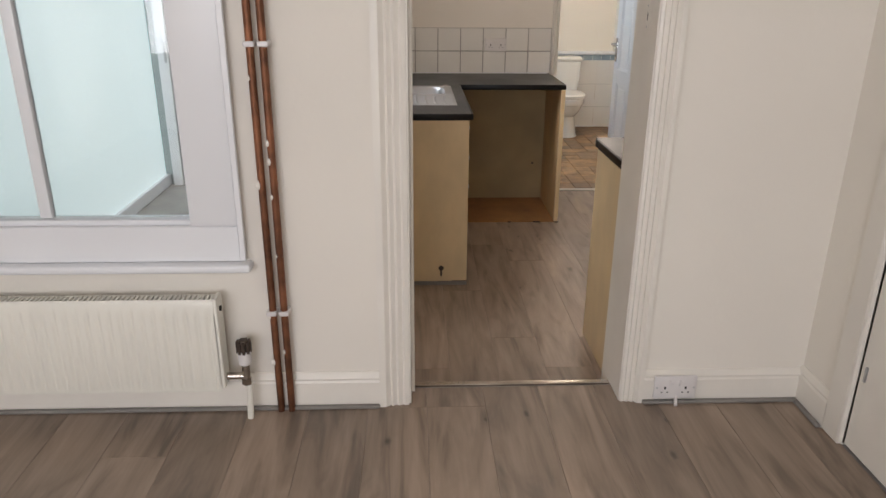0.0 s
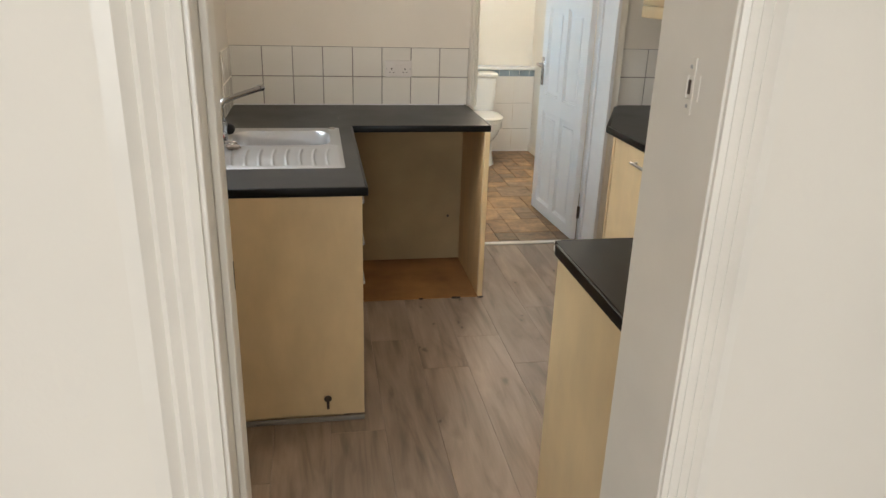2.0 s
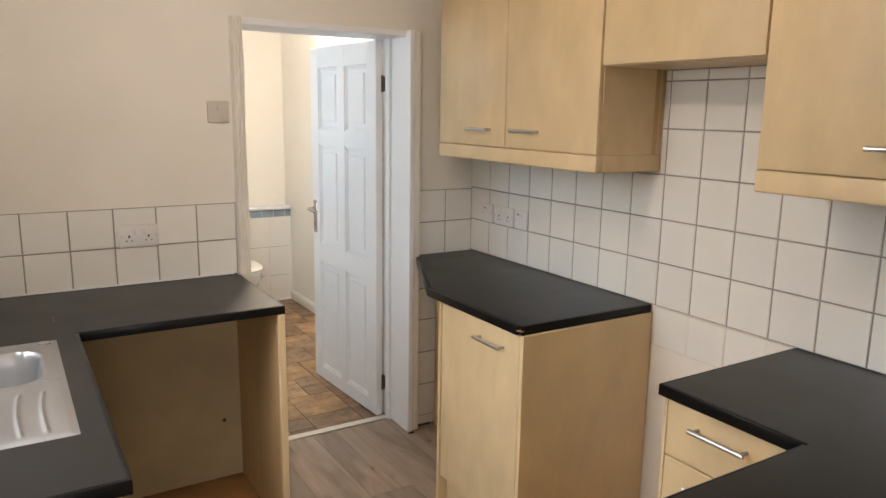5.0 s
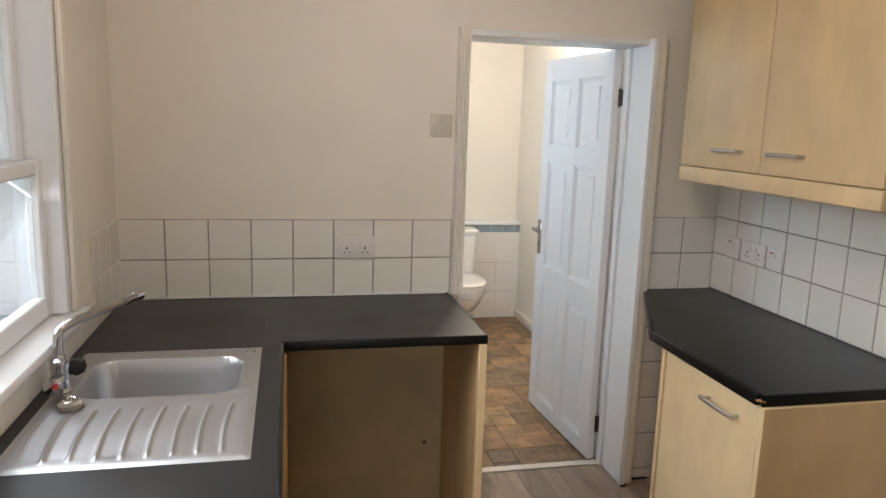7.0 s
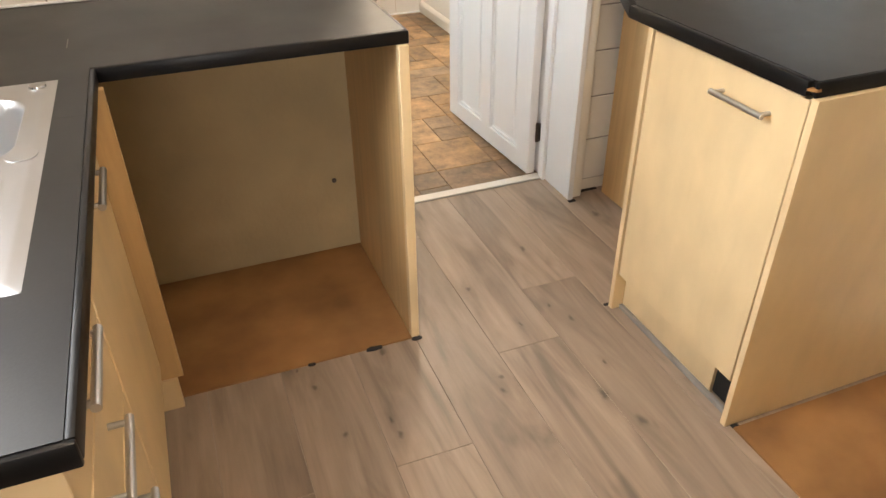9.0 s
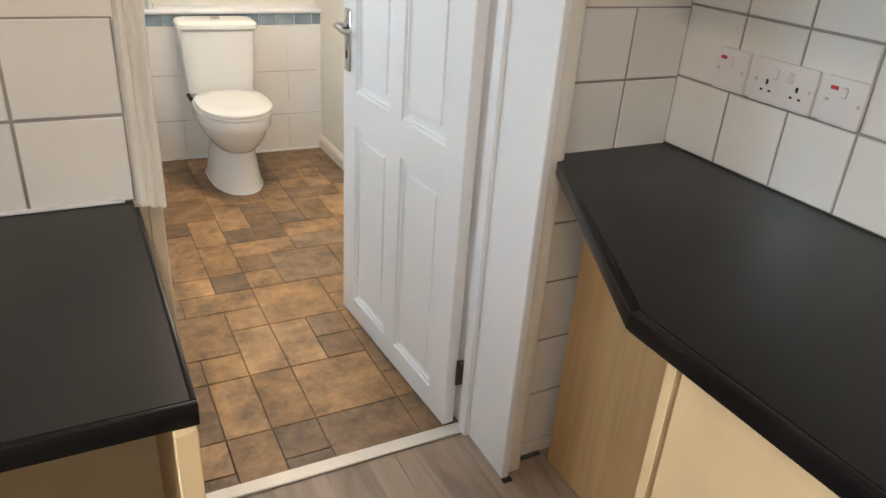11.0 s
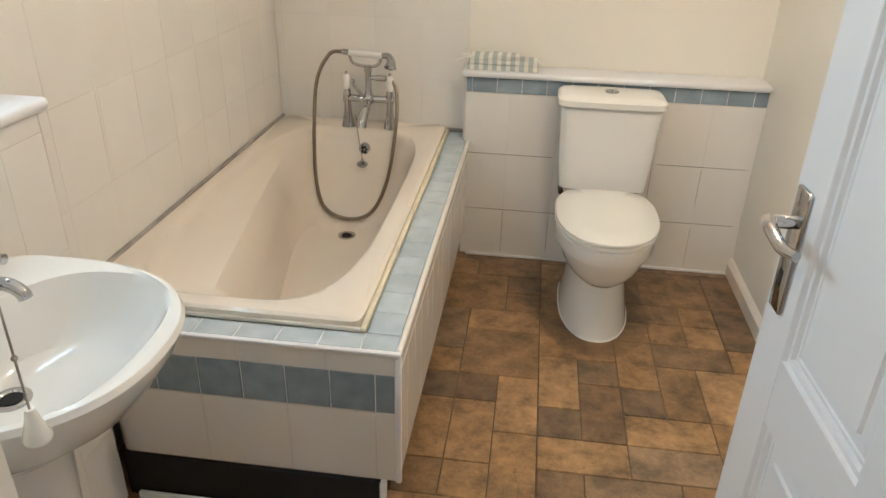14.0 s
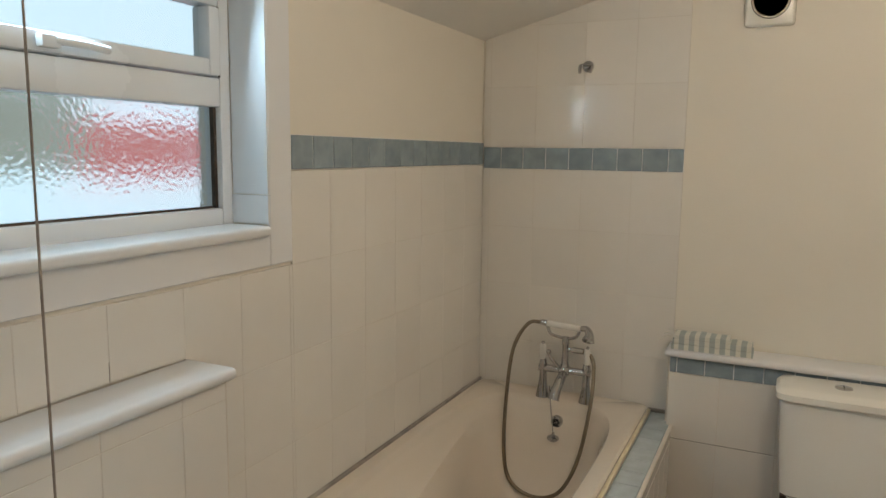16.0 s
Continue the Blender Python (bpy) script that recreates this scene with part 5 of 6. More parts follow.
bm = prism(bmesh.new(), [(KL, 3.812), (0.350, 3.812), (0.350, 4.6), (SX1, 4.6), (SX1, SY0), (SX0, SY0), (SX0, SY1), (SX1, SY1), (SX1, 4.6005), (0.350, 4.6005), (0.350, 4.862), (1.022, 4.862), (1.022, KF), (KL, KF)], WT0, WT1)
part("slab", bm, M_TOP, top, smooth=False)


def edging(x0, x1, y0, y1, parent):
    part("edge_strip", B(x0, x1, y0, y1, WT0 - 0.001, WT1 - 0.0004, bevel=0.003, seg=2), M_TOP_EDGE, parent, "black edge strip")


edging(KL, 0.360, 3.804, 3.8125, top)
edging(0.3495, 0.360, 3.8125, 4.855, top)
edging(0.3505, 1.03, 4.855, 4.863, top)
edging(1.0215, 1.03, 4.863, KF - 0.03, top)
part("seam", B(0.300, 0.302, 5.02, 5.09, WT1, WT1 + 0.0004), M_GREYTRIM, top, "pale scuffed joint")
seal = thing("sealant_bead", (0.4, KF, WT1), "white silicone bead along the worktop back", "sealant")
part("bead", B(KL, 1.01, KF - 0.013, KF - 0.006, WT1, WT1 + 0.007, bevel=0.002), M_WHITE, seal)

# end of the washing machine space
pen = thing("end_panel", (1.01, 5.1, 0), "tall maple laminate panel that carries the worktop end", "panel")
part("board", B(1.002, 1.022, 4.866, 5.42, 0.0, WT0 - 0.001, bevel=0.001), M_BEECH_D, pen)
part("front_edge", B(1.000, 1.026, 4.846, 4.866, 0.0, WT0 - 0.001, bevel=0.002), M_BEECH, pen)
solid("hardboard_sheet", B(-0.22, 1.000, 4.842, 5.40, -0.003, 0.006), M_HARD, "orange-brown hardboard sheet on the floor under the worktop", "floor sheet")
solid("hardboard_sheet", B(1.64, KR - 0.002, 3.66, 4.205, -0.003, 0.006), M_HARD, "orange-brown hardboard sheet in the cooker space", "floor sheet")
rnd = random.Random(12)
for k, (x, w, d) in enumerate(((0.70, 0.020, 0.006), (0.885, 0.045, 0.012), (1.014, 0.030, 0.014))):
    bm = bmesh.new()
    n = 9
    prism(bm, [(x + w * (0.5 + 0.12 * rnd.random()) * math.cos(2 * math.pi * q / n), 4.838 + d * (0.5 + 0.3 * rnd.random()) * math.sin(2 * math.pi * q / n)) for q in range(n)], -0.002, 0.0065 if k < 2 else 0.002)
    part("floor_gap", bm, M_BLACK, floor_k, "dark ragged gap at the sheet's edge", smooth=False)
for x0, x1, y0, y1 in ((1.838, 1.866, 5.378, 5.394), (1.90, 1.995, 5.436, 5.450), (1.64, 1.66, 4.205, 4.217), (1.612, 1.640, 4.762, 4.772)):
    part("floor_gap", B(x0, x1, y0, y1, 0.0, 0.003), M_BLACK, floor_k, "dark gap where the boards stop short")
solid("wall_patch_plaster", B(-0.22, 1.002, 5.40, KF - 0.001, 0.0, WT0 - 0.002), M_PLASTER, "bare beige plaster behind the appliance space", "wall", "structure")
pst = thing("screw", (0.93, 5.40, 0.27), "small dark wall plug in bare plaster", "screw")
part("head", ball(bmesh.new(), (0.93, 5.399, 0.27), 0.008), M_HINGE, pst)

# the far right unit, its worktop cut off at a slant beside the doorway
u3 = thing("base_unit", (1.9, 4.6, 0), "pale maple laminate base unit beside the doorway, steel handle", "kitchen unit", "kitchen units")
part("side_panel", B(1.622, KR - 0.004, 4.218, 4.236, 0.0, WT0 - 0.001, bevel=0.001), M_BEECH, u3, "plain side panel")
part("carcass", B(1.648, KR - 0.004, 4.24, 4.74, 0.15, WT0 - 0.002), M_BEECH_D, u3)
d = part("cabinet_door", B(1.625, 1.645, 4.242, 4.735, 0.135, 0.866, bevel=0.002), M_BEECH, u3)
bar_handle((1.625, 4.40, 0.805), (0, 1, 0), (-1, 0, 0), 0.16, d)
part("plinth", B(1.662, 1.68, 4.330, 4.76, 0.0, 0.15, bevel=0.001), M_BEECH, u3)
# Black piece drawn for the shade inside the plinth hole.
part("plinth_gap", B(1.672, 1.68, 4.236, 4.330, 0.01, 0.149), M_BLACK, u3, "black piece for the shade in a plinth hole")
part("post", B(1.622, 1.66, 4.742, 4.76, 0.0, WT0 - 0.001, bevel=0.001), M_BEECH, u3)
bm = bmesh.new()
box(bm, 2.0, 2.018, 4.762, 5.41, 0.0, WT0 - 0.001, bevel=0.001)
box(bm, 1.66, 2.0, 4.742, 4.76, 0.0, WT0 - 0.001, bevel=0.001)
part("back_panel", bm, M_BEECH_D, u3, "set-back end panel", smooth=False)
solid("trim_plinth_edge.001", B(1.646, 1.660, 4.236, 4.74, 0.0, 0.016, bevel=0.003), M_GREYTRIM, "grey scotia bead along the plinth", "floor trim", "structure")
top2 = thing("worktop", (1.95, 4.8, WT0), "charcoal laminate worktop with a slanted end and chipped corner", "worktop")
part("slab", prism(bmesh.new(), [(1.628, 4.236), (KR, 4.236), (KR, KF), (1.916, KF), (1.640, 4.85), (1.628, 4.83)], WT0, WT1), M_TOP, top2, smooth=False)
edging(1.612, 1.628, 4.245, 4.835, top2)
edging(1.622, KR - 0.002, 4.2285, 4.2365, top2)
bm = bmesh.new()
prism(bm, [(1.612, 4.836), (1.628, 4.828), (1.918, 5.44), (1.904, 5.446)], WT0 - 0.001, WT1 - 0.0006, 0.003)
part("edge_strip", bm, M_TOP_EDGE, top2)
bm = bmesh.new()
prism(bm, [(1.611, 4.244), (1.6215, 4.2277), (1.632, 4.2277), (1.628, 4.238), (1.624, 4.244)], WT0 + 0.012, WT1 - 0.013, 0.001)
part("chip", bm, M_HARD, top2, "brown chipped corner")

# the near right worktop, an L over a drawer unit and the end panel beside the doorway
top3 = thing("worktop", (1.5, 3.0, WT0), "charcoal laminate worktop beside the doorway with a chipped corner", "worktop")
part("slab", prism(bmesh.new(), [(0.829, 2.652), (KR, 2.652), (KR, 3.645), (1.640, 3.645), (1.640, 3.24), (0.829, 3.24)], WT0, WT1), M_TOP, top3, smooth=False)
edging(0.820, 0.829, 2.655, 3.215, top3)
edging(0.846, 1.632, 3.24, 3.248, top3)
edging(1.6315, 1.640, 3.248, 3.645, top3)
edging(1.6315, KR - 0.002, 3.645, 3.653, top3)
bm = bmesh.new()
prism(bm, [(0.8215, 3.19), (0.8285, 3.19), (0.8285, 3.235), (0.838, 3.241), (0.838, 3.246), (0.833, 3.246), (0.823, 3.232)], WT0 + 0.006, WT1 - 0.012, 0.002)
part("chip", bm, M_GROUT_B, top3, "bare pale chipped edge")
u4 = thing("base_unit", (1.5, 2.95, 0), "pale maple laminate corner base unit with a plain end panel", "kitchen unit", "kitchen units")
part("end_panel", B(0.836, 0.854, 2.66, 3.225, 0.0, WT0 - 0.001, bevel=0.001), M_BEECH, u4)
part("front_panel", B(0.866, 1.64, 3.205, 3.223, 0.135, WT0 - 0.001, bevel=0.001), M_BEECH, u4)
part("plinth", B(0.866, 1.68, 3.165, 3.183, 0.0, 0.134), M_BEECH, u4)
part("screw", ball(bmesh.new(), (0.845, 2.72, 0.30), 0.006), M_HINGE, u4)
u5 = thing("base_unit", (1.9, 3.4, 0), "pale maple laminate drawer unit beside the cooker space", "kitchen unit", "kitchen units")
part("carcass", B(1.668, KR - 0.004, 3.245, 3.63, 0.15, WT0 - 0.002), M_BEECH_D, u5)
part("side_panel", B(1.648, KR - 0.004, 3.632, 3.642, 0.0, WT0 - 0.001, bevel=0.001), M_BEECH, u5)
for z0, z1 in ((0.712, 0.866), (0.557, 0.707), (0.155, 0.552)):
    d = part("drawer_front", B(1.648, 1.666, 3.25, 3.63, z0, z1, bevel=0.002), M_BEECH, u5)
    bar_handle((1.648, 3.46, z1 - 0.05), (0, 1, 0), (-1, 0, 0), 0.16, d)
part("plinth", B(1.70, 1.72, 3.245, 3.63, 0.0, 0.15), M_BEECH, u5)

# wall units
WU0, WU1, WX = 1.462, 2.19, 1.92


def wall_unit(y0, y1, splits, label, handles):
    t = thing("wall_unit", (2.08, (y0 + y1) / 2, WU0), label, "kitchen unit", "kitchen wall units")
    part("carcass", B(WX + 0.02, KR - 0.001, y0, y1, WU0, WU1, bevel=0.001), M_BEECH, t)
    ys = [y0, *splits, y1]
    for (a, b), h in zip(zip(ys, ys[1:]), handles):
        d = part("cabinet_door", B(WX, WX + 0.019, a + 0.002, b - 0.002, WU0 + 0.002, WU1 - 0.002, bevel=0.003, seg=2), M_BEECH, t)
        bar_handle((WX, h, WU0 + 0.07), (0, 1, 0), (-1, 0, 0), 0.15, d)
    part("pelmet", B(WX - 0.002, WX + 0.028, y0 - 0.002, y1 + 0.001, 1.402, WU0 - 0.001, bevel=0.006, seg=3), M_BEECH, t, "rounded pelmet strip")
    part("pelmet", B(WX + 0.028, KR - 0.001, y0 - 0.002, y0 + 0.024, 1.402, WU0 - 0.001, bevel=0.004, seg=2), M_BEECH, t)
    part("pelmet", B(WX + 0.028, KR - 0.001, y1 - 0.024, y1 + 0.001, 1.402, WU0 - 0.001, bevel=0.004, seg=2), M_BEECH, t)
    return t


wall_unit(4.238, 5.262, [4.762], "pale maple two-door wall unit with a pelmet and steel handles", [4.93, 4.62])
wall_unit(2.66, 3.628, [3.145], "pale maple wall unit beside the extractor space", [3.26, 3.02])
br = thing("bridging_unit", (2.05, 3.93, 1.757), "short maple wall unit over the cooker space", "kitchen unit", "kitchen wall units")
part("carcass", B(WX + 0.02, KR - 0.001, 3.631, 4.235, 1.757, WU1), M_BEECH, br)
part("cabinet_door", B(WX + 0.001, WX + 0.019, 3.633, 4.232, 1.759, WU1 - 0.002, bevel=0.003, seg=2), M_BEECH, br)
part("filler", B(KR - 0.05, KR - 0.03, 4.2362, 4.2376, WU0, WU1), M_BEECH_D, br)

# ---- sink and tap ----
snk = thing("sink", (0.05, 4.42, WT1), "stainless steel inset sink with ribbed drainer", "sink")
bm = bmesh.new()
RX0, RX1, RY0, RY1 = -0.205, 0.295, 4.065, 4.81
CELLS = 44


def plate_z(x, y):
    """The pressed drainer: ribs fanning from the bowl, a raised rim."""
    rim = min(x - RX0, RX1 - x, y - RY0, RY1 - y)
    z = 0.0026 * min(1, rim / 0.018)
    if y < 4.40 and rim > 0.03:
        dip = min(1, (rim - 0.03) / 0.03) * min(1, (4.40 - y) / 0.05)
        z -= 0.0015 * dip * dip * (3 - 2 * dip)
        u = (x - RX0) / (RX1 - RX0)
        fan = u + 0.016 * math.sin(math.pi * (4.40 - y) / 0.3) + (u - 0.6) * 0.06 * (4.40 - y) / 0.3
        k = (fan * 9.5) % 1
        if 4.095 < y < 4.375 and 0.06 < fan < 0.97:
            z += 0.0052 * math.exp(-((k - 0.5) / 0.095) ** 2) * min(1, (y - 4.095) / 0.02) * min(1, (4.375 - y) / 0.02)
    return z


NX, NY = 210, 140
grid = {}
for i in range(NX + 1):
    for j in range(NY + 1):
        x, y = RX0 + (RX1 - RX0) * i / NX, RY0 + (RY1 - RY0) * j / NY
        dx, dy = max(SX0 + 0.075 - x, x - SX1 + 0.075, 0), max(SY0 + 0.075 - y, y - SY1 + 0.075, 0)
        d = math.hypot(dx, dy) - 0.07
        z = plate_z(x, y)
        if d < 0:
            s = min(1, -d / 0.03)
            s = s * s * (3 - 2 * s)
            z = z - 0.13 * s
        grid[i, j] = bm.verts.new((x, y, WT1 + z))
for i in range(NX):
    for j in range(NY):
        bm.faces.new((grid[i, j], grid[i + 1, j], grid[i + 1, j + 1], grid[i, j + 1]))
part("basin_plate", bm, M_STEEL, snk)
bm = bmesh.new()
lathe(bm, (0.20, 4.60, WT1 - 0.122), [(0.030, 0.0), (0.030, 0.003), (0.022, 0.003), (0.018, 0.001)])
part("waste", bm, M_CHROME, snk)
bm = bmesh.new()
lathe(bm, (0.262, 4.455, WT1 + 0.0028), [(0.024, 0.0), (0.024, 0.0015), (0.020, 0.0018)])
part("overflow_ring", bm, M_STEEL, snk)
bm = bmesh.new()
lathe(bm, (0.262, 4.775, WT1 + 0.0028), [(0.016, 0.0), (0.015, 0.004), (0.008, 0.006)])
part("tap_hole_cap", bm, M_CHROME, snk)

tap = thing("kitchen_tap", (-0.185, 4.50, WT1), "chrome swan-neck mixer tap with dark knobs", "tap")
bm = bmesh.new()
lathe(bm, (-0.185, 4.50, WT1 + 0.002), [(0.027, 0), (0.027, 0.006), (0.020, 0.012), (0.019, 0.06), (0.022, 0.065), (0.022, 0.085), (0.014, 0.09), (0.012, 0.10)])
cyl(bm, (-0.185, 4.455, WT1 + 0.04), (-0.185, 4.545, WT1 + 0.04), 0.016)
part("body", bm, M_CHROME, tap)
bm = bmesh.new()
tube(bm, [(-0.187, 4.50, WT1 + 0.09), (-0.187, 4.50, WT1 + 0.13), (-0.183, 4.505, WT1 + 0.158), (-0.163, 4.535, WT1 + 0.172), (-0.12, 4.60, WT1 + 0.180), (-0.06, 4.69, WT1 + 0.190)], 0.0115)
cyl(bm, (-0.07, 4.675, WT1 + 0.188), (-0.045, 4.713, WT1 + 0.193), 0.0125)
cyl(bm, (-0.048, 4.708, WT1 + 0.192), (-0.033, 4.735, WT1 + 0.193), 0.0145, 0.0135)
part("spout", bm, M_CHROME, tap)
bm = bmesh.new()
lathe(bm, (-0.165, 4.55, WT1 + 0.045), [(0.012, 0), (0.022, 0.006), (0.024, 0.02), (0.02, 0.034), (0.008, 0.036)], axis="Y", seg=8)
part("cold_knob", bm, M_BLACK, tap, "dark cross-head knob")
bm = bmesh.new()
lathe(bm, (-0.185, 4.455, WT1 + 0.04), [(0.016, 0), (0.022, -0.006), (0.022, -0.022), (0.012, -0.026)], axis="Y", seg=16)
part("hot_knob", bm, M_CHROME, tap)
bm = bmesh.new()
ball(bm, (-0.178, 4.43, WT1 + 0.042), 0.008)
part("hot_mark", bm, M_RED, tap)

# rubber plug and its chain, heaped beside the tap
pg = thing("sink_plug", (-0.135, 4.385, WT1 + 0.006), "grey rubber sink plug heaped with its ball chain", "plug")
bm = bmesh.new()
lathe(bm, (-0.135, 4.385, WT1 + 0.002), [(0.022, 0), (0.026, 0.004), (0.027, 0.014), (0.020, 0.019), (0.006, 0.021), (0.005, 0.028)])
part("stopper", bm, M_CORD, pg, "worn grey rubber stopper")
bm = bmesh.new()
pts = [(-0.135 + (0.030 - 0.0011 * k) * math.cos(k * 0.9), 4.385 + (0.026 - 0.0009 * k) * math.sin(k * 0.9), WT1 + 0.006 + 0.0013 * k) for k in range(18)]
tube(bm, pts, 0.0035, 6)
part("chain", bm, M_BRASSY, pg, "coiled dull metal chain")

# ---- sockets and switches ----
def plate(name, centre, w, h, along, out, holes, label, group="", rocker=True, shell=M_PLASTIC):
    """A moulded switch or socket plate; along runs across it, out points to the room."""
    c, a, o = Vector(centre), Vector(along), Vector(out)
    t = thing(name, c, label, "socket" if holes else "switch", group)
    turn = Matrix((( a.x, o.x, 0, 0), (a.y, o.y, 0, 0), (0, 0, 1, 0), (0, 0, 0, 1)))

    def put(n, bm, m, lab=""):
        bmesh.ops.transform(bm, matrix=Matrix.Translation(c) @ turn, verts=bm.verts)
        return part(n, bm, m, t, lab)
    put("plate", B(-w / 2, w / 2, 0, 0.011, -h / 2, h / 2, bevel=0.004, seg=2), shell)
    for s in ((-1, 1) if holes == 2 else (0,)):
        x = s * 0.036
        if holes:
            put("earth_hole", B(x - 0.003, x + 0.003, 0.0105, 0.0116, -0.006, 0.004), M_BLACK)
            put("pin_hole", B(x - 0.013, x - 0.007, 0.0105, 0.0116, -0.020, -0.016), M_BLACK)
            put("pin_hole", B(x + 0.007, x + 0.013, 0.0105, 0.0116, -0.020, -0.016), M_BLACK)
        if rocker:
            put("rocker", B(x * 0.5 - 0.006 if holes == 2 else -0.006, x * 0.5 + 0.006 if holes == 2 else 0.006, 0.010, 0.015, 0.008, 0.028, bevel=0.002), shell)
    for s in (-1, 1):
        put("screw", cyl(bmesh.new(), (s * (w / 2 - 0.010), 0.0105, 0), (s * (w / 2 - 0.010), 0.0118, 0), 0.0035, seg=10), M_STEEL)
    return t


plate("double_socket", (0.639, KF - 0.008, 1.10), 0.148, 0.088, (1, 0, 0), (0, -1, 0), 2, "white double socket on the kitchen tiles", "kitchen sockets")
plate("fused_spur", (0.973, KF, 1.587), 0.088, 0.088, (1, 0, 0), (0, -1, 0), 0, "aged cream fused switch plate on the kitchen wall", shell=M_SPUR)
plate("double_socket", (0.96, 2.421, LZ + 0.062), 0.148, 0.088, (1, 0, 0), (0, -1, 0), 2, "white double socket set on the skirting board")
for y, w, h, lab in ((5.29, 0.086, 0, "white cooker switch plate with red mark"), (5.155, 0.148, 2, "white double socket on the tiles"), (5.02, 0.086, 0, "white switch plate with red mark on the tiles")):
    p = plate("socket_plate" if h else "switch_plate", (KR - 0.008, y, 1.115), w, 0.088, (0, -1, 0), (-1, 0, 0), h, lab, "kitchen sockets")
    if not h:
        part("indicator", B(KR - 0.0205, KR - 0.018, y + 0.015, y + 0.03, 1.135, 1.142), M_RED, p)
cable = thing("cable_stub", (0.97, 2.40, LZ), "short white cable stub under the socket", "cable")
part("sleeve", tube(bmesh.new(), [(0.965, 2.412, LZ + 0.03), (0.963, 2.40, LZ + 0.015), (0.958, 2.385, LZ + 0.008)], 0.006), M_PLASTIC, cable)

# ---- kitchen sash window ----
w1 = thing("window_1", (KL - 0.12, 4.4, WZ0), "white painted sash window over the sink", "window", kind="structure")
part("window_sill", B(KL - 0.20, KL + 0.035, WY0 - 0.05, WY1 + 0.06, WZ0 - 0.025, WZ0 + 0.002, bevel=0.006, seg=2), M_WHITE, w1)
for a, b in ((WY0, WY0 + 0.035), (WY1 - 0.035, WY1)):
    part("window_lining", B(KL - 0.235, KL - 0.002, a, b, WZ0 + 0.003, WZ1, bevel=0.003), M_WHITE, w1)
part("window_lining", B(KL - 0.235, KL - 0.002, WY0 + 0.035, WY1 - 0.035, WZ1 - 0.03, WZ1), M_WHITE, w1)
for a, b in ((WY0 - 0.05, WY0 + 0.006), (WY1 - 0.006, WY1 + 0.03)):
    part("casing", B(KL - 0.001, KL + 0.016, a, b, WZ0 + 0.003, WZ1 + 0.05, bevel=0.004), M_TRIM, w1)
for name, x0, z0, z1 in (("lower_sash", KL - 0.085, WZ0 + 0.004, 1.468), ("upper_sash", KL - 0.13, 1.435, WZ1 - 0.03)):
    bm = bmesh.new()
    a, b = WY0 + 0.036, WY1 - 0.036
    box(bm, x0, x0 + 0.04, a, a + 0.045, z0, z1, bevel=0.004)
    box(bm, x0, x0 + 0.04, b - 0.045, b, z0, z1, bevel=0.004)
    box(bm, x0 + 0.001, x0 + 0.039, a + 0.045, b - 0.045, z0, z0 + (0.06 if name == "lower_sash" else 0.035), bevel=0.004)
    box(bm, x0 + 0.001, x0 + 0.039, a + 0.045, b - 0.045, z1 - 0.04, z1, bevel=0.004)
    box(bm, x0 + 0.008, x0 + 0.032, (a + b) / 2 - 0.012, (a + b) / 2 + 0.012, z0 + 0.036, z1 - 0.04, bevel=0.004)
    s = part(name, bm, M_WHITE, w1)
    for p, q in ((a + 0.045, (a + b) / 2 - 0.012), ((a + b) / 2 + 0.012, b - 0.045)):
        g = part("pane", B(x0 + 0.018, x0 + 0.022, p, q, z0 + 0.036, z1 - 0.04), M_GLASS, s)
        g.visible_shadow = False
bm = bmesh.new()
cyl(bm, (KL - 0.075, 4.46, 1.468), (KL - 0.075, 4.46, 1.48), 0.018)
box(bm, KL - 0.082, KL - 0.068, 4.42, 4.50, 1.478, 1.486, bevel=0.003)
cyl(bm, (KL - 0.075, 4.495, 1.483), (KL - 0.075, 4.495, 1.503), 0.006)
part("sash_catch", bm, M_HINGE, w1, "dark metal sash catch")

# ---- living room: window, radiator, pipes ----
w2 = thing("window_2", (-1.1, 2.5, 0.70), "white painted window into the side return", "window", kind="structure")
part("window_sill", B(-2.0, -0.445, 2.385, 2.455, 0.655, 0.682, bevel=0.009, seg=3), M_WHITE, w2)
part("apron", B(-1.98, -0.47, 2.418, 2.4395, 0.683, 0.80, bevel=0.004), M_WHITE, w2)
for a, b in ((-0.622, -0.465), (-1.80, -1.62)):
    part("casing", B(a, b, 2.414, 2.4395, 0.801, 2.2, bevel=0.006, seg=2), M_WHITE, w2)
part("casing", B(-0.478, -0.458, 2.404, 2.413, 0.69, 2.2, bevel=0.003), M_WHITE, w2)
part("frame", B(-1.62, -0.622, 2.44, 2.50, 0.70, 0.815, bevel=0.004), M_WHITE, w2)
part("frame", B(-0.622, -0.50, 2.4405, 2.50, 0.70, 2.10), M_WHITE, w2)
part("frame", B(-1.62, -1.57, 2.4405, 2.50, 0.816, 2.10), M_WHITE, w2)
part("frame", B(-1.57, -0.622, 2.4405, 2.50, 2.04, 2.10), M_WHITE, w2)
part("glazing_bar", B(-1.090, -1.052, 2.455, 2.49, 0.816, 2.04, bevel=0.006, seg=2), M_WHITE, w2)
part("meeting_rail", B(-1.57, -0.622, 2.447, 2.495, 1.555, 1.60, bevel=0.005, seg=2), M_WHITE, w2)
for a, b in ((-1.57, -1.090), (-1.052, -0.622)):
    g = part("pane", B(a, b, 2.472, 2.476, 0.816, 2.04), M_GLASS, w2)
    g.visible_shadow = False

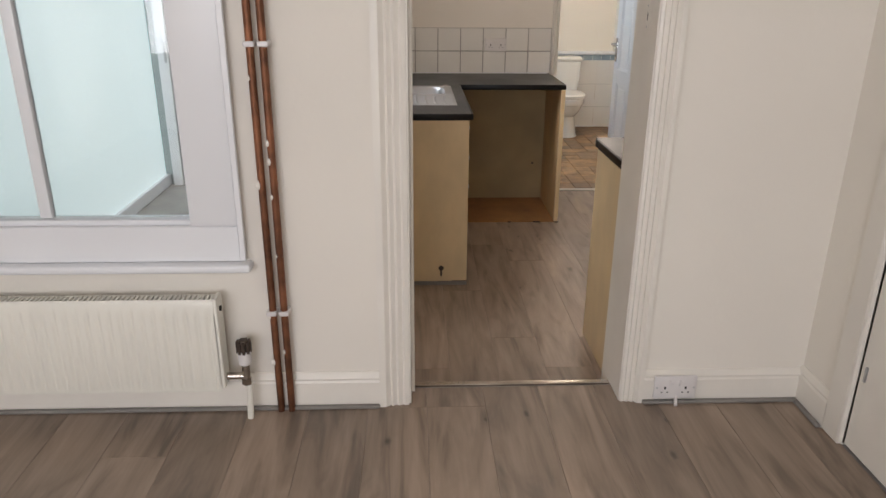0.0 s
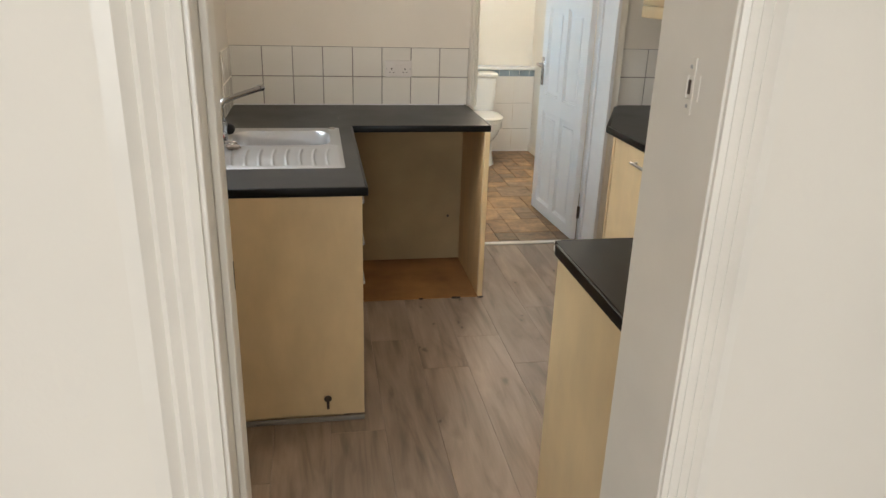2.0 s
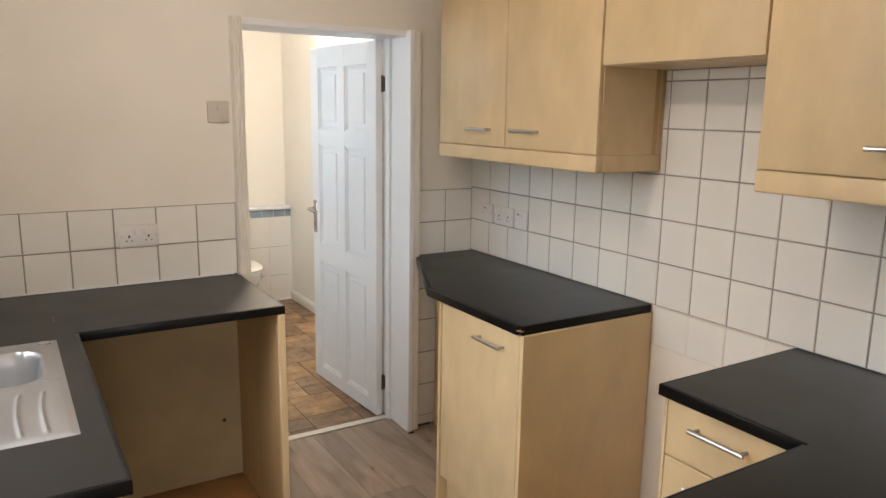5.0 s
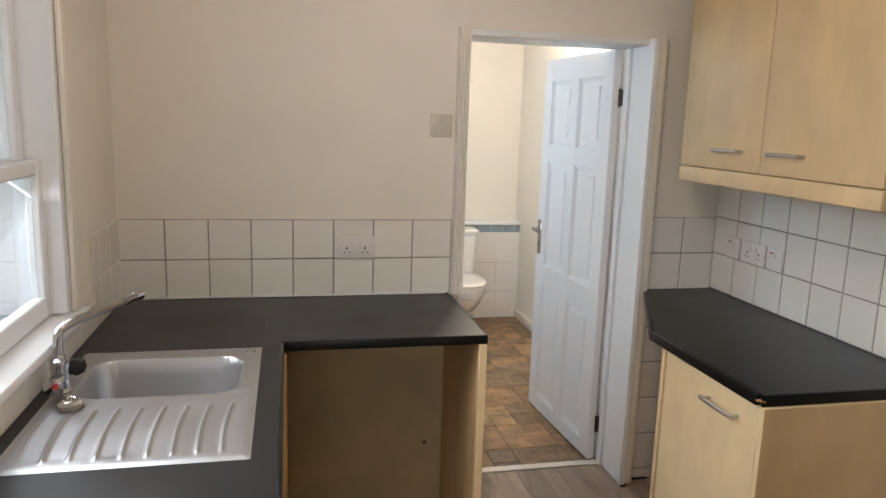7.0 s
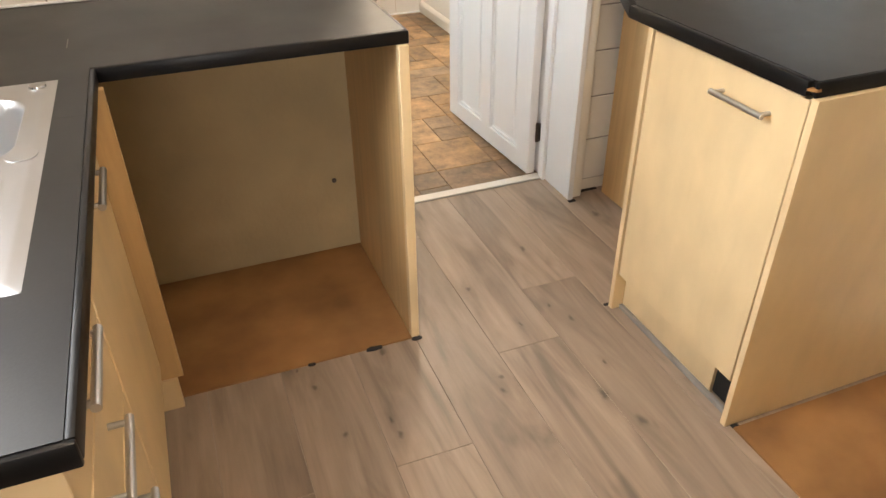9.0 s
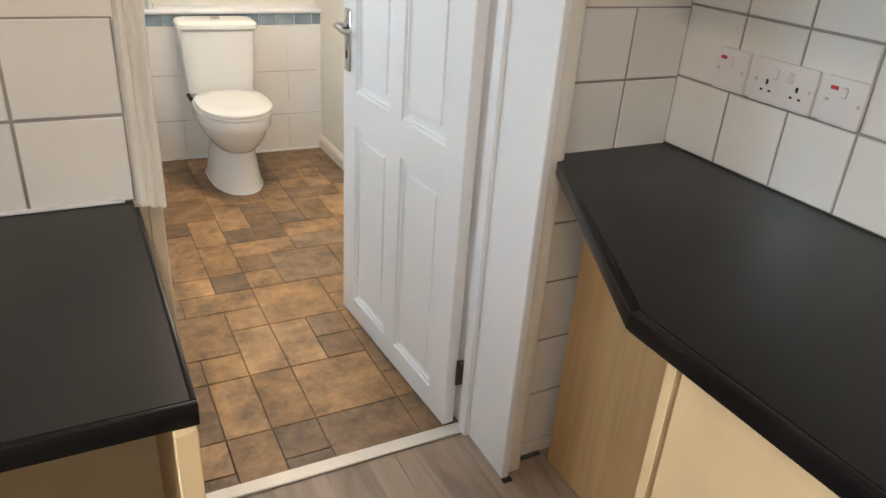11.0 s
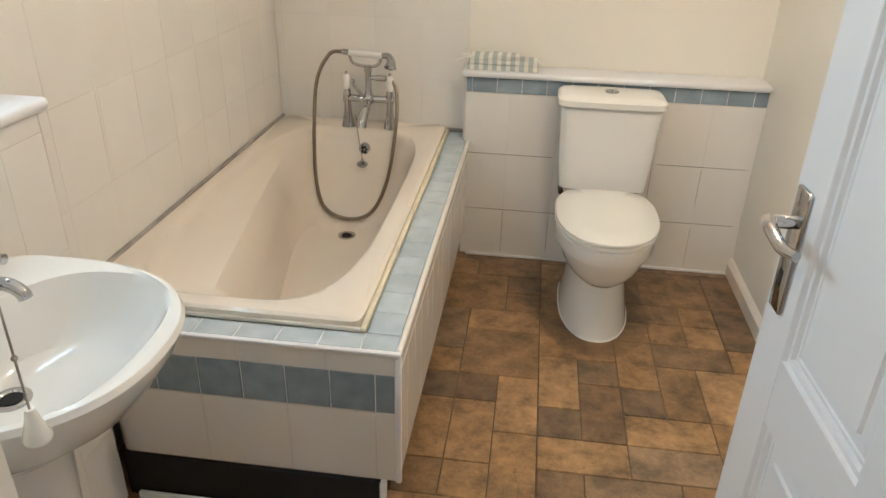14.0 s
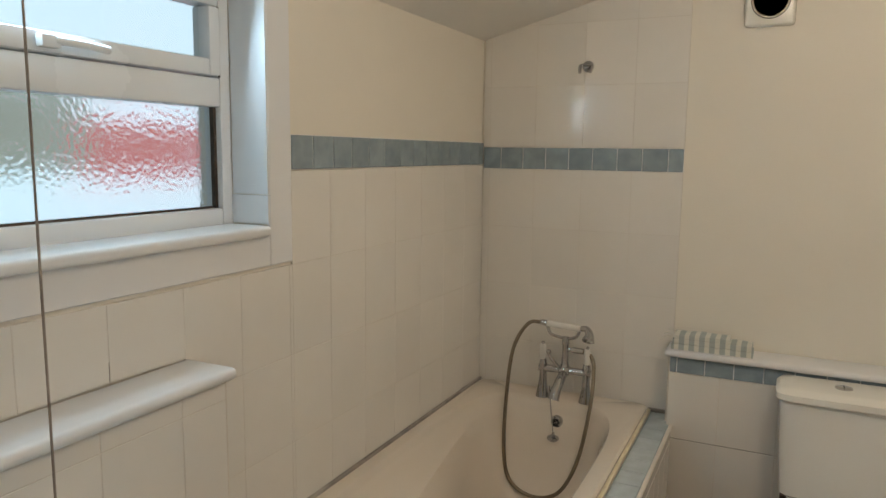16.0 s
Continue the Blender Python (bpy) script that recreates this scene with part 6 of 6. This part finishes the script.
rad = thing("radiator", (-1.1, 2.38, LZ + 0.09), "cream enamelled panel radiator under the window", "radiator")
RX, RZ0, RZ1 = -0.545, 0.265, 0.588
bm = bmesh.new()
prev = None
n, x0r = 300, -1.75
cols = []
for i in range(n + 1):
    x = x0r + (RX - 0.012 - x0r) * i / n
    k = ((x - x0r) / 0.0335) % 1
    rib = 0.006 * (0 if k < 0.15 else min(1, (k - 0.15) / 0.12) if k < 0.8 else max(0, (1 - k) / 0.2))
    col = []
    for z, s in ((RZ0, 0), (RZ0 + 0.012, 0), (RZ0 + 0.03, 1), (RZ1 - 0.055, 1), (RZ1 - 0.04, 0), (RZ1 - 0.012, 0), (RZ1, -1)):
        y = 2.335 - (rib * s if s > 0 else 0) + (0.008 if s < 0 else 0)
        col.append(bm.verts.new((x, y, z)))
    cols.append(col)
for a, b in zip(cols, cols[1:]):
    for i in range(6):
        bm.faces.new((a[i], b[i], b[i + 1], a[i + 1]))
part("front_panel", bm, M_RAD, rad)
part("back_panel", B(x0r, RX - 0.012, 2.385, 2.395, RZ0, RZ1 - 0.004, bevel=0.003), M_RAD, rad)
part("side_cover", B(RX - 0.014, RX, 2.333, 2.400, RZ0 + 0.01, RZ1 + 0.003, bevel=0.006, seg=2), M_RAD, rad)
bm = bmesh.new()
for i in range(80):
    x = RX - 0.02 - i * 0.0145
    box(bm, x - 0.004, x + 0.004, 2.344, 2.384, RZ1 - 0.012, RZ1 - 0.002)
part("top_grille", bm, M_RAD, rad, "slotted top grille", smooth=False)
part("bracket", B(-0.70, -0.67, 2.395, 2.44, 0.30, 0.55), M_RAD, rad)
part("air_vent", cyl(bmesh.new(), (RX - 0.001, 2.365, RZ1 - 0.04), (RX + 0.004, 2.365, RZ1 - 0.04), 0.009), M_BLACK, rad)
bm = bmesh.new()
lathe(bm, (-0.483, 2.365, 0.345), [(0.012, 0), (0.020, 0.008), (0.022, 0.05), (0.014, 0.055)], seg=18)
v = part("valve_head", bm, M_PLASTIC, rad, "white thermostatic valve head")
bm = bmesh.new()
for k in range(9):
    a = 2 * math.pi * k / 9
    box(bm, -0.483 + 0.020 * math.cos(a) - 0.004, -0.483 + 0.020 * math.cos(a) + 0.004, 2.365 + 0.020 * math.sin(a) - 0.004, 2.365 + 0.020 * math.sin(a) + 0.004, 0.392, 0.432)
lathe(bm, (-0.483, 2.365, 0.395), [(0.017, 0), (0.017, 0.035), (0.012, 0.042)], seg=16)
part("grip", bm, M_HINGE, v, "ribbed dark grip")
bm = bmesh.new()
cyl(bm, (-0.483, 2.365, 0.285), (-0.483, 2.365, 0.345), 0.013)
cyl(bm, (-0.545, 2.365, 0.305), (-0.483, 2.365, 0.305), 0.012)
cyl(bm, (-0.483, 2.365, 0.276), (-0.483, 2.365, 0.296), 0.017, seg=6)
part("valve_body", bm, M_BRASSY, rad, "dull metal valve body")
part("tail_pipe", cyl(bmesh.new(), (-0.483, 2.365, LZ), (-0.475, 2.365, 0.28), 0.0105), M_RAD, rad, "cream painted tail pipe")

for x, dx in ((-0.392, 0.004), (-0.353, 0.0)):
    p = thing("heating_pipe", (x, 2.40, LZ), "tarnished copper heating pipe with paint spots on the wall", "pipe", "heating pipes")
    part("tube", cyl(bmesh.new(), (x + dx, 2.405, LZ), (x - 0.004, 2.405, LC), 0.0115), M_COPPER, p)
    for z in (0.512, 1.345):
        c = B(x - 0.016, x + 0.016, 2.388, 2.44, z - 0.008, z + 0.008, bevel=0.003)
        part("clip", c, M_PLASTIC, p, "white plastic pipe clip")
    rnd = random.Random(int(x * 1000))
    for k in range(5):
        z = LZ + 0.12 + rnd.random() * 1.1
        s = rnd.random() * 0.006 + 0.004
        part("paint_spot", ball(bmesh.new(), (x - 0.008, 2.397, z), s, (1, 0.5, 1.5), 8), M_TRIM, p)

# ---- small pieces: tiles, planks, flags ----
PIECES = {}


def piece_mesh(w, h, t, material, bevel=0.0016, edge=None):
    """A slab w by h, t thick, its face up along local z, origin at its middle and back; alike slabs share one mesh."""
    key = (round(w, 4), round(h, 4), round(t, 4), material.name)
    if key not in PIECES:
        b = min(bevel, w * 0.3, h * 0.3)
        lo = [(-w / 2, -h / 2, 0), (w / 2, -h / 2, 0), (w / 2, h / 2, 0), (-w / 2, h / 2, 0)]
        mid = [(x, y, t - b) for x, y, _ in lo]
        hi = [(x - math.copysign(b, x), y - math.copysign(b, y), t) for x, y, _ in lo]
        faces = [(8, 9, 10, 11)]
        for k in (0, 4):
            faces += [(k + i, k + (i + 1) % 4, k + 4 + (i + 1) % 4, k + 4 + i) for i in range(4)]
        me = bpy.data.meshes.new("piece")
        me.from_pydata(lo + mid + hi, [], faces)
        me.materials.append(material)
        if edge:
            me.materials.append(edge)
            for k in range(5, 9):
                me.polygons[k].material_index = 1
        PIECES[key] = me
    return PIECES[key]


def frame_of(u, v, n):
    return Matrix((u, v, n)).transposed()


def lay(name, parent, corner, u, v, n, w, h, t, material, bevel=0.0016, edge=None):
    """Lay one piece with its lower left corner at corner, along u and v, facing n."""
    u, v, n = Vector(u), Vector(v), Vector(n)
    ob = new(name, piece_mesh(w, h, t, material, bevel, edge))
    ob.matrix_world = Matrix.Translation(Vector(corner) + u * w / 2 + v * h / 2 - origin(parent)) @ frame_of(u, v, n).to_4x4()
    ob.parent = parent
    return ob


def cuts(a, b, start, pitch):
    """Joint positions between a and b, one of them at start."""
    k = math.floor((a - start) / pitch) + 1
    out = [a]
    while start + k * pitch < b - 0.012:
        if start + k * pitch > a + 0.012:
            out.append(start + k * pitch)
        k += 1
    return out + [b]


def field(parent, point, u, v, n, us, vs, joint, material, t=0.008, back=None, name="tile"):
    """Tiles between the joints us and vs on the plane through point; back is the grout behind them."""
    P, U, V, N = Vector(point), Vector(u), Vector(v), Vector(n)
    for a, b in zip(us, us[1:]):
        for c, d in zip(vs, vs[1:]):
            if b - a > joint + 0.004 and d - c > joint + 0.004:
                lay(name, parent, P + U * (a + joint / 2) + V * (c + joint / 2), u, v, n, b - a - joint, d - c - joint, t, material, 0.0007 if material is M_TILE_B else 0.0016)
    if back:
        bm = bmesh.new()
        quad = [P + U * a + V * c + N * w for w in (0.0005, t - (0.001 if back is M_GROUT_B else 0.0025)) for a, c in ((us[0], vs[0]), (us[-1], vs[0]), (us[-1], vs[-1]), (us[0], vs[-1]))]
        q = [bm.verts.new(p) for p in quad]
        skin(bm, [q[:4], q[4:]])
        part("grout", bm, back, parent, smooth=False)


OB = bpy.data.objects
X, Y, Z, NX_, NY_ = (1, 0, 0), (0, 1, 0), (0, 0, 1), (-1, 0, 0), (0, -1, 0)
KP, KJ = 0.1573, 0.0052
far_w, right_w, left_w = OB["wall_kitchen_far"], OB["wall_kitchen_right"], OB["wall_kitchen_left"]
field(far_w, (0, KF, 0), X, Z, NY_, cuts(KL, 1.027, 0.866, KP), [WT1 + 0.001, 1.056, 1.211], KJ, M_TILE, back=M_GROUT)
field(far_w, (0, KF, 0), X, Z, NY_, [1.907, 2.072, KR - 0.008], [0.051, 0.223, 0.395, 0.567, 0.728, 0.90, 1.064, 1.222], KJ, M_TILE, back=M_GROUT)
field(left_w, (KL, 0, 0), Y, Z, X, [5.07, 5.15, 5.295, KF - 0.008], [WT1 + 0.001, 1.056, 1.211], KJ, M_TILE, back=M_GROUT_B)
field(left_w, (KL, 0, 0), Y, Z, X, cuts(3.78, 5.069, 4.42, KP), [WT1 + 0.001, 0.994], 0.003, M_TILE, back=M_GROUT_B)
zr = [WT1 + 0.001, 1.068, 1.228, 1.390, 1.553, 1.718, 1.757]
yr = cuts(2.655, KF - 0.001, 4.053, 0.1545)
field(right_w, (KR, 0, 0), Y, Z, NX_, yr, zr[:4], KJ, M_TILE, back=M_GROUT)
gap = [y for y in yr if 3.64 < y < 4.225]
field(right_w, (KR, 0, 0), Y, Z, NX_, [3.632, *gap, 4.234], zr[3:], KJ, M_TILE, back=M_GROUT)
field(right_w, (KR, 0, 0), Y, Z, NX_, [3.655, *gap, 4.214], [0.752, 0.901], KJ, M_TILE, back=M_GROUT_B)

# bathroom tiles
left_b, far_b, half_b, box_b, near_b = OB["wall_bathroom_left"], OB["wall_bathroom_far"], OB["wall_half_height"], OB["wall_boxing"], OB["bathtub"]
BJ = 0.0013
rows = [0.005, 0.246, 0.486, 0.728, 0.970, 1.213, 1.457]
ys = cuts(7.034, BF - 0.0073, 7.208, 0.1865)
field(left_b, (BL, 0, 0), Y, Z, X, ys, rows[2:], BJ, M_TILE_B, 0.007, M_GROUT_B)
field(left_b, (BL, 0, 0), Y, Z, X, cuts(SHY, 7.034, 7.208, 0.1865), rows[:6], BJ, M_TILE_B, 0.007, M_GROUT_B)
field(left_b, (BL, 0, 0), Y, Z, X, cuts(BN, SHY, 7.208, 0.1865), [1.057, 1.213], BJ, M_TILE_B, 0.007, M_GROUT_B)
field(left_b, (BL, 0, 0), Y, Z, X, cuts(7.036, BF - 0.009, 7.036, 0.0955), [1.459, 1.550], 0.003, M_BLUE, 0.008, M_WHITE)
field(far_b, (0, BF, 0), X, Z, NY_, cuts(BL + 0.0073, 1.094, 0.515, 0.195), [0.486, 0.727, 0.966, 1.206, 1.443], BJ, M_TILE_B, 0.007, M_GROUT_B)
field(far_b, (0, BF, 0), X, Z, NY_, cuts(BL + 0.0073, 1.094, 0.515, 0.195), [1.533, 1.773, 2.01, 2.09], BJ, M_TILE_B, 0.007, M_GROUT_B)
field(far_b, (0, BF, 0), X, Z, NY_, cuts(BL + 0.008, 1.094, 0.37, 0.0955), [1.444, 1.532], 0.003, M_BLUE, 0.008, M_WHITE)
field(half_b, (0, BH + 0.006, 0), X, Z, NY_, cuts(1.100, BR - 0.001, 1.275, 0.195), [0.004, 0.218, 0.464, 0.715], 0.0020, M_TILE_B, 0.006, M_GROUT_B)
field(half_b, (0, BH + 0.006, 0), X, Z, NY_, cuts(1.100, BR - 0.001, 1.125, 0.0975), [0.716, 0.776], 0.003, M_BLUE, 0.007, M_WHITE)
field(half_b, (1.098, 0, 0), (0, -1, 0), Z, NX_, [-BF + 0.009, -BH - 0.004], [DK + 0.01, 0.776], BJ, M_TILE_B, 0.006, M_GROUT_B)
field(box_b, (SHX - 0.012, 0, 0), Y, Z, X, cuts(BN, SHY - 0.004, 6.53, 0.187), [0.005, 0.24, 0.485, 0.73, 0.985, 1.027], BJ, M_TILE_B, 0.007, M_GROUT_B)
field(box_b, (0, SHY - 0.004, 0), (-1, 0, 0), Z, Y, [-SHX + 0.0052, -BL - 0.008], [0.005, 0.24, 0.485, 0.73, 0.985, 1.027], BJ, M_TILE_B, 0.004, M_GROUT_B)
# grime in some joints
for y, z0, z1 in ((6.6485, 1.06, 1.205), (6.462, 1.06, 1.10), (6.83, 1.14, 1.21), (7.7675, 0.60, 0.72), (7.581, 0.55, 0.60), (7.954, 0.70, 0.727), (7.395, 0.555, 0.58)):
    part("grime", B(BL + 0.004, BL + 0.0064, y - 0.0012, y + 0.0012, z0, z1), M_HINGE, left_b, "dark mould in a joint")
for x0, x1, z in ((1.88, 2.22, 0.464), (2.06, 2.22, 0.218), (1.11, 1.46, 0.464), (1.11, 1.50, 0.218), (1.82, 2.05, 0.218)):
    part("grime", B(x0, x1, BH + 0.0008, BH + 0.003, z - 0.0012, z + 0.0012), M_HINGE, half_b, "dark mould in a joint")
for x, z0, z1 in ((1.275, 0.02, 0.21), (1.47, 0.05, 0.20), (1.86, 0.23, 0.45), (2.055, 0.02, 0.20), (2.055, 0.30, 0.45)):
    part("stain", B(x - 0.001, x + 0.001, BH + 0.0008, BH + 0.0026, z0, z1), M_GROUT_S, half_b, "brown stained joint")
# bath panels and deck
for P, u, n, a, b, st in (((0, 6.688, 0), X, NY_, BL + 0.13, 1.108, 0.637), ((1.110, 0, 0), Y, X, 6.692, BH - 0.003, 6.80)):
    field(near_b, P, u, Z, n, cuts(a, b, st, 0.212), [0.137, 0.343], BJ, M_TILE_B, 0.006, M_GROUT_B)
    field(near_b, P, u, Z, n, cuts(a, b, st, 0.1062), [0.344, 0.452], 0.003, M_BLUE if u == X else M_TILE_B, 0.007, M_WHITE)
    field(near_b, P, u, Z, n, cuts(a, b, st + 0.1, 0.212), [0.453, 0.503], BJ, M_TILE_B, 0.006, M_GROUT_B)
field(near_b, (0, 0, DK - 0.006), X, Y, Z, [1.025, 1.109], cuts(6.757, BF - 0.01, 6.85, 0.099), 0.0015, M_BLUE_L, 0.006, M_WHITE)
field(near_b, (0, 0, DK - 0.006), X, Y, Z, cuts(BL + 0.13, 1.109, 0.73, 0.099), [6.692, 6.755], 0.003, M_BLUE_L, 0.006, M_WHITE)

# planks
def planks(parent, x0, x1, y0, y1, z, start, seed, pitch=0.2, ends=None):
    rnd = random.Random(seed)
    xs = cuts(x0, x1, start, pitch)
    for i, (a, b) in enumerate(zip(xs, xs[1:])):
        y = y0
        first = rnd.choice((0.35, 0.62, 0.9, 1.15))
        while y < y1 - 0.02:
            e = min(y1, y + first)
            if y1 - e < 0.12:
                e = y1
            lay("plank", parent, (a + 0.0002, y + 0.0002, z - 0.004), X, Y, Z, b - a - 0.0004, e - y - 0.0004, 0.004, M_OAK, 0.0013, M_OAK_EDGE)
            y, first = e, 1.22


planks(floor_k, KL, KR, 2.568, 5.60, 0.0, 0.61, 5)
planks(floor_l, -2.6, 1.415, -2.4, 2.536, LZ, 0.105, 9)

# vinyl flags: known ones first, then a random filling of the grid
GX, GY, GW, GH = 1.064, 6.650, 0.131, 0.137
FLAGS = [(4, 0, 2, 2, 1), (2, 0, 1, 1, 1), (0, 0, 2, 1, 0), (3, 0, 1, 1, 0), (3, 1, 1, 1, 0), (2, 1, 1, 2, 0), (3, 2, 2, 1, 0), (3, 3, 1, 1, 1), (2, 3, 1, 2, 0), (4, 3, 1, 2, 0), (5, 4, 1, 1, 1), (1, 2, 1, 2, 0),
         (3, 4, 1, 2, 0), (1, 7, 2, 1, 0), (5, 5, 1, 2, 0), (5, 3, 2, 1, 0), (1, 1, 1, 1, 0), (1, -1, 2, 1, 0), (0, -3, 2, 2, 0), (0, -1, 1, 1, 1), (3, -2, 2, 2, 0), (4, -3, 1, 1, 1), (1, 5, 2, 2, 0), (2, -2, 1, 1, 0), (3, -4, 1, 2, 0), (2, -4, 1, 2, 0), (6, 0, 1, 2, 0), (5, -1, 1, 1, 0), (4, 5, 1, 1, 1)]
used = set()


def flag(i, j, w, h, grey):
    a, b = max(BL, GX + i * GW), min(BR, GX + (i + w) * GW)
    c, d = max(5.646, GY + j * GH), min(BF, GY + (j + h) * GH)
    if b - a > 0.01 and d - c > 0.01:
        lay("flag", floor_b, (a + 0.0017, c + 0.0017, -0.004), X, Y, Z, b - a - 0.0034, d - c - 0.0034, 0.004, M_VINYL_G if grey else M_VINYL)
    for p in range(w):
        for q in range(h):
            used.add((i + p, j + q))


M_VINYL_G = stone_print("grey_stone_print_vinyl", True)
for f in FLAGS:
    flag(*f)
rnd = random.Random(3)
for j in range(-8, 13):
    for i in range(-6, 10):
        if (i, j) in used:
            continue
        opts = [(1, 1), (1, 1), (2, 1), (1, 2), (2, 2), (2, 2)]
        w, h = rnd.choice(opts)
        while any((i + p, j + q) in used for p in range(w) for q in range(h)):
            w, h = (1, 1) if (w, h) != (1, 1) else (w, h)
            if (w, h) == (1, 1):
                break
        flag(i, j, w, h, rnd.random() < 0.2)
